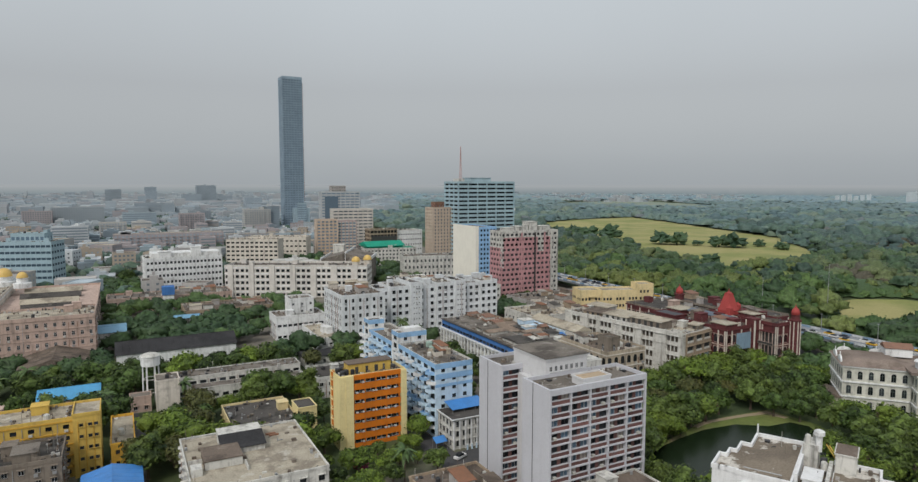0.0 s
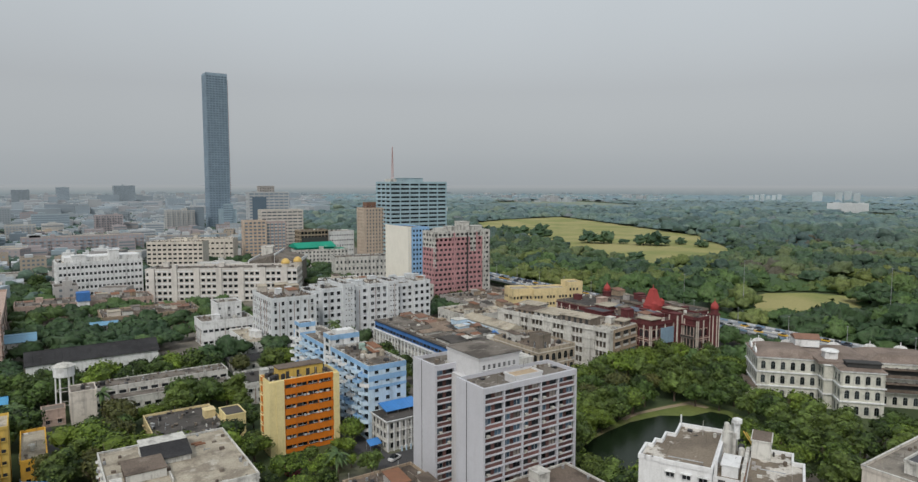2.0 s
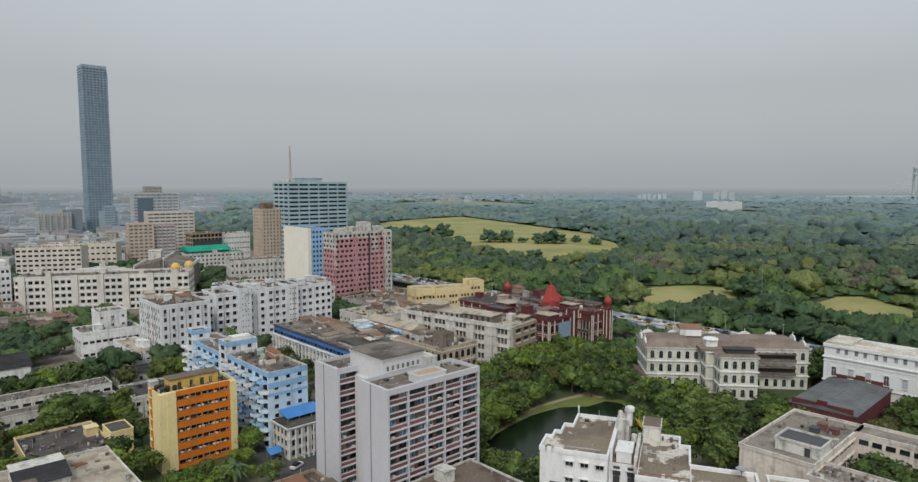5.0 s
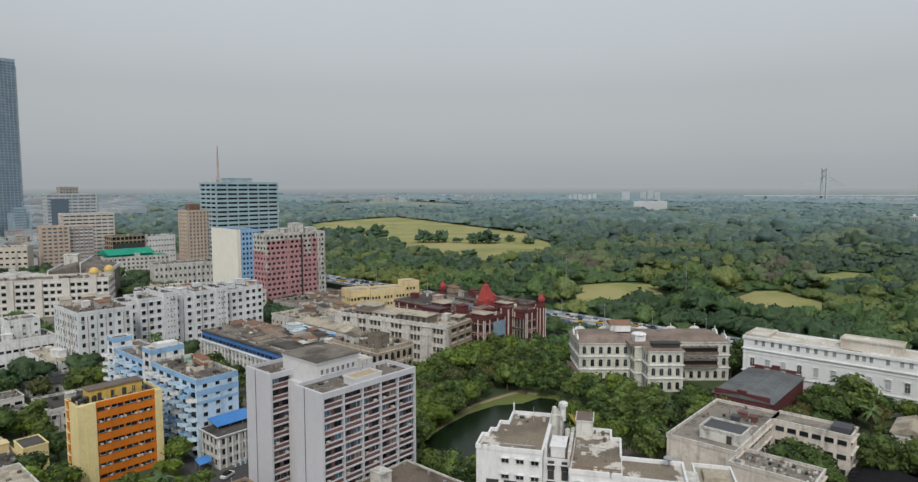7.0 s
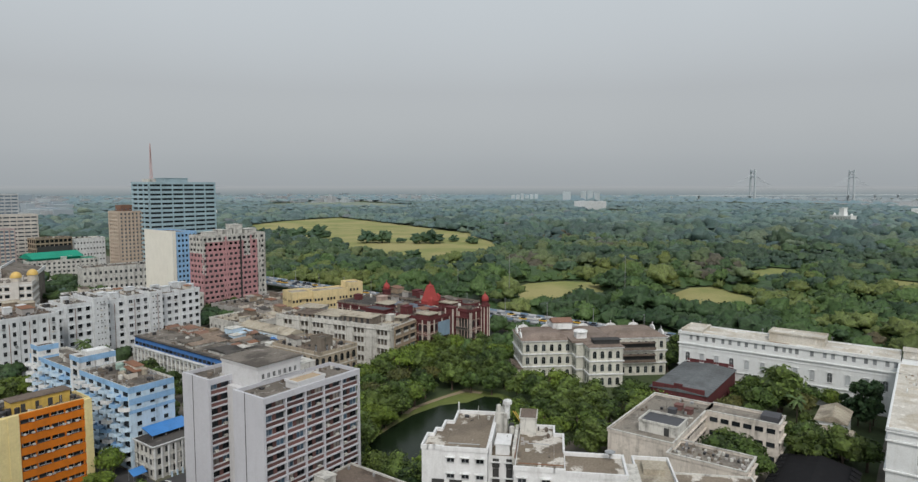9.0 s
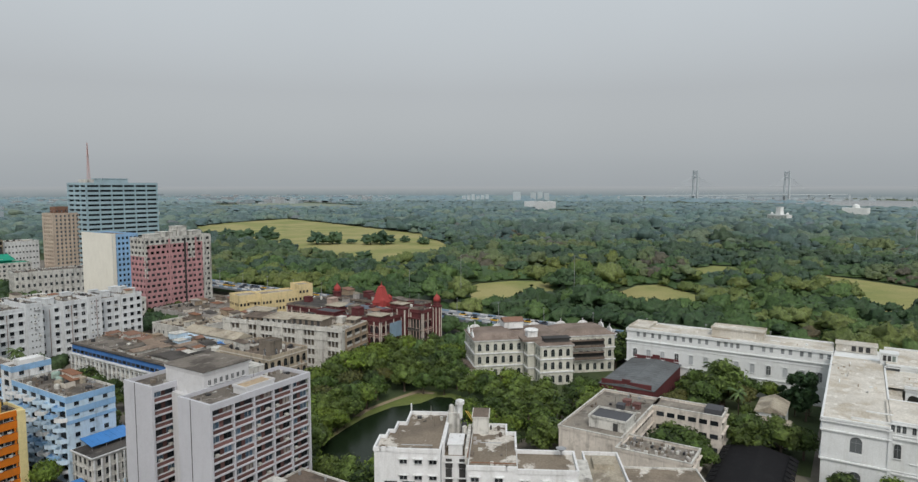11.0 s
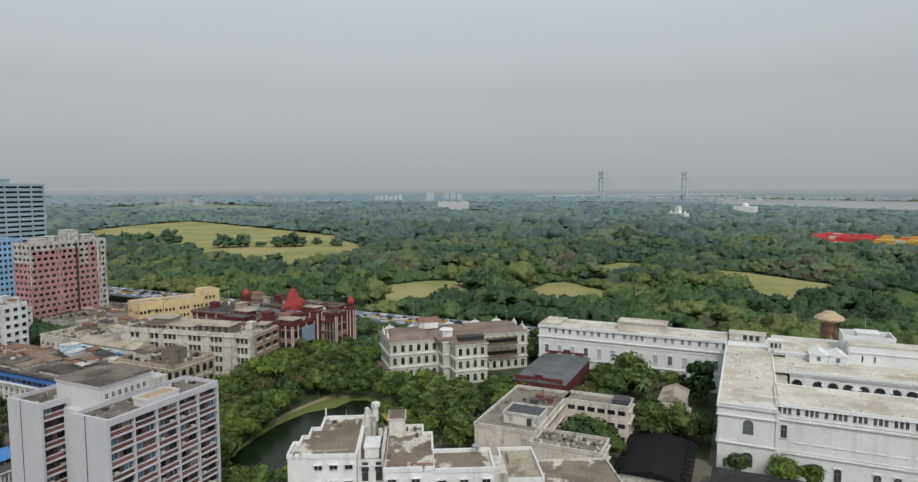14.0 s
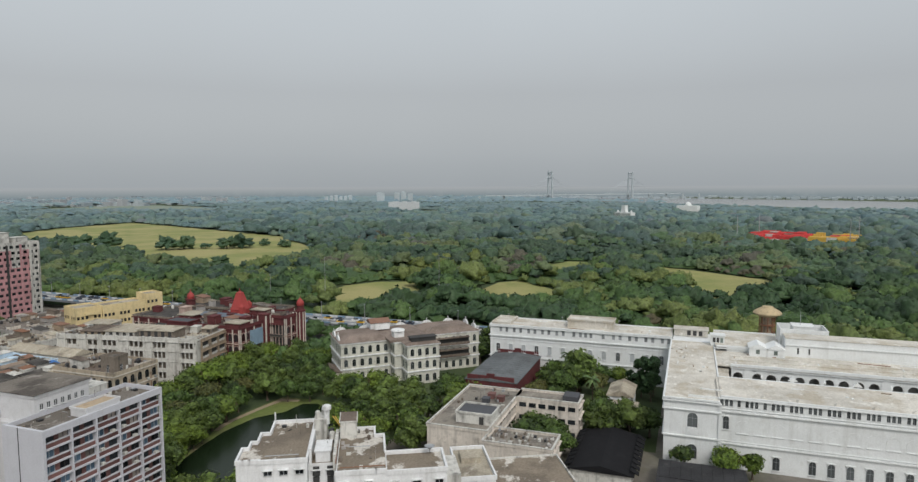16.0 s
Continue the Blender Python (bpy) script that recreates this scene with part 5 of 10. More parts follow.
    c = Shape().turned(236, 191, [(4.2, 19.3), (4.2, 21.2), (4.5, 21.3), (3.9, 22.3), (3.1, 24.4), (2.2, 27.0), (1.7, 28.4), (1.8, 28.7), (1.3, 28.9), (0.3, 29.4), (0.06, 31.0)], 4, math.pi / 4)
    part("pyramid_dome", c, RED_DOME, ob, "bright red square pyramid dome")
    for dx, dy in ((4.6, -1), (4.9, 3), (-4.2, -4.2)):
        part("dormer", Shape().box(236 + dx - 1, 191 + dy - 1, 20.2, 236 + dx + 1, 191 + dy + 1, 23.2).turned(236 + dx, 191 + dy, [(1.5, 23.2), (0.1, 24.6)], 4, math.pi / 4), RED_DOME, ob)
    part("side_turret", Shape().turned(250, 232, [(2.2, 0), (2.2, 20.5), (2.6, 20.7), (2.6, 21.4)], 12), RED_BRICK, ob)
    part("side_turret_dome", onion(Shape(), 250, 232, 21.4, 1.6), RED_DOME, ob)
    for x, y, a, b in ((216.1, 175.6, 6.8, 7.4), (236.2, 178.5, 7, 7), (224, 207, 9, 8)):
        z = 17.41 if y < 176 or y > 200 else 19.21
        part("front_tower", Shape().box(x, y, z, x + a, y + b, z + 1.9), RED_BRICK, ob)
        part("tower_slab", Shape().box(x - 0.5, y - 0.5, z + 1.9, x + a + 0.5, y + b + 0.5, z + 2.25), ROOF_PALE, ob)
    rng = random.Random(31)
    for x, y in ((217.5, 190), (221, 195), (240, 187), (248, 190), (248, 204), (230, 217), (255, 215)):
        part("terrace_stair", Shape().box(x, y, 17.6, x + 4.5, y + 3.5, 21.2).box(x - 0.3, y - 0.3, 21.2, x + 4.8, y + 3.8, 21.4), rng.choice([RED_BRICK, SOOT, PINKISH]), ob)


red_complex()


# ---- pale yellow building with a wing that bends ----
def yellow_bent():
    ob = thing("yellow_building", 222.5, 276.2, 0, "pale yellow flat-roofed building with a raised end tower", "building", turn=-18)
    for x0, y0, x1, y1, z in ((0, 0, 12, 13.3, 17.5), (12.1, -1, 33.2, 11, 17.3), (33.3, -1.4, 42, 9, 20.4)):
        r = (x0, y0, x1, y1)
        zs = [1.2, 5.0, 8.8, 12.6] + ([16.4] if z > 20 else [])
        s = Shape().box(x0 + 0.3, y0 + 0.3, 0, x1 - 0.3, y1 - 0.3, z)
        for side in "SW":
            L = length(side, r)
            # windows stand in threes with plain wall between
            xs = [u for k, u in enumerate(spread(L, max(2, int(L / 1.9)), 1.2)) if k % 4 != 3]
            facade(s, side, r, zs, 1.5, xs, 1.2, 0, z)
            put_windows(ob, side, r, zs, xs, window_mesh("plain", 1.2, 1.5, PALE_YELLOW, FRAME_D, PANE))
        side_box(s, "E", r, 0.3, y1 - y0 - 0.3, -0.3, 0, 0, z)
        side_box(s, "N", r, 0, x1 - x0, -0.3, 0, 0, z)
        part("wall", s, PALE_YELLOW, ob)
        part("parapet", Shape().ring(x0 - 0.03, y0 - 0.03, x1 + 0.03, y1 + 0.03, z, z + 1.0, 0.3), PALE_YELLOW, ob)
        part("roof", Shape().box(x0 + 0.15, y0 + 0.15, z, x1 - 0.15, y1 - 0.15, z + 0.2), ROOF_PALE, ob)
    part("balcony", Shape().box(4, -1.2, 14.6, 9, -0.003, 14.85).ring(4, -1.2, 9, -0.01, 14.85, 15.7, 0.12), PALE_YELLOW, ob)


yellow_bent()


# ---- white flats in the middle distance ----
# stained white paint, its bluish tint put in for haze
FLATS_WHITE = surface("haze_tinted_flats_paint", (0.69, 0.715, 0.73), (0.27, 0.275, 0.28), 0.5, mottle=0.4)


def white_flats():
    ob = house("white_flats", "long white stained apartment house with many small windows", (88, 279, 109, 307), 25, 7, FLATS_WHITE, ROOF_BROWN, "SW", 2.9, (1.2, 1.7), "plain", FRAME_D, clutter=6, parapet=1.0, margin=2, sheds=5)
    k = 0
    for x0, y0, x1, y1, z in ((109, 295, 117, 309, 24.2), (117, 291.5, 127, 309, 25.2), (127, 289.5, 133, 309, 27.0), (133, 293.5, 142, 310, 24.6), (142, 291, 152, 310, 25.6), (152, 290.0, 158, 310, 26.2), (158, 293, 168, 310, 24), (168, 291.5, 178, 310, 24.8)):
        k += 1
        house("white_flats", "white stained stair block of flats with lattice openings" if x1 - x0 < 8 else "white stained apartment house with dark windows", (x0, y0, x1, y1), z, 10 if x1 - x0 < 8 else 7, FLATS_WHITE, ROOF_GREY, "S",
              1.3 if x1 - x0 < 8 else 3.0, (0.6, 0.7) if x1 - x0 < 8 else (1.7, 1.8), "flat" if x1 - x0 < 8 else "shade", FRAME_W if k % 2 else FRAME_D, clutter=4, group="white flats in a row", sill=0.8, seed=k, sheds=2 if x1 - x0 > 8 else 0)


white_flats()
house("stepped_house", "white stepped house with ribbon windows", (66, 314, 90, 330), 11, 2, WHITE, ROOF_GREY, "SW", 2.6, (2.0, 1.3), "flat", clutter=4)
house("stepped_house", "white rooftop storey of the stepped house", (74, 319, 86, 330), 18.5, 2, WHITE, ROOF_GREY, "SW", 4, (1.2, 1.2), "plain", base=11.2, clutter=2, ground=11.16)
house("compound_building", "low white compound building with a curved end", (78, 279, 87.5, 312), 6.5, 2, WHITE, ROOF_PALE, "SW", 2.2, (1.5, 0.8), "flat", clutter=2)
house("old_terrace", "low row of dusty pink houses", (-8, 425, 62, 446), 8, 2, PINKISH, ROOF_GREY, "SW", 3, far=True, clutter=6, sheds=12)
house("old_terrace", "low dark-roofed stained house with arches", (30, 372, 78, 398), 7, 2, TAN, ROOF_BROWN, "SW", 3, (1.3, 1.8), "arch", clutter=4, sheds=10)


def roof_tank_blue():
    ob = thing("roof_tank", 25, 424, 0, "blue wrapped square water tank on a white base", "water tank")
    part("base", Shape().box(-3, -3, 0, 3, 3, 9.6), WHITE, ob)
    part("tank", Shape().box(-3.4, -3.4, 9.6, 3.4, 3.4, 14.6), BLUE_BAND, ob)


roof_tank_blue()


# ---- cream colonial block with gold domes ----
# cream stucco whitened in its colour to stand for haze
COLONIAL = surface("hazed_colonial_stucco", (0.66, 0.63, 0.59), (0.3, 0.29, 0.27), 0.4)


def cream_block(x, y, turn):
    ob = house("colonial_block", "long cream colonial block with balustrade and gold domes", (x, y, x + 96, y + 24), 20.5, 5, COLONIAL, ROOF_GREY, "SWE", 3.4, (2.3, 1.9), "arch", FRAME_D, far=True, band=0.6, band_mat=WHITE, clutter=14, parapet=1.4, turn=turn)
    for dx, dy in ((40, -8), (46.5, 2)):
        drum = part("dome_drum", Shape().turned(dx, dy, [(2.6, 20.5), (2.6, 24), (3.0, 24.2)], 12), CREAM, ob)
        part("gold_dome", Shape().dome(dx, dy, 24.2, 3.0, 3.4), GOLD, drum, "gold painted dome")
    for k in range(7):
        u = -44 + k * 14
        part("bay_front", Shape().box(u - 1.8, -12.9, 0, u + 1.8, -12.003, 22.2), COLONIAL, ob)
    part("rear_range", Shape().box(12, 12.1, 0, 46, 52, 23).gable(12, 12.1, 46, 52, 23, 27.5, "y", 0.0), ROOF_GREY, ob)
    for x in (11.4, 29, 46.1):
        part("rear_parapet", Shape().box(x, 12.1, 22, x + 0.6, 52, 24.2 if x != 29 else 28.6), WHITE, ob)
    part("rear_tower", Shape().box(14, 46, 23, 22, 54, 30).box(13.6, 45.6, 30, 22.4, 54.4, 30.5), WHITE_OLD, ob)
    return ob


cream_block(62, 430, -28)


def big_white():
    ob = house("white_hotel", "large white building with ribbon windows and roof towers", (14, 474, 63, 496), 26, 6, WHITE, ROOF_PALE, "SWE", 2.4, (1.5, 1.7), "plain", FRAME_D, far=True, band=0.35, clutter=6, parapet=1.1, turn=3)
    part("roof_tower", Shape().box(5, -8, 26, 11, -3, 33).box(4.7, -8.3, 33, 11.3, -2.7, 33.4), WHITE, ob)
    part("roof_tower", Shape().box(-16, -8, 26, -8, -2, 30.5).box(-16.3, -8.3, 30.5, -7.7, -1.7, 30.9), WHITE, ob)
    part("roof_storey", Shape().box(-20, -6, 26, 24, 10, 29.5), WHITE, ob)


big_white()
house("office_building", "tan office building with horizontal sunshades", (86, 590, 132, 610), 26.5, 7, CREAM, ROOF_PALE, "SW", 4, (2.8, 1.6), "wide", FRAME_D, far=True, clutter=4, turn=-27)
house("office_building", "low cream office wing behind", (110, 630, 168, 650), 25, 5, CREAM, ROOF_PALE, "SW", 4, (2.4, 1.5), "flat", far=True, clutter=3, turn=-27)


# ---- pink colonial hotel and the gold-domed block ----
def pink_hotel():
    ob = house("pink_hotel", "dusty pink colonial block with rows of small windows", (-78, 309.5, -10.5, 334), 20.6, 5, PINKISH, ROOF_PALE, "SE", 3.1, (1.15, 1.7), "plain", FRAME_W, band=0.35, clutter=6, parapet=1.2)
    r = (-22, 12.3, 33.7, 105)
    s = Shape().box(-20, 12.3, 0, 33.4, 95, 19.4)
    part("rear_wing", s, PINKISH, ob)
    xs = spread(80, 26, 1.5)
    rear = Shape()
    for zz in (1.2, 5.2, 9.2, 13.2, 16.6):
        for u in xs:
            rear.box(33.403, 12.3 + u - 0.55, zz, 33.46, 12.3 + u + 0.55, zz + 1.6)
    tagged(part("panes", rear, PANE, ob), kind="stuff")
    part("wing_parapet", Shape().ring(-20, 12.4, 33.9, 95, 19.4, 20.4, 0.35), PINKISH, ob)
    for i, (x, y, a, b) in enumerate(((4, 18, 22, 6), (2, 34, 24, 7), (0, 52, 26, 8), (0, 70, 26, 8))):
        part("roof_shed", Shape().gable(x, y, x + a, y + b, 20.3, 22.2, "x").box(x + 0.3, y + 0.3, 19.4, x + a - 0.3, y + b - 0.3, 20.3), ROOF_DARK if i % 2 == 0 else ROOF_PALE, ob)


pink_hotel()


def gold_domed():
    ob = house("domed_block", "pale stone block with balustraded roof and gold domes", (-110, 345, -50, 410), 23, 4, CREAM, ROOF_PALE, "SE", 4, (1.8, 2.4), "arch", FRAME_D, far=True, band=0.5, band_mat=WHITE, clutter=4, parapet=1.3)
    for dx, dy, r in ((26, 28, 3.8), (35, 18, 2.6)):
        drum = part("dome_drum", Shape().turned(dx, dy, [(r + 1.6, 23), (r + 1.6, 25.5), (r, 25.7), (r, 28), (r + 0.4, 28.2)], 12), WHITE, ob)
        part("gold_dome", Shape().dome(dx, dy, 28.2, r, r * 1.15), GOLD, drum, "gold painted dome")


gold_domed()
house("glass_office", "grey office with blue glass ribbon windows", (-72, 536, -38, 556), 35.5, 8, TEAL_CLAD, ROOF_GREY, "SWE", 3.4, (3.0, 1.7), "flat", FRAME_D, PANE_BLUE, far=True, clutter=3, parapet=0.6, turn=-20)
house("roof_pavilion", "blue glass rooftop storey", (-66, 540, -44, 552), 41, 1, TEAL_CLAD, ROOF_GREY, "SWE", 3, (2.2, 2.4), "flat", FRAME_D, PANE_BLUE, far=True, base=36, clutter=2, turn=-20, ground=35.7)


# ---- lower left: sheds, bungalows and yellow houses ----
pitched("long_bungalow", "long white bungalow with a dark tiled hip roof", (-3, 294, 44, 310), 6.0, 10.0, WHITE, TIN_DARK, hip=False)
pitched("garden_shed", "low dark shed under trees", (56, 283, 74, 292), 3, 4.6, WHITE_OLD, TIN_DARK)
pitched("garden_shed", "low dark shed under trees", (66, 262, 80, 272), 4, 5.6, WHITE_OLD, TIN_DARK)
house("long_shed", "long weathered concrete shed with a flat roof", (16.5, 244, 60, 253), 7.0, 2, WHITE_OLD, ROOF_GREY, "SW", 3.2, (2.2, 1.2), "flat", FRAME_D, clutter=3, parapet=0.4)
house("long_shed", "lower grey-roofed lean-to along the long shed", (20, 237.6, 60, 243.6), 4.4, 1, WHITE_OLD, ROOF_GREY, "SW", 3.2, (2.0, 1.2), "flat", FRAME_D, clutter=1, parapet=0.2)
house("garden_hut", "flat dark-roofed hut under trees", (60, 220, 76, 236), 7, 2, WHITE_OLD, ROOF_DARK, "SW", 3, clutter=2)
house("stair_tower", "stained pinkish render tower at the shed's end", (8.8, 231, 16, 239.5), 10.6, 3, COURT_WALL, ROOF_GREY, "E", clutter=1, parapet=0.5)
house("pump_house", "low stained brick pump house under the water tower", (1.0, 234.5, 7.4, 239.6), 5.2, 1, PINKISH, ROOF_GREY, "SW", 2.2, clutter=0, parapet=0.4)
pitched("blue_roof_house", "pink bungalow with a bright cyan sheet roof", (-25.5, 242, -8, 254), 5.6, 8.2, PINKISH, CYAN_SHEET)
pitched("brown_roof_house", "old house with a brown rusty pitched roof", (-36, 285, -13, 312), 6, 9.5, WHITE_OLD, ROOF_BROWN, "y", "SE")
house("low_house", "low house with a faded pink tin roof", (-44, 222, -27, 234), 6, 2, PINKISH, TILE_RED, "SE", clutter=3)


def yellow_house():
    ob = house("yellow_house", "bright yellow house with ochre bands and a roof terrace", (-46, 190, -12.5, 203), 15.2, 5, YELLOW, ROOF_PALE, "SE", 3.4, (1.4, 1.1), "flat", FRAME_D, band=0.35, band_mat=OCHRE, clutter=5, parapet=0.9)
    part("stair_bay", Shape().box(16.75, -8.2, 0, 23.0, 3, 16.4).ring(16.6, -8.35, 23.1, 3.1, 16.4, 17.2, 0.25), YELLOW, ob)
    part("stair_roof", Shape().box(16.9, -8.05, 16.4, 22.8, 2.8, 16.6), ROOF_PALE, ob)
    for u in (17.9, 19.6, 21.4):
        part("downpipe", Shape().rod((u, -8.3, 0), (u, -8.3, 15), 0.09), OCHRE, ob)
    for k in range(5):
        for x in (18.6, 20.6, 22.0):
            o = new("window", window_mesh("flat", 0.9, 0.8, YELLOW, FRAME_D, PANE))
            o.parent, o.matrix_basis = ob, pose(x, -8.48, 1.6 + 3.0 * k)


yellow_house()
house("ochre_annex", "small ochre annex with a dusty flat roof", (-4.2, 190, 1.6, 214), 6.2, 2, OCHRE, ROOF_PALE, "SW", 2.4, (1.0, 1.1), "plain", FRAME_D, clutter=1)
house("stained_tenement", "blackened grey tenement with patched roofs", (-46, 172, -14, 187), 11.6, 4, SOOT, ROOF_DARK, "SE", 3, (1.2, 1.3), "shade", FRAME_W, clutter=5, sheds=5)
pitched("blue_shed", "shed with a deep blue sheet roof", (-10, 158, 2.4, 175), 5.6, 7.4, WHITE_OLD, BLUE_SHEET, "y")


def flat_roof_house():
    ob = house("flat_roof_house", "stained white house with a broad pale roof terrace", (11, 134, 38.8, 165), 14, 4, WHITE_OLD, ROOF_PALE, "SWE", 3.6, (1.4, 1.5), "shade", FRAME_D, clutter=2, parapet=0.6)
    part("stair_head", Shape().box(-6, 1.2, 14.15, 3.5, 6.5, 15.5).box(-6, 6.6, 14.15, 3.5, 11, 17.0).box(-6.2, 6.6, 17.0, 3.7, 11.2, 17.25), WHITE_OLD, ob)
    g = Shape()
    g.raw([(-6.3, 0.8, 15.6), (3.8, 0.8, 15.6), (3.8, 6.6, 17.2), (-6.3, 6.6, 17.2), (-6.3, 0.8, 15.45), (3.8, 0.8, 15.45), (3.8, 6.6, 17.05), (-6.3, 6.6, 17.05)], [(0, 1, 2, 3), (7, 6, 5, 4), (0, 4, 5, 1), (1, 5, 6, 2), (2, 6, 7, 3), (3, 7, 4, 0)])
    part("lean_to", g, TIN_DARK, ob, "dark sheet lean-to roof")
    part("terrace_block", Shape().box(-10.4, -5, 14.15, -2.6, 3.2, 16.0).box(-10.6, -5.2, 16.0, -2.4, 3.4, 16.2), ROOF_BROWN, ob)
    part("terrace_block_wall", Shape().box(-10.43, -5.06, 14.15, -2.57, -5.003, 15.9), WHITE_OLD, ob)
    part("low_wall", Shape().box(-13.5, -1.2, 14.15, -10.6, -0.9, 15.3).box(-2.2, -9, 14.15, -1.9, -5.2, 15.1), WHITE_OLD, ob)
    part("store", Shape().box(-13.4, -7.5, 14.15, -11.2, -4.4, 15.8), WHITE_OLD, ob)
    part("plank_stack", Shape().box(5.2, 9.0, 14.15, 7.6, 9.7, 14.5).box(5.8, 8.1, 14.15, 8.2, 8.7, 14.45), RUST, ob, "rusty plank stack")
    for k in range(5):
        part("pipe_run", Shape().rod((-13.2 + 5 * k, 14.9, 14.6), (-9.6 + 5 * k, 14.9, 14.6), 0.08), STEEL, ob)


flat_roof_house()
house("yellow_hall", "low cream-yellow hall with a dark stained roof", (27, 190, 46.4, 214), 4.4, 1, PALE_YELLOW, ROOF_DARK, "SW", 4, clutter=3, parapet=0.8)
house("yellow_hall", "cream-yellow annex box beside the hall", (46.7, 193.5, 52.5, 202), 7, 1, BUTTER, ROOF_DARK, "SW", 2.4, (0.8, 0.8), "flat", FRAME_D, clutter=0, parapet=0.4)
house("roof_house", "brown-roofed low house by the lane", (58, 118, 76, 134), 7, 2, TAN, ROOF_BROWN, "SW", 3, clutter=3, parapet=0.8, sheds=3)
house("low_house", "low white house with a dark brown flat roof", (84, 88, 106, 110.5), 8.4, 2, WHITE_OLD, ROOF_BROWN, "SWE", 3.2, (1.3, 1.4), "shade", FRAME_D, clutter=2, parapet=0.6)


def water_tower(x, y):
    ob = thing("water_tower", x, y, 0, "white drum water tower on concrete legs", "water tower")
    r = 2.85
    for k in range(6):
        a = 2 * math.pi * k / 6
        part("leg", Shape().rod((r * 0.92 * math.cos(a), r * 0.92 * math.sin(a), 0), (r * 0.86 * math.cos(a), r * 0.86 * math.sin(a), 14.0), 0.24, 8), WHITE, ob)
    for z in (4.6, 9.2):
        s = Shape()
        for k in range(6):
            a, b = 2 * math.pi * k / 6, 2 * math.pi * (k + 1) / 6
            s.rod((r * 0.9 * math.cos(a), r * 0.9 * math.sin(a), z), (r * 0.9 * math.cos(b), r * 0.9 * math.sin(b), z), 0.15, 6)
        part("ring_beam", s, WHITE_OLD, ob)
    drum = part("drum", Shape().turned(0, 0, [(r * 0.95, 13.8), (r * 1.08, 14.0), (r * 1.08, 17.0), (r * 1.14, 17.1), (r * 1.14, 17.3)], 24), WHITE, ob)
    part("lid", Shape().turned(0, 0, [(r * 1.12, 17.3), (r * 0.8, 17.9), (r * 0.3, 18.2), (0.2, 18.3), (0.15, 18.7)], 24), WHITE_OLD, drum)


water_tower(7.8, 242)
for rect in ((-12, 332, 1, 352), (19, 351, 35, 358)):
    pitched("site_shed", "long shed with a faded light blue sheet roof", rect, 8.0, 9.3, WHITE_OLD, PALE_CYAN, category="shed")


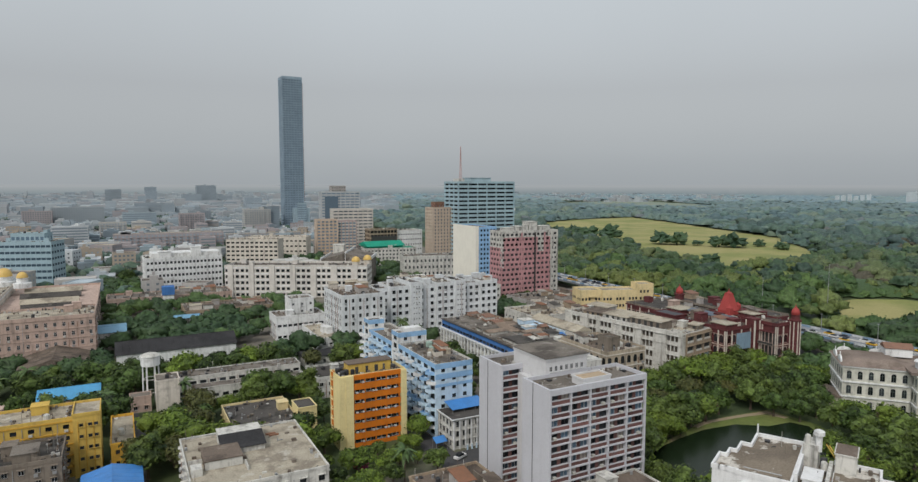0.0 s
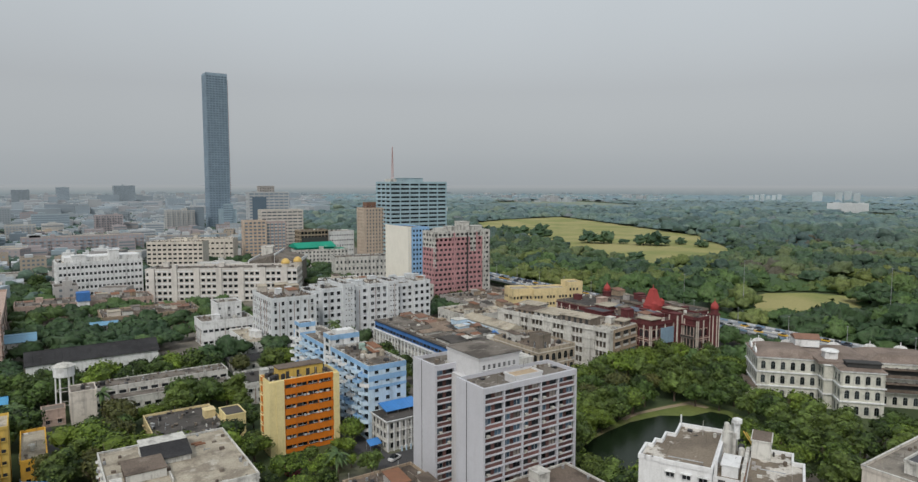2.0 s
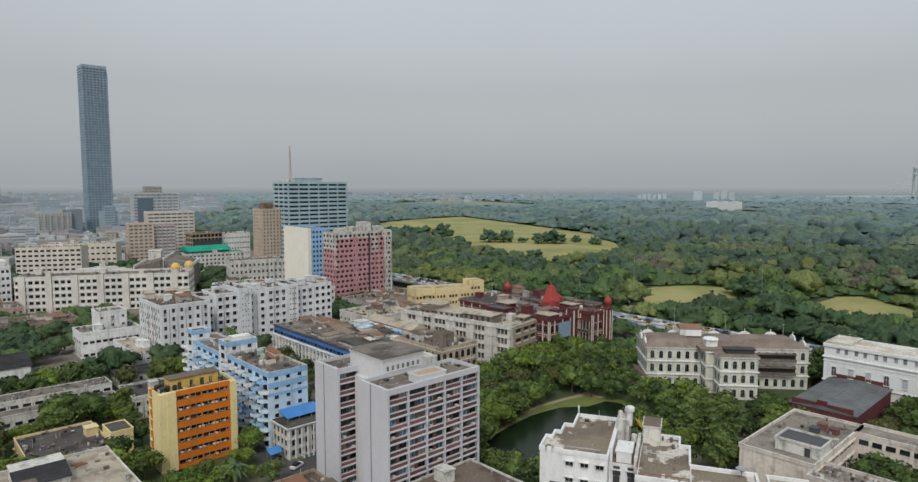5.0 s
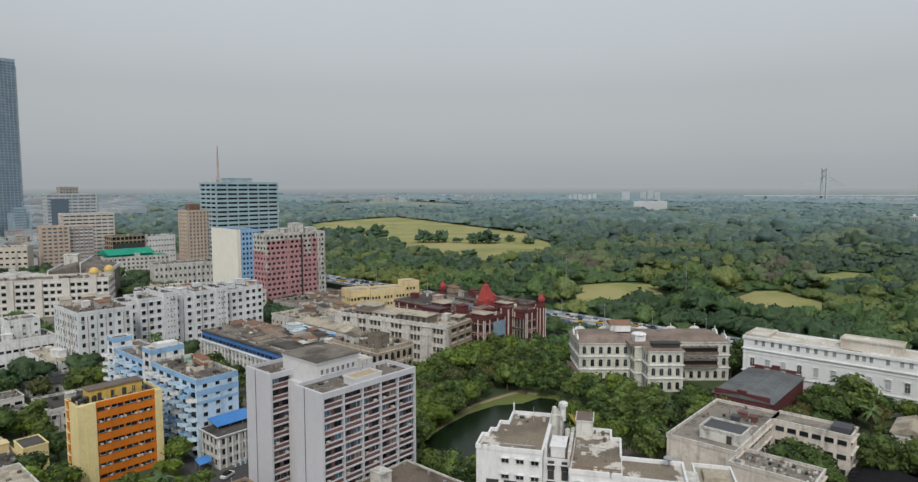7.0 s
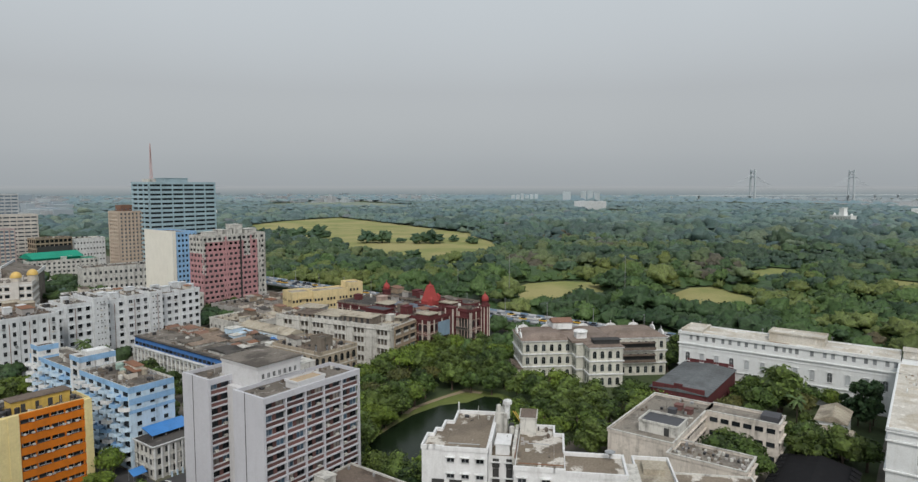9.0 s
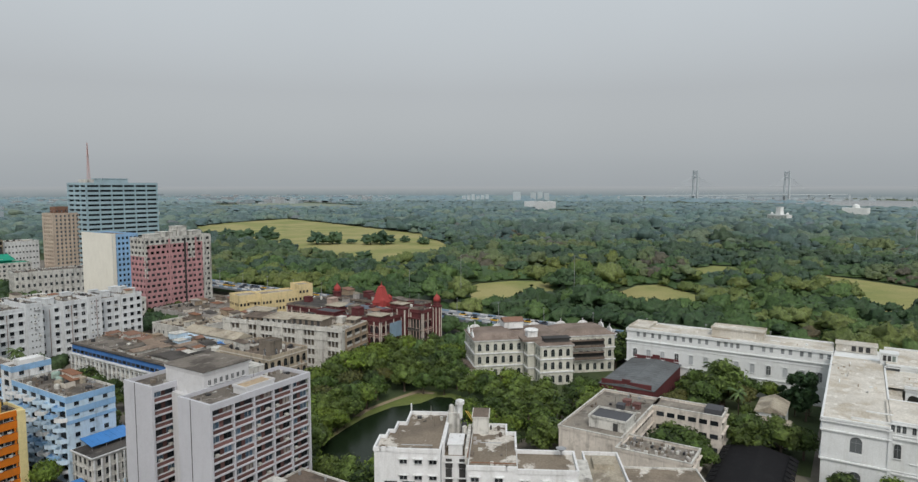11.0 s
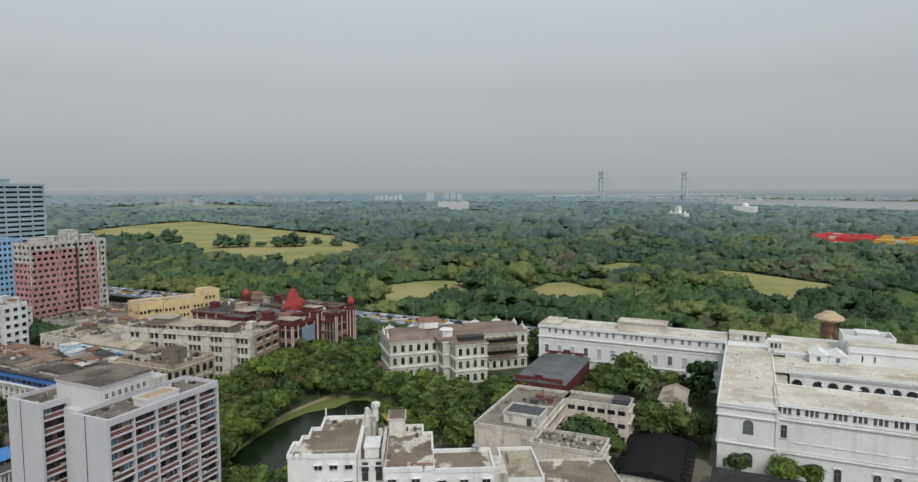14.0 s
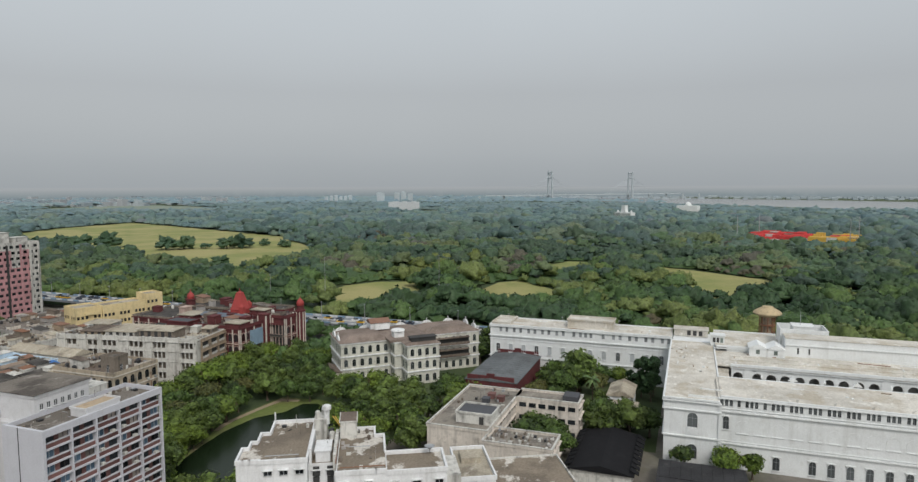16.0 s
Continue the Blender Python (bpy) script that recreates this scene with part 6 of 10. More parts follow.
# ---- white stepped flats near the camera ----
def near_white():
    ob = thing("stepped_flats", 91.2, 76, 0, "white stepped flats with stained grey roof terraces", "apartment block", turn=-62)
    z = 26.2
    blocks = [(0, 0, 1.2, 6, z), (1.2, 0, 2.4, 9, z), (2.4, 0, 4.2, 13.3, z), (4.2, -0.4, 12.6, 19.7, z), (18, -7, 25, 13.4, z), (25, -7, 26.8, 9.2, z), (26.8, -7, 37.5, 1.5, z - 0.4), (12.6, 2, 18, 17, z - 1.5)]
    for i, (x0, y0, x1, y1, zz) in enumerate(blocks):
        r = (x0, y0, x1, y1)
        L = x1 - x0
        s = Shape().box(x0 + 0.02, y0 + 0.3, 0, x1 - 0.02, y1, zz)
        zs = [zz - 3.1 * k - 2.3 for k in range(8)][::-1]
        if L > 5:
            xs = spread(L, max(2, int(L / 2.7)), 1.4)
            facade(s, "S", r, zs, 1.15, xs, 1.5, 0, zz)
            put_windows(ob, "S", r, zs, xs, window_mesh("shade", 1.5, 1.15, WHITE, FRAME_W, PANE))
        else:
            side_box(s, "S", r, 0, L, -0.3, 0, 0, zz)
        part("wall", s, NEAR_WHITE, ob)
        if i != 7:
            p = Shape().box(x0 - 0.15, y0 - 0.15, zz, x1 + 0.15, y0 + 0.25, zz + 0.8)
            part("parapet", Shape().box(x0 - 0.15, y1 - 0.25, zz, x1 + 0.15, y1 + 0.15, zz + 0.8), NEAR_WHITE, ob)
            if i in (0, 1, 2, 3):
                part("parapet", Shape().box(x0 - 0.15, (0, 6, 9, 13.3)[i] + 0.26, zz, x0 + 0.25, y1 - 0.26, zz + 0.8), NEAR_WHITE, ob)
            if i in (3, 4, 5, 6):
                part("parapet", Shape().box(x1 - 0.25, ((0, 0, 0, 0, 9.2, 1.5, y0)[i] if i != 3 else y0) + 0.26, zz, x1 + 0.15, y1 - 0.26, zz + 0.8), NEAR_WHITE, ob)
            part("parapet", p, NEAR_WHITE, ob)
        part("terrace", Shape().box(x0 - 0.02 if i in (1, 2, 3, 5) else x0 + 0.2, y0 + 0.26, zz, x1 - 0.05, y1 - 0.26, zz + 0.1), TERRACE, ob)
    # dark panels on the solid face imitate open, unlit stair slots
    for x0, x1 in ((13.4, 14.6), (16.0, 17.2)):
        part("stair_slot_shade", Shape().box(x0, 1.9, 0, x1, 1.995, z - 2), FRAME_D, ob)
    part("stair_wall", Shape().box(12.7, 2.2, z - 1.5, 13.2, 14, z + 1.3), NEAR_WHITE, ob)
    part("stair_wall", Shape().box(17.3, -1.5, z - 1.5, 17.9, 11, z + 1.5), WHITE_OLD, ob)
    part("stair_head", Shape().box(13.9, 2.4, z - 1.5, 16.6, 7.5, z + 0.6).box(13.7, 2.2, z + 0.6, 16.8, 7.7, z + 0.8), NEAR_WHITE, ob)
    lift_room = part("lift_room", Shape().box(18.2, 9.4, z + 0.1, 21.4, 14.6, z + 3.4).box(18.0, 9.2, z + 3.4, 21.6, 14.8, z + 3.6), WHITE_OLD, ob)
    part("lift_room_roof", Shape().box(18.2, 9.4, z + 3.61, 21.4, 14.6, z + 3.7), ROOF_BROWN, lift_room)
    part("tank_room", Shape().box(12.9, 12, z - 1.5, 15.4, 16.4, z + 3.2), WHITE_OLD, ob, "stained rooftop tank room")
    for q, (x, y, r, zz) in enumerate(((13.6, 13.2, 0.5, z + 3.2), (14.7, 15.2, 0.5, z + 3.2), (16.6, 9.6, 0.55, z + 0.1), (16.4, 11.4, 0.6, z + 0.1))):
        part("water_tank", Shape().turned(x, y, [(r, zz), (r, zz + 1.2), (r * 0.85, zz + 1.45), (r * 0.3, zz + 1.6)], 12), WHITE_OLD if q < 3 else BLACK_TANK, ob)
    part("rubble", Shape().box(18.6, 4, z + 0.1, 19.4, 4.6, z + 0.5).box(19.0, 5.1, z + 0.1, 20.1, 5.6, z + 0.4).box(18.5, 6.2, z + 0.1, 19.1, 7.2, z + 0.45), CONCRETE, ob)
    roof_litter(ob, (4.5, 0, 12.4, 19.4), z + 0.1, 3, 8)
    roof_litter(ob, (18.2, -6.6, 25, 13), z + 0.1, 4, 10)
    roof_litter(ob, (12.8, 2.2, 18, 16.6), z - 1.4, 5, 60)
    part("chimney", Shape().turned(15.4, 13, [(0.55, z + 2), (0.55, z + 4.9), (0.9, z + 5.0), (0.9, z + 5.7), (0.6, z + 5.9)], 12), WHITE, ob)
    part("corner_post", Shape().rod((4.3, 19.6, z), (4.3, 19.6, z + 2.6), 0.16), WHITE, ob)
    part("yellow_ladder", Shape().rod((18.4, 14.6, z), (16.4, 15.2, z + 2.8), 0.1).rod((18.9, 14.3, z), (16.9, 14.9, z + 2.8), 0.1), YELLOW, ob, "yellow painted steel ladder")
    for k, (x, y, L, d) in enumerate(((18.6, -6, 8, "x"), (17.9, -4, 9, "y"), (5, 1, 6, "x"), (20, 3, 4, "x"))):
        part("pipe", Shape().rod((x, y, z + 0.95), (x + (L if d == "x" else 0), y + (L if d == "y" else 0), z + 0.95), 0.09), RUST if k < 2 else STEEL, ob, "rusty pipe" if k < 2 else "")
    d = Shape().turned(35, -0.6, [(0.1, z + 0.5), (0.1, z + 1.1), (0.9, z + 1.7), (1.0, z + 1.75), (0.85, z + 1.65)], 14)
    part("dish_antenna", d, STEEL, ob)
    # flat dark panels on the wall stand in for shaded balcony recesses
    for x in (2, 5.4, 20, 28, 32):
        part("balcony_shade_panel", Shape().box(x, -0.5 if x < 10 else -7.1, z - 6.9, x + 2.4, -0.41 if x < 10 else -7.003, z - 5.6), FRAME_D, ob)
    # lower white wing and its neighbour with a pale roof
    wing = Shape().box(40, -6, 0, 46.5, 7.6, 23.2).ring(39.8, -6.2, 46.7, 7.8, 23.2, 24, 0.3)
    part("low_wing", wing, NEAR_WHITE, ob)
    part("wing_roof", Shape().box(40.2, -5.8, 23.2, 46.3, 7.4, 23.35).box(41.2, 1, 23.36, 45, 5, 24.4), ROOF_PALE, ob)
    part("link_wing", Shape().box(37.5, -7, 0, 40, 1.5, z - 1.2), WHITE_OLD, ob)
    return ob


NEAR_WHITE = surface("bright_white_render", (0.76, 0.765, 0.77), (0.30, 0.29, 0.27), 0.3, mottle=0.3)
TERRACE = roofing("stained_terrace_screed", (0.245, 0.205, 0.16), (0.15, 0.125, 0.10), (0.60, 0.57, 0.52), 0.7, 0.9, 0.085, 0.9, (0.535, 0.575))
near_white()
house("pale_roof_house", "house with a broad stained pale flat roof", (117, 22, 131, 40), 17.5, 5, WHITE_OLD, TERRACE, "SW", 3.2, clutter=0, parapet=0.5, turn=28)


# ---- concrete courtyard block, slate hall, black shed ----
COURT_ROOF = roofing("court_terrace", (0.27, 0.245, 0.21), (0.12, 0.11, 0.10), (0.42, 0.395, 0.35), 0.8, 0.5)


def court_block():
    ob = thing("courtyard_block", 0, 0, 0, "weathered pale concrete block round a courtyard", "office building")
    for x0, y0, x1, y1, z in ((156, 49, 192, 66, 11.5), (152, 31, 162, 48.9, 10.5), (185.5, 30, 193.5, 48.9, 11.5)):
        r = (x0, y0, x1, y1)
        fl = 3
        zs = [z / fl * k + 1.6 for k in range(fl)]
        s = Shape().box(x0 + 0.3, y0 + 0.3, 0, x1 - 0.3, y1 - 0.3, z)
        for side in "SENW":
            L = length(side, r)
            if side == "S" and L > 6 or side == "W" and x0 > 180:
                xs = spread(L, max(1, int(L / 3)), 2)
                facade(s, side, r, zs, 1.4, xs, 2.2, 0, z)
                put_windows(ob, side, r, zs, xs, window_mesh("flat", 2.2, 1.4, COURT_WALL, FRAME_D, PANE))
            else:
                side_box(s, side, r, 0.3 if side in "EW" else 0, L - (0.3 if side in "EW" else 0), -0.3, 0, 0, z)
        part("wall", s, COURT_WALL, ob)
        part("parapet", Shape().ring(x0 - 0.2, y0 - 0.2, x1 + 0.2, y1 + 0.2, z, z + 0.75, 0.3), COURT_WALL, ob)
        part("coping", Shape().ring(x0 - 0.3, y0 - 0.3, x1 + 0.3, y1 + 0.3, z + 0.75, z + 0.92, 0.5), WHITE_OLD, ob)
        for zz in (z - 0.9, z / 3 * 2 - 0.5, z / 3 - 0.5):
            c = Shape()
            side_box(c, "S", r, -0.2, length("S", r) + 0.2, 0.003, 0.65, zz, zz + 0.16)
            part("sunshade", c, COURT_WALL, ob)
        part("roof", Shape().box(x0 + 0.15, y0 + 0.15, z, x1 - 0.15, y1 - 0.15, z + 0.15), COURT_ROOF, ob)
    rng = random.Random(12)
    for i in range(70):
        x, y = rng.uniform(153, 160.5), rng.uniform(32, 48)
        r, h = rng.uniform(0.2, 0.65), rng.uniform(0.25, 0.8)
        if i % 2:
            part("roof_junk", Shape().box(x, y, 10.65, x + r * 1.6, y + r, 10.65 + h), rng.choice([SOOT, WHITE_OLD, STEEL, BLACK_TANK, SOOT, CONCRETE]), ob)
        else:
            part("roof_junk", Shape().turned(x, y, [(r, 10.65), (r * 0.9, 10.65 + h)], 8), rng.choice([SOOT, WHITE_OLD, CONCRETE, SOOT]), ob)
    # raised room in place of a sunken roof well; its dark top imitates shade
    roof_room = part("roof_room", Shape().box(161, 49.3, 11.66, 169, 59.5, 14.3).ring(160.8, 49.1, 169.2, 59.7, 14.3, 14.9, 0.3), WHITE_OLD, ob)
    roof_litter(ob, (170, 50, 191, 65), 11.65, 8, 34)
    part("dark_well_top", Shape().box(161.2, 49.5, 14.3, 168.8, 59.3, 14.45), SLATE, roof_room)
    part("door_opening", Shape().box(160.9, 51.5, 11.7, 160.99, 52.8, 13.8), FRAME_D, roof_room)
    for x, y, m in ((182.2, 55, MAROON), (180.4, 51.6, MAROON), (177.6, 55.4, SLATE)):
        part("plant_box", Shape().box(x, y, 11.66, x + 2.2, y + 2.0, 13.1).box(x - 0.15, y - 0.15, 13.1, x + 2.35, y + 2.15, 13.25), m, ob)
    part("lift_room", Shape().box(187, 30.5, 11.66, 192, 35, 13.4), SLATE, ob)


court_block()
hall = pitched("slate_hall", "red brick hall with a slate grey roof", (212, 56, 250, 74.5), 7.6, 8.7, RED_BRICK, HALL_SLATE, "x", "SW")


for x in (-19.3, 18.9):
    part("gable_end", Shape().box(x, -8.6, 0, x + 0.5, 8.6, 9.5).box(x - 0.1, -1.4, 9.5, x + 0.6, 1.4, 10.3), RED_BRICK, hall)


def black_shed():
    x0, y0, x1, y1 = 160.5, 12.5, 187.5, 28
    ob = thing("black_shed", 0, 0, 0, "long low shed with a matt black sheet roof", "shed")
    part("wall", Shape().box(x0, y0, 0, x1, y1, 3.6), WHITE_OLD, ob)
    black = surface("black_sheet_roof", (0.012, 0.012, 0.014), (0.03, 0.03, 0.03), 0.4, rough=0.95, streak=False)
    part("roof", Shape().gable(x0, y0, x1, y1, 3.7, 5.4, "x", 0.7), black, ob)
    # tilted black hoods over the side openings
    for i in range(9):
        for side, y in ((1, y1), (-1, y0)):
            xa, xb = x0 + 0.8 + i * 2.9, x0 + 2.9 + i * 2.9
            ya, yb = sorted((y - side * 0.4, y + side * 1.7))
            za, zb = (4.5, 3.5) if side > 0 else (3.5, 4.5)
            part("roof_hood", Shape().raw([(xa, ya, za), (xb, ya, za), (xb, yb, zb), (xa, yb, zb), (xa, ya, za + 0.25), (xb, ya, za + 0.25), (xb, yb, zb + 0.25), (xa, yb, zb + 0.25)],
                                          [(3, 2, 1, 0), (4, 5, 6, 7), (0, 1, 5, 4), (1, 2, 6, 5), (2, 3, 7, 6), (3, 0, 4, 7)]), black, ob)


black_shed()
pitched("garden_house", "small white garden house with a pale sheet roof", (203, 15, 213, 25.5), 5.0, 7.0, LIME, ROOF_PALE, "y", "SW")
pitched("garden_house", "small white garden house with a pale sheet roof", (215, 17, 229, 25), 6.0, 8.0, LIME, ROOF_PALE, "x", "SW")
pitched("tin_shed", "dark tin-roofed shed beside the museum wall", (146, -14, 172, 6), 4, 5.4, RED_BRICK, TIN_DARK, "y")


# ---- the long white museum round a court ----
CURTAIN_G = surface("grey_wooden_shutter", (0.30, 0.32, 0.33), amount=0.4, vary=0.3)
CURTAIN_W = surface("whitewashed_shutter", (0.5, 0.53, 0.55), amount=0.3)


MUSEUM_PANE = glass_dark("dusty_grey_glass", (0.06, 0.066, 0.068), 0.3, 0.4)
# dark wall colour that paints in the shade of a deeper arcade
ARCADE_BACK = surface("shade_dark_arcade_wall", (0.22, 0.22, 0.21), amount=0.6)
FRAME_G = surface("grey_window_frame", (0.30, 0.32, 0.33), amount=0.3)
KIOSK = surface("cream_tin_roof", (0.50, 0.40, 0.25), amount=0.5)


def arch_bay(x, pitch, r, hh, spring):
    """One bay of an arcade that faces -x, about y = 0, welded into one mesh."""
    m, g = 10, pitch / 2
    arc = [(r * math.cos(math.pi * i / m), spring + r * math.sin(math.pi * i / m)) for i in range(m + 1)]
    v = [(x, y, q) for y, q in arc] + [(x, y, hh) for y, q in arc] + [(x + 0.8, y, q) for y, q in arc]
    n = m + 1
    f = [(i, i + 1, n + i + 1, n + i) for i in range(m)] + [(i, 2 * n + i, 2 * n + i + 1, i + 1) for i in range(m)]
    for e, k in ((r, 0), (-r, m)):
        o = g if e > 0 else -g
        b = len(v)
        v += [(x, e, 0), (x, o, 0), (x, o, spring), (x, o, hh), (x + 0.8, e, 0)]
        f += [(b, b + 1, b + 2, k), (k, b + 2, b + 3, n + k), (b, k, 2 * n + k, b + 4)]
    return Shape().raw(v, f)


def museum():
    ob = thing("museum", 0, 0, 0, "long whitewashed neoclassical museum round an arcaded court", "museum")

    def place(name, me, x, y, z, turn=-90):
        o = new(name, me)
        o.parent, o.matrix_basis = ob, pose(x, y, z, 0, 0, turn)
        return o

    def mass(r, z, sides, edges="SENW", para=0.6, lines=()):
        part("roof", Shape().box(r[0] + 0.35, r[1] + 0.1, z, r[2] - 0.35, r[3] - 0.1, z + 0.18), LIME_ROOF, ob)
        for side in edges:
            p, L = Shape(), length(side, r)
            side_box(p, side, r, -0.35 if side in "SN" else 0.15, L + (0.35 if side in "SN" else -0.15), -0.15, 0.35, z, z + para)
            part("parapet", p, LIME, ob)
        for zz, out, h in lines:
            c = Shape()
            for side in sides:
                side_box(c, side, r, -0.3, length(side, r) + 0.3, 0.003, out, zz, zz + h)
            part("cornice", c, LIME, ob)

    # west range along the street
    west, z = (182.5, -140, 202.5, -8.5), 19.2
    trios = [-10.1, -16.3, -22.6] + [-26.9 - 4.33 * k for k in range(26)]
    tops = sorted([-(y + d) for y in trios for d in (-1.15, 0, 1.15)] + [13.2, 19.5])
    part("parapet", Shape().box(202.1, -140, 18.9, 202.8, -8.5, 19.45), LIME, ob)
    s = Shape().box(182.8, -139.7, 0, 202.2, -8.5, z)
    facade(s, "W", (182.5, -140, 202.5, 0), [17.05], 1.8, tops, 0.8, 0, z)
    side_box(s, "E", west, 0.3, 131.2, -0.3, 0, 0, z)
    part("wall", s, LIME, ob)
    slot = window_mesh("arch", 0.8, 1.8, LIME, FRAME_G, MUSEUM_PANE)
    for u in tops:
        place("window", slot, 182.5, -u, 17.05)
    mass(west, z, "W", "W", 0.6, ((19.0, 0.5, 0.25), (16.3, 0.25, 0.2), (15.5, 0.55, 0.35), (6.7, 0.45, 0.35), (7.4, 0.2, 0.2)))
    tall = window_mesh("arch", 1.7, 3.6, LIME, FRAME_G, MUSEUM_PANE)
    for y in [-22.6] + [-31.1 - 4.3 * k for k in range(25)]:
        place("window", tall, 182.25, y, 1.0)
    place("window", window_mesh("arch", 1.5, 3.6, LIME, FRAME_G, MUSEUM_PANE), 182.25, -10.1, 10.7)
    # blind arches with a ledge below, all along the upper wall
    ring = Shape()
    m, ra, rb = 10, 1.45, 1.7
    ring.raw([(y, d, q) for r0, d in ((rb, 0), (rb, -0.05), (ra, -0.05), (ra, 0)) for y, q in [(r0, 0.0)] + [(r0 * math.cos(math.pi * i / m), 1.6 + r0 * math.sin(math.pi * i / m)) for i in range(m + 1)] + [(-r0, 0.0)]],
             [(k * (m + 3) + i, k * (m + 3) + i + 1, (k + 1) * (m + 3) + i + 1, (k + 1) * (m + 3) + i) for k in range(3) for i in range(m + 2)])
    ring = ring.mesh("blind_arch", LIME)
    ledge = Shape().box(-1.5, -0.22, 0, 1.5, 0, 0.2).mesh("ledge", LIME)
    for k in range(29):
        y = -14.2 - 4.33 * k
        place("blind_arch", ring, 182.497, y, 10.1)
        place("ledge", ledge, 182.497, y, 9.75)
    # corner pavilion and the roof that runs back from it
    side, z = (180.6, -8.5, 250, 5.8), 18.3
    s = Shape().box(180.9, -8.2, 0, 265, 5.5, z)
    facade(s, "W", side, [2.0, 10.8], 4.0, [7.4], 2.6, 0, z)
    side_box(s, "N", side, 0, 69.4, -0.3, 0, 0, z)
    side_box(s, "S", side, 0, 69.4, -0.3, 0, 0, z)
    part("wall", s, LIME, ob)
    put_windows(ob, "W", side, [2.0, 10.8], [7.4], window_mesh("arch", 2.6, 4.0, LIME, FRAME_G, MUSEUM_PANE))
    part("window_apron", Shape().box(180.35, -3.0, 8.9, 180.597, -0.2, 10.6), LIME, ob)
    mass(side, z, "WN", "WN", 0.45, ((17.7, 0.5, 0.4), (15.4, 0.45, 0.3), (8.0, 0.45, 0.35)))
    part("corner_strip", Shape().box(180.3, -8.9, 0, 181.2, -8.1, 18.0), LIME, ob)
    part("roof_seam", Shape().box(182.9, -9.0, z, 202.3, -8.0, z + 0.9), LIME_ROOF, ob)
    part("stepped_parapet", Shape().box(202.5, -8.95, 16, 245, -8.503, z + 0.5), LIME, ob)
    # north wing, long and two-storeyed
    wing, z = (250, 5.8, 265, 77), 19.2
    s = Shape().box(250.3, 5.8, 0, 264.7, 76.7, z)
    ups = sorted(77 - y for y in (72.6, 70.0, 66.9, 64.2, 60.9, 58.3, 55.2, 52.6, 49.4, 46.8, 42.6, 40.0, 38.0, 35.9, 31.2, 27.3, 24.8, 21.2, 18.7, 15.2, 12.7, 9.2, 6.9))
    facade(s, "W", (250, 5.5, 265, 77), [16.7], 1.9, ups, 1.2, 0, z)
    side_box(s, "N", wing, 0, 15, -0.3, 0, 0, z)
    part("wall", s, LIME, ob)
    put_windows(ob, "W", (250, 5.5, 265, 77), [16.7], ups, window_mesh("flat", 1.2, 1.9, LIME, FRAME_W, CURTAIN_G))
    for k in range(13):
        place("window", window_mesh("arch", 1.6, 3.4, LIME, FRAME_W, MUSEUM_PANE if k % 3 == 0 else CURTAIN_W), 249.74, 9.4 + 5.35 * k, 8.5)
    mass(wing, z, "WN", "WNE", 0.6, ((18.8, 0.5, 0.3), (14.9, 0.55, 0.4), (13.6, 0.2, 0.2), (6.6, 0.4, 0.3)))
    part("roof_house", Shape().box(255, 28, z + 0.1, 263, 46, 22.2).ring(254.7, 27.7, 263.3, 46.3, 22.2, 22.8, 0.3), LIME_ROOF, ob)
    part("roof_house", Shape().box(251, 69, z + 0.1, 264, 76.5, 20.2).ring(250.8, 68.8, 264.2, 76.7, 20.2, 20.6, 0.3), LIME_ROOF, ob)
    hut = part("roof_arcade", Shape().box(258, -7, 18.48, 264, 5.2, 20.9).box(257.7, -7.3, 20.9, 264.3, 5.5, 21.2), LIME_ROOF, ob, "stained rooftop hut with three openings")
    for k in range(3):
        part("opening", Shape().box(257.9, -0.8 - 2.1 * k, 18.9, 257.997, 0.5 - 2.1 * k, 20.7), FRAME_D, hut)
    hut = part("roof_hut", Shape().box(245, -12.2, 17.9, 249, -7.6, 22.1).box(244.7, -12.5, 22.1, 249.3, -7.3, 22.5), LIME, ob)
    for k in range(3):
        part("opening", Shape().box(244.9, -9.2 - 1.25 * k, 19.9, 244.997, -8.3 - 1.25 * k, 21.6), FRAME_D if k < 2 else SHUTTER, hut)
    # stair block in the court's corner
    part("stair_block", Shape().box(202.5, -12.6, 0, 221, -8.96, 15.6).box(221, -12.6, 0, 239, -8.96, 17.0), LIME_ROOF, ob, "stained low stair block in the court corner")
    for k in range(4):
        part("opening", Shape().box(238.9, -13.6 - 1.3 * k, 16.6, 238.997, -12.9 - 1.3 * k, 17.3), FRAME_D, ob)
    # east range with its two-storeyed arcade to the court
    part("wall", Shape().box(227, -139.7, 0, 264, -8.96, 17.9), LIME, ob)
    upper = arch_bay(220.8, 4.03, 1.45, 8.6, 5.9).mesh("arch_bay", LIME)
    lower = arch_bay(220.8, 4.03, 1.45, 7.2, 4.6).mesh("arch_bay", LIME)
    bays = [-15.3] + [-21.0 - 38.25 * g - 4.03 * k for g in range(4) for k in range(9)]
    for y in [b for b in bays if b > -138]:
        for me, zz in ((lower, 0.0), (upper, 8.85)):
            place("arch_bay", me, 0, y, zz, 0)
    for y in (-18.15,) + tuple(-21 - 38.25 * g + 3.0 for g in range(1, 4)):
        part("arcade_pier", Shape().box(220.6, y - 1.15, 0, 221.6, y + 1.15, 17.45), LIME, ob)
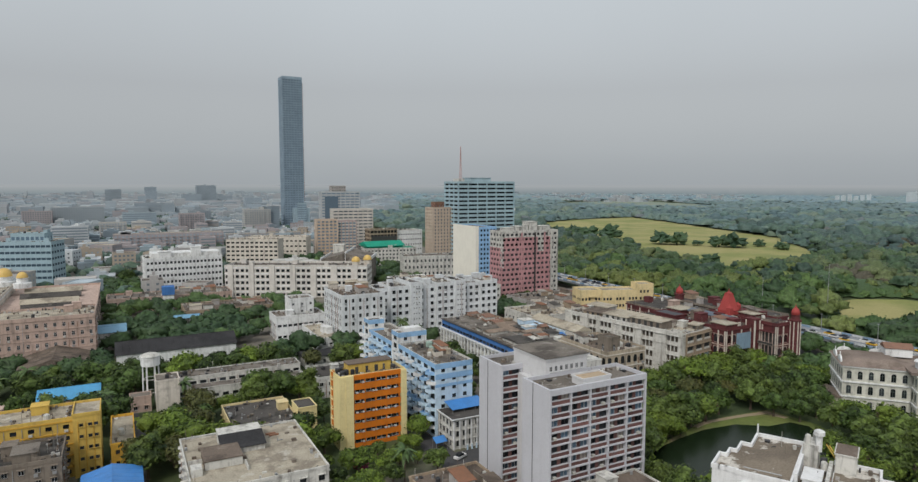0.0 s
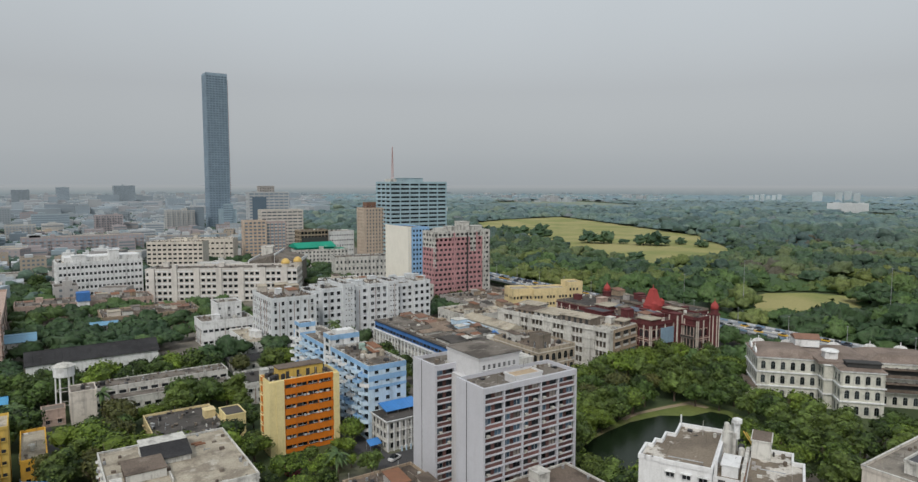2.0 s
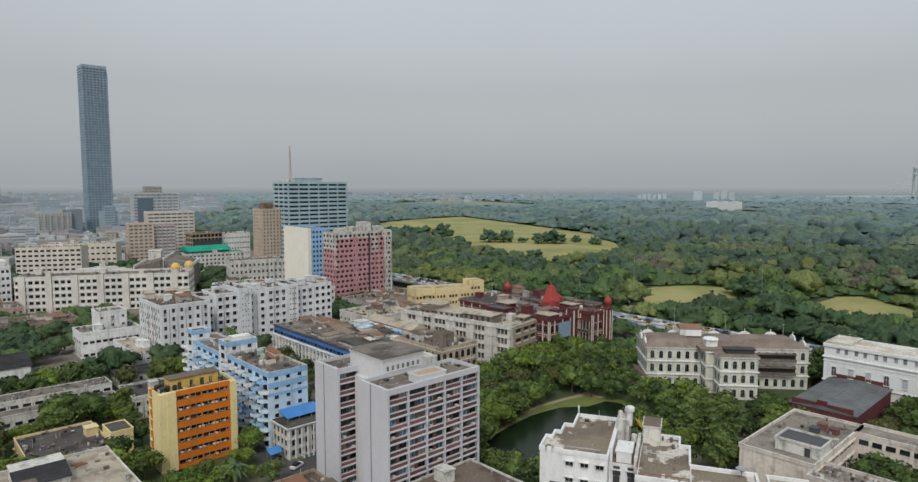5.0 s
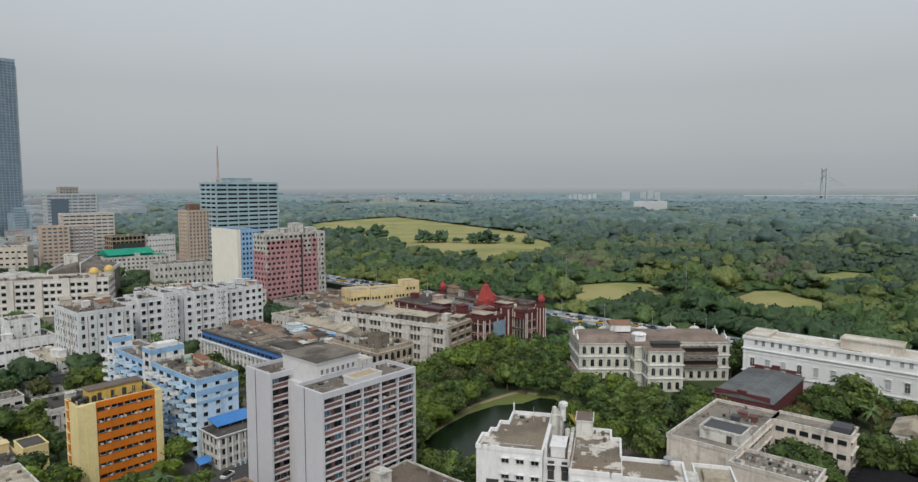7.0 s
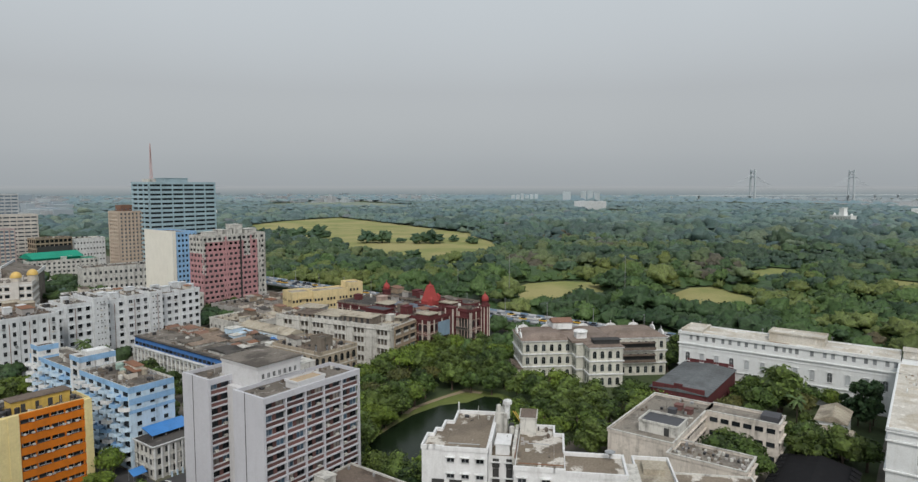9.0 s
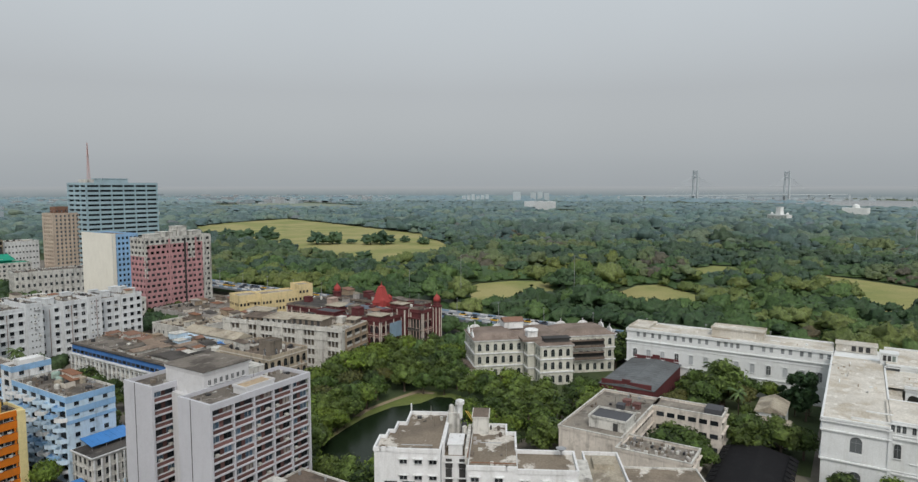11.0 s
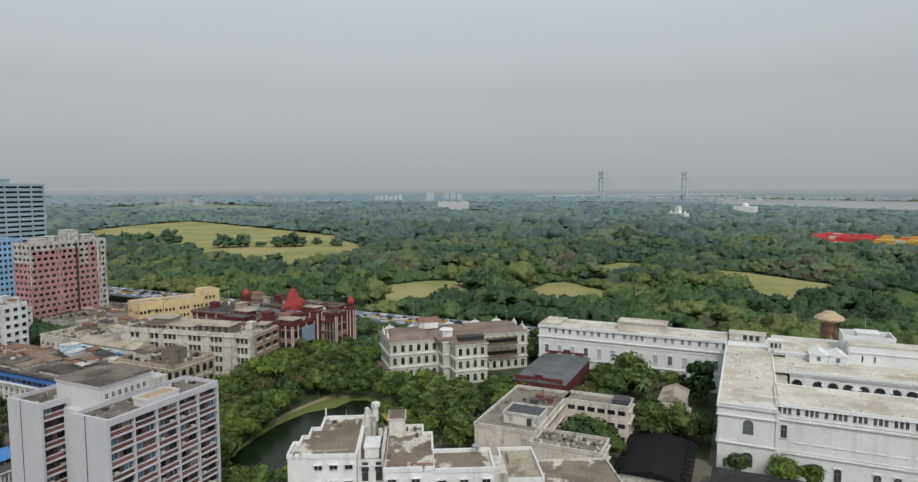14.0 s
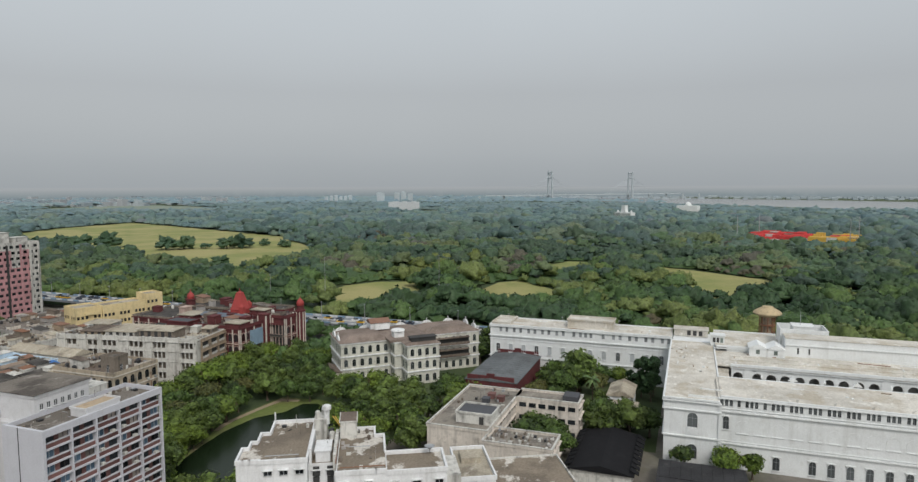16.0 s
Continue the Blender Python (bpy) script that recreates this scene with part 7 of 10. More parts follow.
    # the arcade's inner shade comes from this dark panel's colour
    part("arcade_back", Shape().box(226.6, -139.6, 8.86, 226.99, -9, 17.4), ARCADE_BACK, ob, "arcade back wall coloured dark for shade")
    part("arcade_floor", Shape().box(220.5, -139.7, 7.2, 227, -13, 8.85), LIME, ob)
    part("arcade_top", Shape().box(220.3, -139.7, 17.45, 227, -13, 17.9), LIME, ob)
    part("terrace", Shape().box(220.2, -140, 17.9, 240, -8.96, 18.1), LIME_ROOF, ob)
    part("terrace_parapet", Shape().box(220.0, -140, 18.1, 220.5, -13, 19.0), LIME, ob)
    for x, w in ((227.5, 0.5), (233, 0.35)):
        part("terrace_step", Shape().box(x, -139, 18.1, x + w, -13, 18.1 + w * 0.8), LIME_ROOF, ob)
    mass((240, -31, 265, -8.96), 19.6, "W", "WE", 0.6, ((19.0, 0.4, 0.3),))
    part("wall", Shape().box(240, -31, 17.9, 264.9, -12.7, 19.6), LIME, ob)
    for y0 in (-25.1, -30.6):
        h = part("roof_house", Shape().box(236, y0, 18.1, 243, y0 + 5.4, 20.9).gable(236, y0, 243, y0 + 5.4, 20.95, 22.5, "x", 0.25), LIME, ob, "small gabled whitewashed roof house")
        part("opening", Shape().box(235.9, y0 + 2.2, 19.0, 235.997, y0 + 3.3, 20.4), SHUTTER, h)
    raised = part("raised_range", Shape().box(239.5, -140, 18.1, 247, -31.05, 24.3), LIME, ob)
    part("raised_roof", Shape().box(239.3, -140, 24.3, 247.2, -31.05, 24.6), LIME_ROOF, raised)
    part("cornice", Shape().box(239.1, -140, 22.0, 239.497, -31.05, 22.3), LIME, raised)
    for y in (-35, -38.4):
        part("slit", Shape().box(239.4, y - 0.22, 19.2, 239.497, y + 0.22, 21.2), FRAME_D, raised)
    for k, y in enumerate((-47.3, -49.4, -53.3, -55.6, -59.2, -63, -66, -70, -73, -78, -82, -86, -91)):
        place("window", window_mesh("flat", 1.2, 1.8, LIME, FRAME_W, CURTAIN_W if k % 4 != 2 else SHUTTER), 239.4, y, 19.1)
    part("wall", Shape().box(247.25, -140, 17.9, 264.9, -31.05, 20.0), LIME_ROOF, ob)
    room = part("roof_pavilion", Shape().ring(248, -45.5, 259, -30.4, 20.0, 25.8, 0.4), LIME, ob, "open walled roof pavilion")
    part("pavilion_room", Shape().box(249, -41, 20.0, 255, -34.5, 26.6).box(248.8, -41.3, 26.6, 255.2, -34.2, 26.9), LIME, room)
    part("flagpole", Shape().rod((252, -37.2, 26.9), (252, -37.2, 31.5), 0.09), STEEL, room)
    finial = Shape().box(-0.3, -0.3, 0, 0.3, 0.3, 0.5).turned(0, 0, [(0.42, 0.45), (0.3, 0.8), (0.05, 1.3)], 4, math.pi / 4).mesh("finial", LIME)
    pediment = Shape().raw([(-0.25, -1.3, 0), (0.25, -1.3, 0), (0.25, 1.3, 0), (-0.25, 1.3, 0), (-0.25, 0, 1.2), (0.25, 0, 1.2)], [(0, 3, 4), (1, 5, 2), (0, 4, 5, 1), (3, 2, 5, 4), (0, 1, 2, 3)]).mesh("pediment", LIME)
    for k in range(14):
        place("pediment" if k % 2 else "finial", pediment if k % 2 else finial, 202.7, -20.5 - 8.1 * k, 19.8, 0)
    small = Shape().raw([(-0.9, -0.9, 0), (0.9, -0.9, 0), (0.9, 0.9, 0), (-0.9, 0.9, 0), (0, 0, 0.8)], [(0, 1, 4), (1, 2, 4), (2, 3, 4), (3, 0, 4)]).mesh("roof_cap", LIME_ROOF)
    for k in range(13):
        place("roof_cap", small, 184.6, -19.4 - 8.6 * k, 19.38, 0)
    # broken upstands, gutters and rubble on the terraces
    rng = random.Random(41)
    for i in range(70):
        q = rng.random()
        x, y, zz = (rng.uniform(184, 200), rng.uniform(-90, -9), 19.37) if q < 0.2 else (rng.uniform(204, 248), rng.uniform(-7, 4), 18.47) if q < 0.45 else (rng.uniform(251, 262), rng.uniform(9, 66), 19.37) if q < 0.75 else (rng.uniform(222, 238), rng.uniform(-90, -14), 18.08)
        a, b, h = rng.choice(((rng.uniform(1.5, 4), 0.25, 0.25), (0.25, rng.uniform(1.5, 6), 0.28), (rng.uniform(0.4, 1.1), rng.uniform(0.4, 1.0), rng.uniform(0.25, 0.7))))
        part("upstand", Shape().box(x, y, zz, x + a, y + b, zz + h), rng.choice([LIME, TAN, WHITE_OLD, CREAM, LIME]), ob)
    for y0 in (-28, -61, -95):
        part("rusty_gutter", Shape().rod((236, y0, 18.2), (236.8, y0 + 9, 18.2), 0.14), RUST, ob)
    part("court_floor", Shape().box(202.5, -139, 0, 221, -12.6, 0.3), ROOF_PALE, ob)


museum()


def roof_tank_tower():
    """A tan tank on rusty posts that rises behind the museum."""
    ob = thing("tank_tower", 272, -28.6, 0, "tan flat-domed water tank on rusty steel posts", "water tower")
    for k in range(8):
        a = 2 * math.pi * k / 8
        part("post", Shape().rod((2.7 * math.cos(a), 2.7 * math.sin(a), 0), (2.7 * math.cos(a), 2.7 * math.sin(a), 25.6), 0.22), RUST, ob)
    for zz in (8, 16, 22):
        part("ring_beam", Shape().turned(0, 0, [(2.95, zz), (2.95, zz + 0.35)], 8), RUST, ob)
    part("core", Shape().turned(0, 0, [(1.5, 0), (1.5, 25.6)], 10), TAN, ob)
    part("tank_roof", Shape().turned(0, 0, [(3.0, 25.4), (5.2, 26.6), (5.2, 27.0), (4.2, 27.9), (2.2, 29.0), (2.0, 29.4), (0.3, 29.6)], 16), KIOSK, ob, "tan sheet tank roof")


roof_tank_tower()


# ---- the club house with a brown roof ----
def club():
    ob = thing("club_house", 213.6, 126.3, 0, "cream three-storey club house with arched windows and brown roof", "mansion", turn=-48)
    z = 15.6
    for i, (x0, y0, x1, y1) in enumerate(((0, 0, 20, 20), (20, -5.5, 23, 20), (23, -12.5, 36, 20), (36, 1.5, 59, 20))):
        r = (x0, y0, x1, y1)
        s = Shape().box(x0 + 0.3, y0 + 0.3, 0, x1 - 0.3, y1 - 0.3, z)
        zs = [1.0, 6.2, 11.2]
        for side in "SENW":
            L = length(side, r)
            if side in "SW" and L > 5:
                xs = spread(L, max(2, int(L / 3.0)), 2.0)
                facade(s, side, r, zs, 2.8, xs, 1.45, 0, z)
                put_windows(ob, side, r, zs, xs, window_mesh("arch", 1.45, 2.8, WHITE_OLD, SHUTTER, PANE))
            else:
                side_box(s, side, r, 0.3 if side in "EW" else 0, L - (0.3 if side in "EW" else 0), -0.3, 0, 0, z)
        part("wall", s, CLUB, ob)
        for zz in (5.0, 10.0, z - 0.5):
            c = Shape()
            for side in "SW":
                side_box(c, side, r, -0.4, length(side, r) + 0.4, 0.003, 0.45, zz, zz + 0.45)
            part("cornice", c, WHITE, ob)
        if i == 1:
            continue
        g, o, k = Shape(), 0.6, 4.0
        a = [(x0 - o, y0 - o, z), (x1 + o, y0 - o, z), (x1 + o, y1 + o, z), (x0 - o, y1 + o, z)]
        b = [(x0 + k, y0 + k, z + 1.9), (x1 - k, y0 + k, z + 1.9), (x1 - k, y1 - k, z + 1.9), (x0 + k, y1 - k, z + 1.9)]
        g.raw(a + b, [(3, 2, 1, 0), (4, 5, 6, 7), (0, 1, 5, 4), (1, 2, 6, 5), (2, 3, 7, 6), (3, 0, 4, 7)])
        part("roof", g, CLUB_ROOF, ob)
    part("roof", Shape().box(18, -5.7, z, 25, 16, z + 0.9), CLUB_ROOF, ob)
    gable = Shape()
    k = 10
    prof = [(2.4 * math.cos(math.pi * i / k), 1.9 * math.sin(math.pi * i / k) ** 0.8) for i in range(k + 1)]
    gable.raw([(x, -0.25, q) for x, q in prof] + [(x, 0.25, q) for x, q in prof], [tuple(range(k + 1)), tuple(reversed(range(k + 1, 2 * k + 2)))] + [(i + 1, i, k + 1 + i, k + 2 + i) for i in range(k)])
    gable.rod((0, 0, 1.8), (0, 0, 3.0), 0.16)
    gm = gable.mesh("gable_ornament", WHITE)
    for x, y, t in ((0.2, 6, 90), (0.2, 14, 90), (4, 19.6, 0), (14, 19.6, 0), (30, 19.6, 0), (42, 19.6, 0), (52, 19.6, 0), (58.6, 6, 90), (58.6, 15, 90)):
        o = new("gable_ornament", gm)
        o.parent, o.matrix_basis = ob, pose(x, y, z + 0.3, 0, 0, t)
    for zz in (5.8, 10.8):
        part("awning", Shape().box(37, -0.6, zz + 2.7, 54, 1.4, zz + 3.0).box(37, -0.6, zz, 54, -0.4, zz + 1.1), ROOF_BROWN, ob, "brown veranda awning")
        # flat dark panel that paints the shade under the awning
        part("veranda_shade", Shape().box(37, 1.1, zz, 54, 1.45, zz + 2.7), FRAME_D, ob)
    part("roof_glazing", Shape().box(25, -11.4, z + 0.9, 35, -8, z + 2.3).box(24.6, -11.8, z + 2.3, 35.4, -7.6, z + 2.6), FRAME_D, ob)
    porch = part("porch", Shape().box(-5.5, -1.5, 0, -0.02, 9, 5.0), CREAM, ob, "pale cream corner porch")
    part("porch_roof", Shape().gable(-6, -2, -0.02, 9.5, 5.0, 6.2, "y"), ROOF_BROWN, porch, "brown pitched porch roof")
    roof_room = part("roof_room", Shape().box(15, 12, z + 1.5, 23, 18, z + 4.4), WHITE, ob)
    part("roof_room_roof", Shape().gable(15, 12, 23, 18, z + 4.5, z + 5.9, "x", 0.4), TILE_RED, roof_room)
    part("roof_kiosk", Shape().box(21, -2, z + 0.9, 25, 2, z + 3.4).turned(23, 0, [(3.0, z + 3.4), (2.4, z + 3.9), (0.2, z + 4.2)], 8), WHITE, ob)


CLUB = surface("aged_cream_render", (0.64, 0.635, 0.56), (0.15, 0.14, 0.12), 0.62, mottle=0.5)
CLUB_ROOF = roofing("brown_sheet_roof", (0.25, 0.20, 0.17), (0.15, 0.12, 0.10), (0.31, 0.26, 0.22), 0.6, 0.4)
club()


# ---- the elevated road ----
def flyover():
    ob = thing("flyover", 0, 0, 0, "long grey elevated road with parapets on piers", "flyover")
    pts = [(310, 620), (304, 520), (297, 430), (294.5, 350), (292, 280), (290, 200), (290, 150), (291, 60), (293, -120), (296, -400)]
    deck, curb, pier = Shape(), Shape(), Shape()
    w, z = 7.6, 6.4
    deck.raw([(x + o, y, q) for x, y in pts for o, q in ((-w, z), (w, z), (w, z - 1.2), (-w, z - 1.2))], [(4 * i + k, 4 * i + (k + 1) % 4, 4 * i + 4 + (k + 1) % 4, 4 * i + 4 + k) for i in range(len(pts) - 1) for k in range(4)])
    part("deck", deck, DECK, ob)
    for off in (-w, w, 0.0):
        h, t = (1.0, 0.15) if off else (0.5, 0.2)
        s = Shape().raw([(x + off + o, y, q) for x, y in pts for o, q in ((-t, z), (-t, z + h), (t, z + h), (t, z))], [(4 * i + k, 4 * i + k + 1, 4 * i + 5 + k, 4 * i + 4 + k) for i in range(len(pts) - 1) for k in range(3)])
        part("parapet" if off else "median", s, CONCRETE if off else WHITE_OLD, ob)
    # painted panels along both parapets, blue between white
    for off in (-w, w):
        s = Shape()
        for k in range(150):
            y = 560 - k * 5
            x = float(np.interp(-y, [-p[1] for p in pts], [p[0] for p in pts])) + off
            s.slot = k % 2
            s.box(x - 0.24, y - 2.3, z + 0.08, x - 0.153, y + 2.3, z + 0.98)
        tagged(part("painted_panelling", s, [PANEL_WHITE, PANEL_BLUE], ob, "blue and white painted parapet panels"), kind="stuff")
    for k in range(34):
        y = 600 - k * 29
        x = np.interp(-y, [-p[1] for p in pts], [p[0] for p in pts])
        part("pier", Shape().box(x - 1, y - 0.8, 0, x + 1, y + 0.8, 4.3).box(x - 4.5, y - 0.9, 4.3, x + 4.5, y + 0.9, 5.19), CONCRETE, ob)
    return pts


PANEL_WHITE = surface("parapet_white_paint", (0.66, 0.69, 0.72), amount=0.4)
PANEL_BLUE = surface("parapet_blue_paint", (0.22, 0.34, 0.48), amount=0.4)
DECK = surface("worn_concrete_deck", (0.25, 0.265, 0.285), (0.2, 0.2, 0.2), 0.4, streak=False)
fly = flyover()


def car(x, y, z, turn, paint, label):
    ob = thing("car", x, y, z, label, "car", "traffic on the elevated road", turn)
    body = part("body", Shape().box(-2.0, -0.82, 0.35, 2.0, 0.82, 0.95), paint, ob)
    c = Shape()
    c.raw([(-1.3, -0.75, 0.95), (1.2, -0.75, 0.95), (1.2, 0.75, 0.95), (-1.3, 0.75, 0.95), (-0.9, -0.65, 1.5), (0.6, -0.65, 1.5), (0.6, 0.65, 1.5), (-0.9, 0.65, 1.5)], [(4, 5, 6, 7), (0, 1, 5, 4), (1, 2, 6, 5), (2, 3, 7, 6), (3, 0, 4, 7)])
    part("cabin", c, PANE, body)
    part("undercarriage", Shape().box(-1.7, -0.78, 0, 1.7, 0.78, 0.349), BLACK_TANK, ob)


CAR_YELLOW = surface("taxi_yellow_paint", (0.70, 0.42, 0.03), amount=0.15, rough=0.35, streak=False)
CAR_WHITE = surface("car_white_paint", (0.72, 0.72, 0.72), amount=0.1, rough=0.35, streak=False)
CAR_DARK = surface("car_dark_paint", (0.05, 0.06, 0.09), amount=0.1, rough=0.35, streak=False)
rng = random.Random(21)
for k in range(92):
    y = 430 - k * 4.3 + rng.uniform(-1.5, 1.5)
    x = float(np.interp(-y, [-p[1] for p in fly], [p[0] for p in fly])) + rng.choice([-4.2, -1.8, 1.8, 4.2])
    pnt, lab = rng.choice([(CAR_YELLOW, "yellow taxi on the elevated road"), (CAR_WHITE, "white car on the elevated road"), (CAR_WHITE, "white car on the elevated road"), (CAR_DARK, "dark car on the elevated road")])
    car(x, y, 6.4, 90, pnt, lab)


for x, y, turn, pnt, lab in ((81.5, 152.6, 24, CAR_WHITE, "white car parked on the lane beside the office"), (88.5, 150.5, 16, CAR_DARK, "dark car parked on the lane")):
    car(x, y, 0.08, turn, pnt, lab)


def light_mast(x, y, h, base=0.0):
    ob = thing("light_mast", x, y, base, "tall thin steel light mast", "light mast", "light masts along the park")
    part("pole", Shape().turned(0, 0, [(0.2, 0), (0.09, h)], 8), STEEL, ob)
    part("lamp_ring", Shape().turned(0, 0, [(0.25, h), (0.45, h + 0.15), (0.45, h + 0.3), (0.15, h + 0.4)], 10), STEEL, ob)


for x, y, h in ((330, 205, 34), (346, 138, 36), (318, 235, 24)):
    light_mast(x, y, h)
for k in range(16):
    y = 420 - k * 26
    x = float(np.interp(-y, [-p[1] for p in fly], [p[0] for p in fly]))
    light_mast(x + 5.4, y, 8, 6.4)

# ---- towers in the middle distance ----
def grid_tower(name, label, rect, z, floors, nS, nW, wall, gap, glass_name=PANE, turn=0.0, pier=0.5, strip=1.5, sides="SW", sill_mat=None, category="tower block"):
    """A tower with a dark core, a slab edge at each floor and piers between bays: each bay of each floor shows as its own opening."""
    x0, y0, x1, y1 = rect
    ob = thing(name, (x0 + x1) / 2, (y0 + y1) / 2, 0, label, category, turn=turn)
    a, b = (x1 - x0) / 2, (y1 - y0) / 2
    r = (-a, -b, a, b)
    part("core", Shape().box(-a + gap, -b + gap, 0, a - gap, b - gap, z - 0.3), glass_name, ob)
    fh = z / floors
    me = {}
    for side in "SENW":
        L = length(side, r)
        n = nS if side in "SN" else nW
        trim = 0 if side in "SN" else gap
        if side not in sides:
            s = Shape()
            side_box(s, side, r, trim, L - trim, -gap + 0.01, 0, 0, z)
            part("wall", s, wall, ob)
            continue
        for k in range(floors + 1):
            s = Shape()
            side_box(s, side, r, trim, L - trim, -gap + 0.01, 0.05, max(k * fh - (fh - strip) / 2, 0), min(k * fh + (fh - strip) / 2, z))
            part("floor_edge", s, sill_mat or wall, ob)
        for k in range(n + 1):
            u = trim + pier / 2 + (L - 2 * trim - pier) * k / n
            s = Shape()
            side_box(s, side, r, u - pier / 2, u + pier / 2, -gap + 0.01, 0.12, 0, z)
            part("pier", s, wall, ob)
    part("roof", Shape().box(-a + gap, -b + gap, z - 0.3, a - gap, b - gap, z + 0.1), ROOF_GREY, ob)
    part("parapet", Shape().ring(-a, -b, a, b, z, z + 0.9, gap - 0.05), wall, ob)
    return ob


def plank_tower():
    ob = grid_tower("office_tower", "grey-blue office tower with dark ribbon windows", (281, 530, 343, 560), 78.5, 20, 6, 3, TEAL_CLAD, 1.0, pier=0.7, strip=1.7)
    part("plant_room", Shape().box(-14, -8, 78.6, 8, 8, 82.5).box(-14.4, -8.4, 82.5, 8.4, 8.4, 83), TEAL_CLAD, ob)
    part("plant_room", Shape().box(-28, -10, 78.6, -22, 2, 82), WHITE_OLD, ob)
    m = Shape()
    for dx, dy in ((-0.9, -0.9), (0.9, -0.9), (0.9, 0.9), (-0.9, 0.9)):
        m.rod((-24 + dx, -6 + dy, 82), (-24 + dx * 0.15, -6 + dy * 0.15, 112), 0.16, 5)
    for k in range(14):
        zz, q = 83 + k * 2.1, 0.9 * (1 - 0.85 * (k * 2.1 + 1) / 30)
        m.rod((-24 - q, -6 - q, zz), (-24 + q, -6 - q, zz + 1.5), 0.08, 4).rod((-24 - q, -6 - q, zz), (-24 - q, -6 + q, zz + 1.5), 0.08, 4).rod((-24 + q, -6 + q, zz), (-24 + q, -6 - q, zz + 1.5), 0.08, 4)
    part("antenna_mast", m, surface("red_white_mast", (0.55, 0.35, 0.33), amount=0.3), ob, "red and white lattice mast")


plank_tower()


def pink_tower():
    """Windows in a staggered pattern; the top storeys and the end bays are painted white."""
    a, b, z, floors = 21.25, 7.0, 46.5, 15
    ob = thing("pink_tower", 228.75, 342, 0, "pink and white apartment tower with staggered dark windows", "tower block")
    part("core", Shape().box(-a + 0.75, -b + 0.75, 0, a - 0.3, b - 0.3, z - 0.1), PANE, ob)
    part("wall", Shape().box(-a + 0.7, b - 0.3, 0, a, b, z).box(a - 0.3, -b + 0.8, 0, a, b - 0.3, z), WHITE_OLD, ob)
    fh = z / floors
    for side, half, n, turn in (("S", a, 13, 0), ("W", b, 4, -90)):
        pitch = 2 * half / n
        for k in range(floors):
            shift = 0.5 * (k % 2)
            wins = [-half + pitch * (i + 0.12 + shift * 0.5) for i in range(n)]
            wide = pitch * 0.68

            def cell(u, q):
                slot = 1 if k >= 14 or (side == "S" and (u > half - 5.5 or (u < -half + 1.6 and k > 7) or (abs(u - 9) < 3 and k > 10))) or (side == "W" and k >= 12) else 0
                sunk = 0.95 < q < fh - 0.62 and any(c < u < c + wide for c in wins)
                return (0.62, 2) if sunk else (0.12 if q > 0.5 else 0.0, slot)

            us = [-half, half, half - 5.5, -half + 1.6] + ([6, 12] if side == "S" else []) + [c for c in wins if c < half] + [c + wide for c in wins if c + wide < half]
            me = relief_mesh("storey_wall", us, [0, 0.5, 0.95, fh - 0.62, fh], cell, 0.7, (PINK, WHITE_OLD, PANE))
            o = new("storey_wall", me)
            o.parent, o.matrix_basis = ob, (pose(0, -b, k * fh) if side == "S" else pose(-a, 0, k * fh, 0, 0, turn))
    for u in (-6.8, 3.2, 10.5):
        part("shaft", Shape().box(u, -b - 0.25, 0, u + 1.1, -b - 0.003, z - 0.2), FRAME_D if u == 3.2 else PINK, ob)
    for u in (15.6, 20.2):
        part("white_pier", Shape().box(u, -b - 0.6, 0, u + 1.0, -b - 0.003, z + 0.8), WHITE_OLD, ob, "white painted end pier")
    part("roof", Shape().box(-a + 0.4, -b + 0.4, z, a - 0.4, b - 0.4, z + 0.15), ROOF_GREY, ob)
    part("parapet", Shape().ring(-a, -b, a, b, z, z + 1.1, 0.3), WHITE_OLD, ob)
    for x, w, d, h in ((-17, 7, 6, 2.6), (-8, 5.5, 8, 3.4), (1, 6, 8, 6.2), (9, 8, 7, 3.2), (-2, 2, 3, 4.4)):
        part("roof_room", Shape().box(x, -4.5, z + 0.15, x + w, -4.5 + d, z + h).box(x - 0.3, -4.8, z + h, x + w + 0.3, -4.2 + d, z + h + 0.25), WHITE_OLD, ob)
    roof_litter(ob, (-20, -6, 20, 6), z + 0.15, 15, 60)


pink_tower()


def white_slab():
    ob = grid_tower("slab_tower", "narrow tower with cream end wall and blue front", (218.5, 386, 235, 420), 46, 14, 6, 1, SKY_BLUE, 0.7, pier=0.9, strip=1.6, sides="S")
    part("end_wall", Shape().box(-8.6, -17, 0, -8.253, 17, 47.5), END_WALL, ob, "blank cream end wall")
    part("end_wall", Shape().box(-8.25, -17.4, 0, -6.3, -17.06, 47.5), END_WALL, ob)


END_WALL = surface("pale_cream_render", (0.80, 0.775, 0.69), (0.5, 0.47, 0.4), 0.2, mottle=0.2)
white_slab()
# tower colours with haze painted in: less saturated walls, lighter window glass
HAZE_CREAM = surface("hazed_cream_paint", (0.58, 0.555, 0.51), (0.35, 0.33, 0.3), 0.35)
HAZE_ROSE = surface("hazed_mauve_paint", (0.44, 0.36, 0.35), (0.28, 0.24, 0.23), 0.4)
HAZE_TAN = surface("hazed_tan_paint", (0.56, 0.46, 0.375), (0.3, 0.25, 0.2), 0.4)
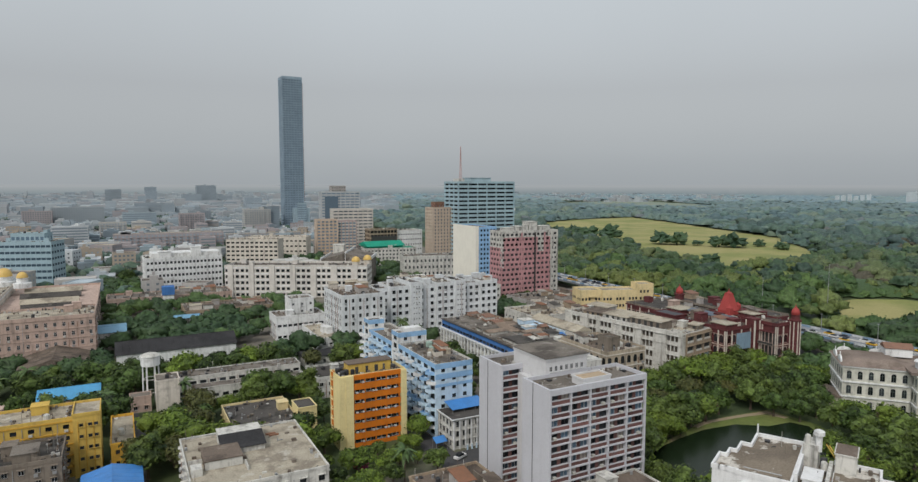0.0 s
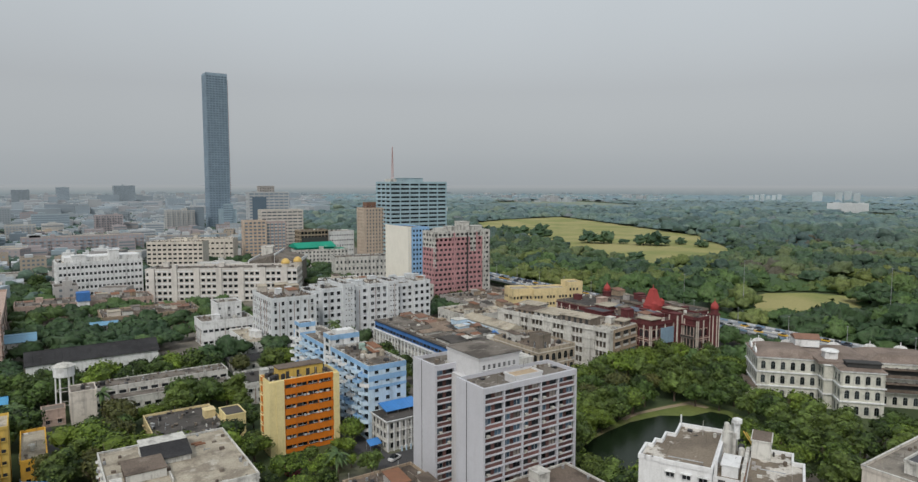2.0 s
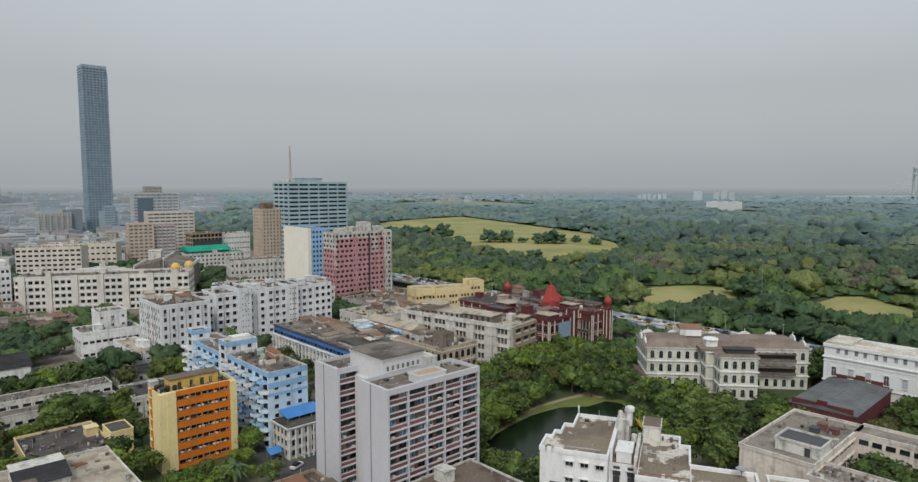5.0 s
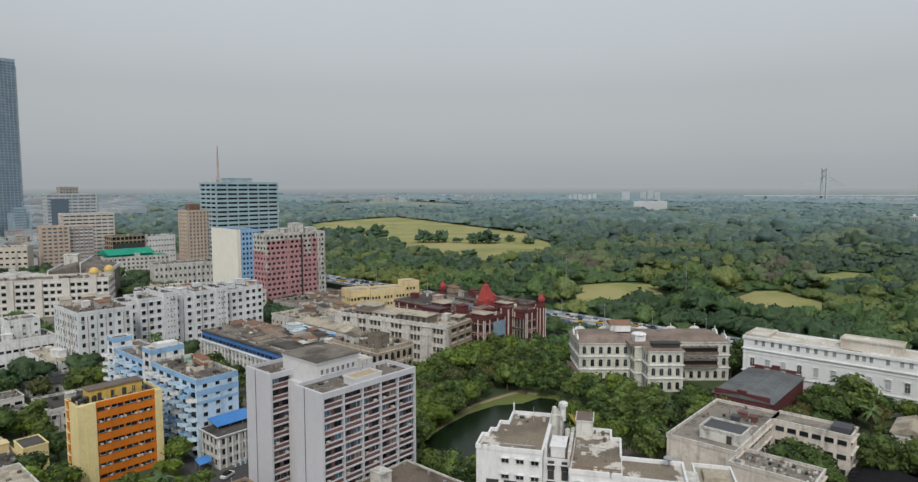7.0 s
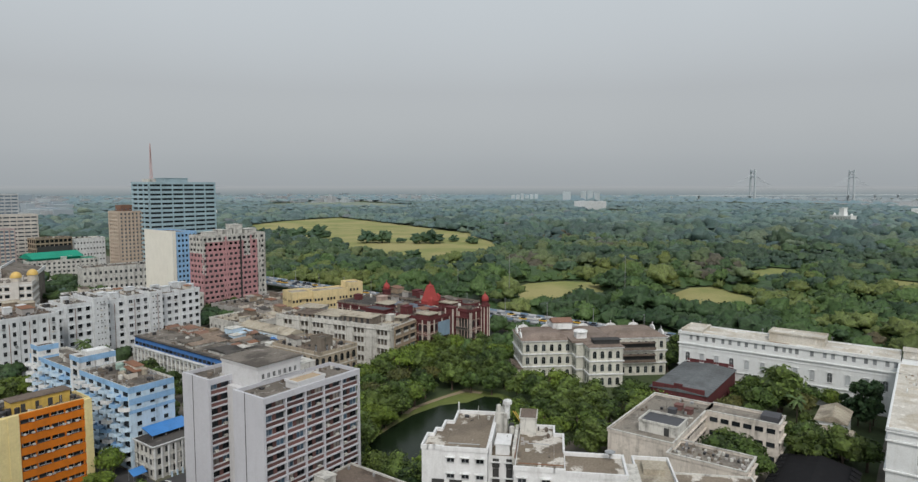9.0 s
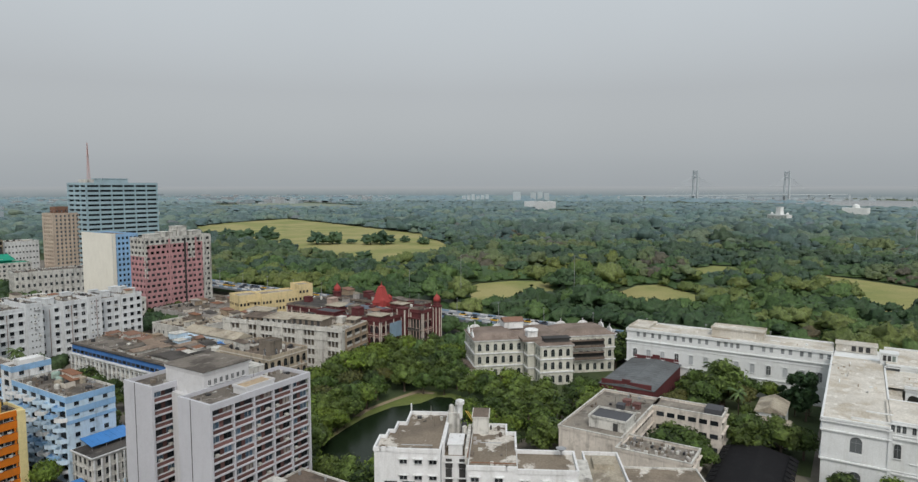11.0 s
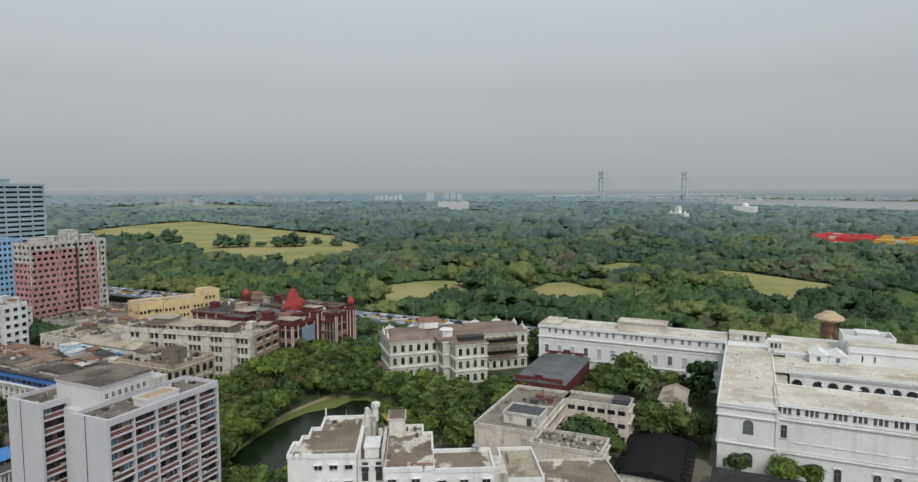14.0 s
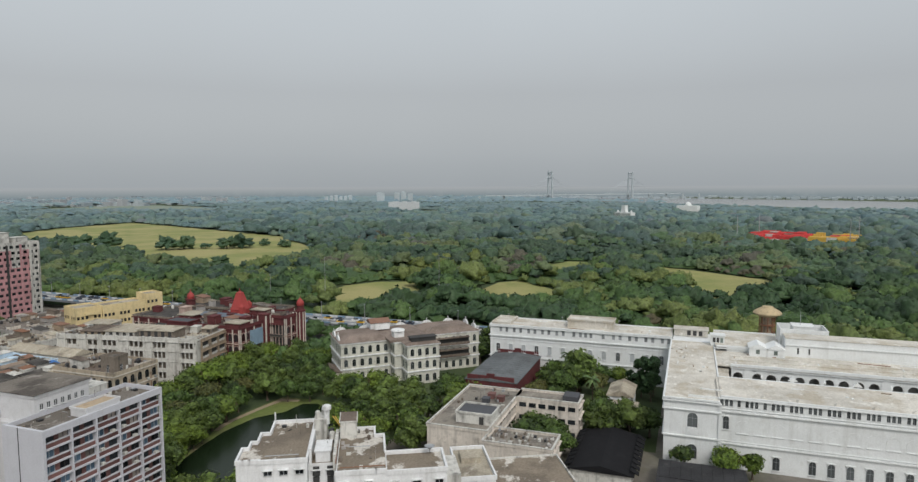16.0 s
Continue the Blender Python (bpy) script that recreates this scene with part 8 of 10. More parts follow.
HAZE_CLAD = surface("hazed_grey_cladding", (0.47, 0.50, 0.52), (0.3, 0.33, 0.35), 0.3)
HAZE_GLASS = glass_dark("hazed_blue_glass", (0.10, 0.14, 0.18), 0.3, 0.4)
grid_tower("tan_tower", "orange-tan apartment tower with balconies", (262, 545, 283, 563), 54, 17, 6, 4, HAZE_TAN, 1.0, HAZE_GLASS, pier=1.6, strip=1.7, category="apartment tower")
house("roof_room", "orange rooftop room of the tan tower", (266, 550, 276, 558), 59, 1, TILE_RED, ROOF_PALE, "SW", base=54.6, clutter=0, ground=54.1)


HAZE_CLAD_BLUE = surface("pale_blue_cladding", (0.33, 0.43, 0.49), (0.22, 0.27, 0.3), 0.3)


def tall_tower():
    ob = grid_tower("skyscraper", "very tall unfinished grey-blue concrete skyscraper", (254, 1118, 288, 1148), 256, 64, 7, 5, TOWER_GREY, 1.2, TOWER_NET, pier=0.9, strip=2.2)
    part("crown_frame", Shape().ring(-17, -15, 17, 15, 256.9, 260, 0.8), TOWER_GREY, ob)
    h = Shape()
    for k in range(62):
        h.box(17.06, -14, 3 + k * 4, 18.2, -9.5, 5.4 + k * 4)
    part("hoist", h, RUST, ob, "rusty construction hoist stack")
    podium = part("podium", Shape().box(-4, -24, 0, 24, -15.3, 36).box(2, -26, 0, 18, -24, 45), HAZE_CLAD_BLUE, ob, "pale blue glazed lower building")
    for k in range(11):
        part("glazing_band", Shape().box(2.4, -26.06, 2 + 3.8 * k, 17.6, -26.003, 4 + 3.8 * k), TOWER_NET, podium)


tall_tower()
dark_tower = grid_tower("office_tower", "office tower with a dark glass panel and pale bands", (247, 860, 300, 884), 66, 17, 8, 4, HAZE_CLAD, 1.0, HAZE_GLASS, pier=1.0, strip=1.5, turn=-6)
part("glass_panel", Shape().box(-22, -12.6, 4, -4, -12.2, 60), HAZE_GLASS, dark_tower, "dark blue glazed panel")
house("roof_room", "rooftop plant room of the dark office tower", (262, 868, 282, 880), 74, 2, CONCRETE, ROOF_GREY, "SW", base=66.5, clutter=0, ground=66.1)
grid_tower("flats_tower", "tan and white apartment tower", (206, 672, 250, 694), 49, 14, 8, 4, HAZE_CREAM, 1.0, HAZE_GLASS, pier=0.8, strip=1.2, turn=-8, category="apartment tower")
grid_tower("flats_tower", "brown apartment tower with orange piers", (178, 640, 200, 656), 40, 12, 5, 3, HAZE_TAN, 1.0, HAZE_GLASS, pier=1.4, strip=1.6, turn=-8, category="apartment tower")
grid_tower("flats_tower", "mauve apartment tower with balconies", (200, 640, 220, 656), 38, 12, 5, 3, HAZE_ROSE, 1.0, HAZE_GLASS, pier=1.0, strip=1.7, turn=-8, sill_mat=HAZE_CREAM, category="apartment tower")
house("unfinished_block", "dark unfinished block wrapped in netting", (216, 590, 244, 606), 32, 8, TAN, ROOF_DARK, "SW", 3.4, (2.8, 2.6), "flat", FRAME_D, far=True, clutter=2)
tagged(new("safety_net", Shape().box(217, 588.9, 8, 243, 589.9, 26).mesh("safety_net", FRAME_D)), "dark scaffold netting on the unfinished block", "net")
house("green_net_block", "white block under green safety netting", (199, 552, 248, 572), 17, 5, WHITE_OLD, GREEN_NET, "SW", 3.2, (1.6, 1.6), "plain", FRAME_D, far=True, clutter=2, turn=-12)
tagged(new("safety_net", Shape().gable(202, 560, 240, 586, 19, 23, "x").box(204, 562, 0, 238, 584, 18.8).mesh("safety_net", GREEN_NET)), "bright green safety net over a roof", "net")
house("white_office", "white office with long window rows", (240, 592, 272, 610), 30, 6, WHITE, ROOF_PALE, "SW", 2.6, (1.3, 1.4), "plain", far=True, clutter=3)
house("white_house", "white domed corner house with arched windows", (196, 452, 240, 470), 20, 4, WHITE_OLD, ROOF_GREY, "SW", 3, (1.4, 2.0), "arch", FRAME_D, far=True, clutter=5, band=0.4, turn=-14)
house("low_house", "low stained concrete house with roof sheds", (176, 330, 204, 372), 15, 4, WHITE_OLD, ROOF_GREY, "SW", 3.2, far=True, clutter=5, sheds=12)
house("low_house", "low pale house with roof sheds", (150, 340, 175, 380), 17, 4, WHITE, ROOF_PALE, "SW", 3.2, far=True, clutter=5, sheds=12)
house("low_house", "stained low house below the pink tower", (206, 296, 262, 326), 9, 2, CONCRETE, ROOF_GREY, "SW", 3.4, far=True, clutter=5, sheds=12)
house("low_house", "long low dusty house", (182, 262, 222, 290), 9.5, 2, WHITE_OLD, ROOF_PALE, "SW", 3.2, far=True, clutter=5, sheds=12)
house("low_house", "brown-roofed low old house", (152, 252, 168, 284), 9, 2, TAN, TILE_RED, "SW", 3.2, far=True, clutter=5, sheds=12)


# ---- trees ----
def crown_shape(rng, rx, rz, lobes, cards, size):
    """Uneven lobes covered with small tilted leaf clumps, with gaps between the lobes."""
    s = Shape()
    cores = []
    for i in range(lobes):
        a, q = rng.uniform(0, 2 * math.pi), math.sqrt(rng.random())
        lr = rx * rng.uniform(0.32, 0.5)
        z = rz * (rng.uniform(0.15, 1.0) * (1 - 0.55 * q))
        cores.append((Vector(((rx - lr) * q * math.cos(a), (rx - lr) * q * math.sin(a), z)), lr))
    bm = bmesh.new()
    bmesh.ops.create_icosphere(bm, subdivisions=1, radius=1.0)
    base = [v.co.copy() for v in bm.verts]
    tris = [tuple(v.index for v in f.verts) for f in bm.faces]
    bm.free()
    for c, lr in cores:
        s.raw([c + Vector((p.x, p.y, p.z * 0.75)) * lr * rng.uniform(0.72, 0.92) for p in base], tris)
    for i in range(cards):
        c, lr = rng.choice(cores)
        d = Vector((rng.gauss(0, 1), rng.gauss(0, 1), rng.gauss(0.35, 0.9))).normalized()
        p = c + Vector((d.x, d.y, d.z * 0.78)) * lr * rng.uniform(0.85, 1.12)
        n = (d + Vector((rng.gauss(0, 0.5), rng.gauss(0, 0.5), rng.gauss(0.3, 0.5)))).normalized()
        q = n.to_track_quat("Z", "Y")
        k = size * rng.uniform(0.6, 1.35)
        t = rng.uniform(0, 6.3)
        u, w = q @ Vector((math.cos(t), math.sin(t), 0)) * k, q @ Vector((-math.sin(t), math.cos(t), 0)) * k * 0.7
        s.raw([p - u, p - w * 0.9 + n * k * 0.18, p + u, p + w + n * k * 0.12], [(0, 1, 2), (0, 2, 3)])
    return s


def trunk_shape(rng, h, r, spread_r):
    s = Shape()
    s.turned(0, 0, [(r * 1.5, -0.3), (r, 0.6), (r * 0.8, h * 0.6), (r * 0.5, h)], 8)
    for i in range(5):
        a = rng.uniform(0, 6.3)
        s.rod((0, 0, h * rng.uniform(0.5, 0.8)), (spread_r * 0.6 * math.cos(a), spread_r * 0.6 * math.sin(a), h * rng.uniform(1.1, 1.4)), r * 0.3, 5)
    return s


TREE_KINDS = []
trng = random.Random(5)
for k, (rx, rz, h, lobes, cards, leaf, lab, cat) in enumerate((
        (5.2, 5.5, 4.5, 15, 760, 0, "broad dark green mango tree", "tree"),
        (6.8, 5.0, 5.5, 18, 900, 1, "wide bright green rain tree", "tree"),
        (4.4, 5.8, 4.5, 13, 640, 2, "mid-green leafy neem tree", "tree"),
        (3.4, 4.2, 3.2, 9, 460, 1, "small bright green tree", "tree"),
        (5.6, 6.6, 5.0, 17, 820, 2, "tall rounded green tree", "tree"),
        (4.8, 4.6, 4.0, 13, 640, 0, "dense dark green tree", "tree"),
        (2.0, 11.0, 2.0, 16, 620, 4, "tall narrow dark green tree", "tree"),
        (5.0, 5.2, 4.2, 14, 700, 3, "rusty brown-green leafy tree", "tree"))):
    TREE_KINDS.append((crown_shape(trng, rx, rz, lobes, int(cards * 1.2), 0.46).mesh("crown", LEAF[leaf]), trunk_shape(trng, h, rx * 0.07, rx).mesh("trunk", BARK), h, lab, cat))


def tree(x, y, kind, scale=1.0, turn=0.0, base=0.0):
    crown, trunk, h, lab, cat = TREE_KINDS[kind]
    ob = thing("tree", x, y, base, lab, cat, "trees among the houses", turn)
    ob.scale = (scale, scale, scale * 0.97)
    t = new("trunk", trunk)
    t.parent = ob
    c = new("crown", crown)
    c.parent = ob
    c.location = (0, 0, h * 0.85)
    return ob


def palm(x, y, h, seed):
    rng = random.Random(seed)
    ob = thing("palm_tree", x, y, 0, "coconut palm with drooping fronds", "palm tree")
    part("trunk", Shape().turned(0, 0, [(0.3, -0.2), (0.2, 1), (0.16, h)], 8), BARK, ob)
    for k in range(16):
        a, up = rng.uniform(0, 6.3), rng.uniform(-0.1, 0.9)
        s, L = Shape(), rng.uniform(3.4, 4.6)
        prev = None
        for i in range(9):
            t = i / 8
            c = Vector((math.cos(a) * L * t, math.sin(a) * L * t, h + up * L * t - 1.5 * L * 0.5 * t * t))
            side = Vector((-math.sin(a), math.cos(a), -0.5)) * (0.55 * math.sin(math.pi * min(t * 0.9 + 0.12, 1)))
            side2 = Vector((math.sin(a), -math.cos(a), -0.5)) * (0.55 * math.sin(math.pi * min(t * 0.9 + 0.12, 1)))
            if prev:
                s.face([prev[0], c, c + side, prev[1]]).face([prev[0], prev[2], c + side2, c])
            prev = (c, c + side, c + side2)
        part("frond", s, PALM_LEAF, ob)


# footprints that stay clear of trees
CLEAR = [(82, 112, 111, 144), (53, 172, 75, 183), (81, 168, 95, 233), (77, 147, 97, 168), (131, 195, 179, 266), (153, 175, 212, 247), (182, 177, 216, 247), (211, 165, 263, 241), (225, 262, 275, 293), (88, 279, 179, 311), (66, 313, 91, 331), (78, 279, 88, 313),
         (-78, 309, -10, 410), (-6, 276, 46, 312), (13, 236, 62, 255), (-1, 216, 17, 246), (4, 284, 26, 297), (26, 276, 54, 297), (-26, 241, -7, 255), (-36, 284, -12, 313), (-45, 221, -26, 235), (-47, 171, -6, 204), (-5, 189, 2.5, 215), (-11, 157, 3, 176), (10, 133, 40, 166), (26, 189, 53.5, 215), (57, 127, 77, 143),
         (83, 86, 107, 112), (88, 35, 117, 82), (154, 29, 191, 67), (205, 54, 252, 77), (160, 11, 188, 29), (204, 15, 230, 26), (145, -15, 173, 7), (180, -141, 290, 8), (248, 7, 265, 78), (209, 100, 246, 138), (226, 80, 268, 106), (30, 371, 79, 399), (-9, 424, 63, 447), (3, 238, 12, 247), (-14, 326, 3, 354), (17, 350, 37, 359), (56, 282, 75, 293), (65, 261, 81, 273), (60, 219, 77, 237), (70, 185, 81, 195), (281, -400, 304, 700), (62, 405, 170, 470)]


def inside(x, y, poly):
    hit = False
    for (xa, ya), (xb, yb) in zip(poly, poly[1:] + poly[:1]):
        if (ya > y) != (yb > y) and x < (xb - xa) * (y - ya) / (yb - ya) + xa:
            hit = not hit
    return hit


def clear(x, y, m=1.5):
    return not any(a - m < x < c + m and b - m < y < d + m for a, b, c, d in CLEAR) and not inside(x, y, pond_line)


# garden trees among the houses: region, spacing, kinds
GROVES = [
    ((-12, 215, 14, 300), 8, (0, 0, 2, 5), 1.2), ((2, 165, 30, 238), 8.0, (1, 0, 4, 7), 1.1), ((38, 222, 62, 240), 8, (0, 4, 5), 1.15), ((14, 250, 90, 297), 8, (0, 5, 4, 1, 2, 7), 1.2),
    ((-60, 235, -8, 300), 9, (2, 4, 0), 1.0), ((40, 142, 77, 165), 6.0, (1, 2, 3, 3), 0.72), ((40, 166, 54, 205), 7.5, (2, 1, 0), 0.95), ((75, 164, 82, 176), 6, (3, 1), 0.9),
    ((111, 140, 153, 196), 8, (1, 4, 0, 1), 1.05), ((94, 164, 131, 270), 9, (2, 0), 0.95), ((153, 140, 206, 176), 8.5, (1, 4, 7, 0), 1.05), ((104, 78, 154, 112), 8, (1, 4, 2), 1.0), ((154, 66, 206, 118), 8.5, (0, 1, 4, 5), 1.0), ((188, 104, 208, 150), 8, (0, 4), 1.0),
    ((166, 34, 182, 46), 7, (0, 4), 1.15), ((193, 27, 204, 46), 7.0, (0, 4), 0.8), ((205, 26, 248, 55), 8, (0, 7, 2), 0.95), ((188, 8, 203, 28), 7.5, (0, 0, 4), 1.0), ((205, 76, 250, 90), 8, (0, 5), 0.9),
    ((260, 78, 280, 165), 8, (1, 4, 2), 0.95), ((246, 130, 282, 180), 8, (1, 4, 2), 1.0), ((208, 138, 262, 165), 8, (2, 4, 1, 5), 1.0), ((111, 118, 128, 140), 6.0, (1, 4, 2), 0.95), ((126, 132, 164, 150), 5.5, (1, 4, 0, 2), 0.9), ((110, 96, 124, 116), 6.5, (1, 4), 0.9), ((124, 84, 156, 98), 7, (1, 0, 4), 0.95), ((190, 118, 208, 150), 7, (0, 4), 1.0), ((160, 300, 210, 330), 9, (0, 5), 0.9), ((60, 330, 100, 420), 10, (0, 5, 2), 1.0), ((-14, 398, 60, 424), 10, (0, 2), 1.0), ((-12, 312, 66, 372), 9, (5, 0, 4), 1.2), ((178, 470, 250, 545), 9, (0, 4, 5), 1.1), ((130, 480, 180, 580), 9, (0, 4), 1.1), ((62, 474, 90, 580), 9, (0, 4), 1.1), ((-12, 450, 12, 520), 8, (0, 5), 1.1), ((-50, 415, -12, 520), 9, (0, 5), 1.0), ((170, 425, 196, 470), 8, (0, 4), 1.1), ((64, 570, 86, 640), 9, (0, 4), 1.1), ((134, 585, 176, 628), 9, (0, 4), 1.1), ((236, 420, 278, 520), 10, (0, 4), 1.0)]
rng = random.Random(77)
placed, grove = [], []
for (x0, y0, x1, y1), gap, kinds, sc in GROVES:
    n = int((x1 - x0) * (y1 - y0) / (gap * gap) * 2.6) + 3
    for i in range(n):
        x, y = rng.uniform(x0, x1), rng.uniform(y0, y1)
        if clear(x, y, 2.0) and all((x - a) ** 2 + (y - b) ** 2 > (gap * 0.78) ** 2 for a, b in placed):
            placed.append((x, y))
            grove.append((math.hypot(x, y), x, y, rng.choice(kinds), sc * rng.uniform(0.8, 1.2), rng.uniform(0, 360)))
grove.sort()
for d, x, y, k, s, t in grove[:255]:
    tree(x, y, k, s, t)
for x, y, k, s in ((171, 41, 0, 1.25), (178, 37, 5, 1.35), (167, 36.5, 5, 1.05), (181, 43, 4, 0.95), (173, 33, 0, 1.0), (207, 171, 1, 1.15), (215, 169.5, 4, 1.2), (224, 167.5, 1, 1.15), (231, 158, 4, 1.1), (206.5, 330, 0, 1.0), (212, 331, 5, 1.1), (218, 330, 0, 1.1), (224, 329.5, 4, 1.0), (230, 330, 0, 1.0), (236, 330, 5, 0.9), (108, 266, 4, 1.1), (113, 271, 0, 1.2), (119, 276, 4, 1.0), (126, 280, 0, 0.9), (231, 12, 6, 1.75), (235, 15.5, 6, 1.6), (237, 11.5, 6, 1.4), (233, 17.5, 6, 1.0), (240, 20, 6, 0.9), (233, 38, 4, 1.55), (224, 42, 0, 1.15), (236, 51.5, 2, 0.85), (226, 51, 2, 0.75), (246, 52, 3, 0.9), (246, 24, 1, 0.8), (176.6, 1.0, 2, 0.85), (137, 136.5, 1, 0.9), (131, 133.5, 4, 0.85), (125, 128, 1, 0.7), (144, 140, 2, 0.95), (126, 134.5, 1, 0.8), (263, 90, 4, 1.2), (258, 84, 0, 1.2), (271, 96, 1, 1.2), (266, 82, 2, 1.1), (274, 86, 4, 1.2), (256, 96, 1, 0.9), (4, 517, 0, 1.7), (176.4, -10.5, 1, 0.85), (176.8, -16.5, 3, 1.15)):
    tree(x, y, k, s)
for i, (x, y) in enumerate(((118, 124.5), (122, 128), (126, 131), (130.5, 133), (135, 134.5), (140, 136), (145, 137), (150, 138), (154.5, 139), (112, 118), (116.5, 119), (119.5, 121.5), (123.5, 125.5), (128, 128.5), (133.5, 130.8))):
    tree(x, y, 3 if i % 2 else 1, 0.62 if i % 2 else 0.5, 40 * i)
for i, (x, y) in enumerate(((134.5, 133.5), (139, 136.2), (143.5, 137.2), (148, 138.6), (152.5, 140.2), (157, 143), (162, 146), (130, 131.5))):
    tree(x, y, (2, 4, 0)[i % 3], (0.72, 0.62, 0.7)[i % 3], 55 * i)
for i, (x, y) in enumerate(((24, 220), (30, 221), (36, 224), (42, 227), (48, 225), (54, 222), (57, 214), (56, 206), (56, 198), (51, 232), (58, 230), (21, 212), (20, 204), (23, 228))):
    tree(x, y, (2, 1, 4, 0)[i % 4], (0.72, 0.66, 0.7)[i % 3], 33 * i)
for i, (x, y) in enumerate(((139.5, 133.5), (143.5, 134.2), (148, 135.2), (134.5, 132.2))):
    tree(x, y, (3, 2)[i % 2], (0.62, 0.5)[i % 2], 75 * i)
for i, (x, y) in enumerate(((6, 266), (14, 269), (22, 268), (30, 272), (37, 274), (-2, 264), (43, 279))):
    tree(x, y, (0, 2, 4)[i % 3], (0.8, 0.72, 0.85)[i % 3], 70 * i)
for i, (x, y, h) in enumerate(((62, 146, 9), (17.5, 233, 9), (-30, 262, 12), (-38, 256, 11), (246, 44, 11), (222, 31, 9), (114, 270, 14), (117, 262, 12), (-6, 232, 9))):
    palm(x, y, h, i)
bush = crown_shape(random.Random(9), 2.6, 2.2, 8, 420, 0.4).mesh("bush", PINK_FLOWER)
tagged(new("bougainvillea_bush", bush), "bright pink flowering bougainvillea bush", "bush").matrix_world = pose(55, 160, 0.4)


# ---- park woods: a joined mass of many uneven crowns ----
def crown_template(seed, sub, bumps, depth, cards=0, size=0.1, low=-0.3, drop=0.1):
    """A domed crown of many leaf clumps with creases between them, leaf sprays round it and an uneven outline."""
    rng = np.random.RandomState(seed)
    bm = bmesh.new()
    bmesh.ops.create_icosphere(bm, subdivisions=sub, radius=1.0)
    base = np.array([v.co[:] for v in bm.verts])
    tri = np.array([[v.index for v in f.verts] for f in bm.faces])
    bm.free()
    tri = tri[(base[tri][:, :, 2] > low).all(axis=1)]
    used = np.unique(tri)
    base, tri = base[used], np.searchsorted(used, tri)
    heads = rng.normal(0, 1, (bumps, 3))
    heads[:, 2] = np.abs(heads[:, 2]) * 0.9 - drop
    heads /= np.linalg.norm(heads, axis=1)[:, None]
    rise = rng.uniform(0.75, 1.15, bumps)
    near = base @ heads.T
    best = near.argmax(axis=1)
    gap = np.arccos(np.clip(near.max(axis=1), -1, 1)) * math.sqrt(bumps) / 2.1
    radius = rise[best] * (1 - depth * np.clip(gap, 0, 1.3) ** 2) * (1 + rng.uniform(-0.05, 0.05, len(base)))
    wide, lean = rng.uniform(0.82, 1.15, 2), rng.uniform(-0.12, 0.12, 2)
    p = base * radius[:, None] * (wide[0], wide[1], 0.78)
    p[:, :2] += p[:, 2:] * lean
    p[:, 2] += 0.22
    vs, fs, n0 = [p], [tri], len(p)
    for i in range(cards):
        k = rng.randint(len(p))
        d = base[k]
        a = np.cross(d, rng.normal(0, 1, 3))
        a /= np.linalg.norm(a)
        b = np.cross(d, a) + 0.4 * rng.normal(0, 1, 3)
        q, w = p[k] + d * size * rng.uniform(-0.2, 0.7), size * rng.uniform(0.6, 1.3)
        vs.append(np.array([q - a * w, q + a * w * 0.9 - b * w * 0.3, q + b * w]))
        fs.append(np.array([[n0, n0 + 1, n0 + 2]]))
        n0 += 3
    return np.concatenate(vs), np.concatenate(fs)


def woods(name, spots, templates, label, seed, mats, odds, flat=1.0):
    """spots: rows of x, y, radius, height of the crown's base."""
    rng = np.random.RandomState(seed)
    vs, fs, ms, n = [], [], [], 0
    for x, y, r, z in spots:
        v, f = templates[rng.randint(len(templates))]
        t = rng.uniform(0, 2 * np.pi)
        c, s = np.cos(t), np.sin(t)
        p = v @ np.array([[c, s, 0], [-s, c, 0], [0, 0, 1]]) * np.array([r, r, r * flat * rng.uniform(0.85, 1.25)]) + (x, y, z)
        vs.append(p)
        fs.append(f + n)
        tone = noise.noise((x * 0.011, y * 0.011, seed)) * 1.25 + rng.normal(0, 0.16)
        ms.append(np.full(len(f), int(np.searchsorted(odds, tone))))
        n += len(v)
    vs, fs = np.concatenate(vs), np.concatenate(fs)
    me = bpy.data.meshes.new(name)
    me.vertices.add(len(vs))
    me.vertices.foreach_set("co", vs.ravel())
    me.loops.add(fs.size)
    me.loops.foreach_set("vertex_index", fs.ravel())
    me.polygons.add(len(fs))
    me.polygons.foreach_set("loop_start", np.arange(0, fs.size, 3))
    for m in mats:
        me.materials.append(m)
    me.polygons.foreach_set("material_index", np.concatenate(ms))
    me.polygons.foreach_set("use_smooth", np.ones(len(fs), bool))
    me.update()
    me.validate()
    return tagged(new(name, me), label, "woods", kind="stuff")


def in_view(x, y, a0=-14.0, a1=112.0):
    """Heading from the viewpoint, degrees to the right of +y."""
    return a0 < math.degrees(math.atan2(x, y)) < a1


FIELD_TREES = [(572, 737, 15), (588, 716, 16), (560, 752, 14), (612, 699, 17), (616, 607, 15), (630, 592, 15), (645, 572, 7), (652, 545, 13), (664, 533, 15), (702, 527, 7.5), (698, 495, 8), (690, 484, 7), (610, 660, 6), (496, 423, 10), (828, 562, 12), (838, 552, 10), (604, 770, 14), (560, 725, 13)]
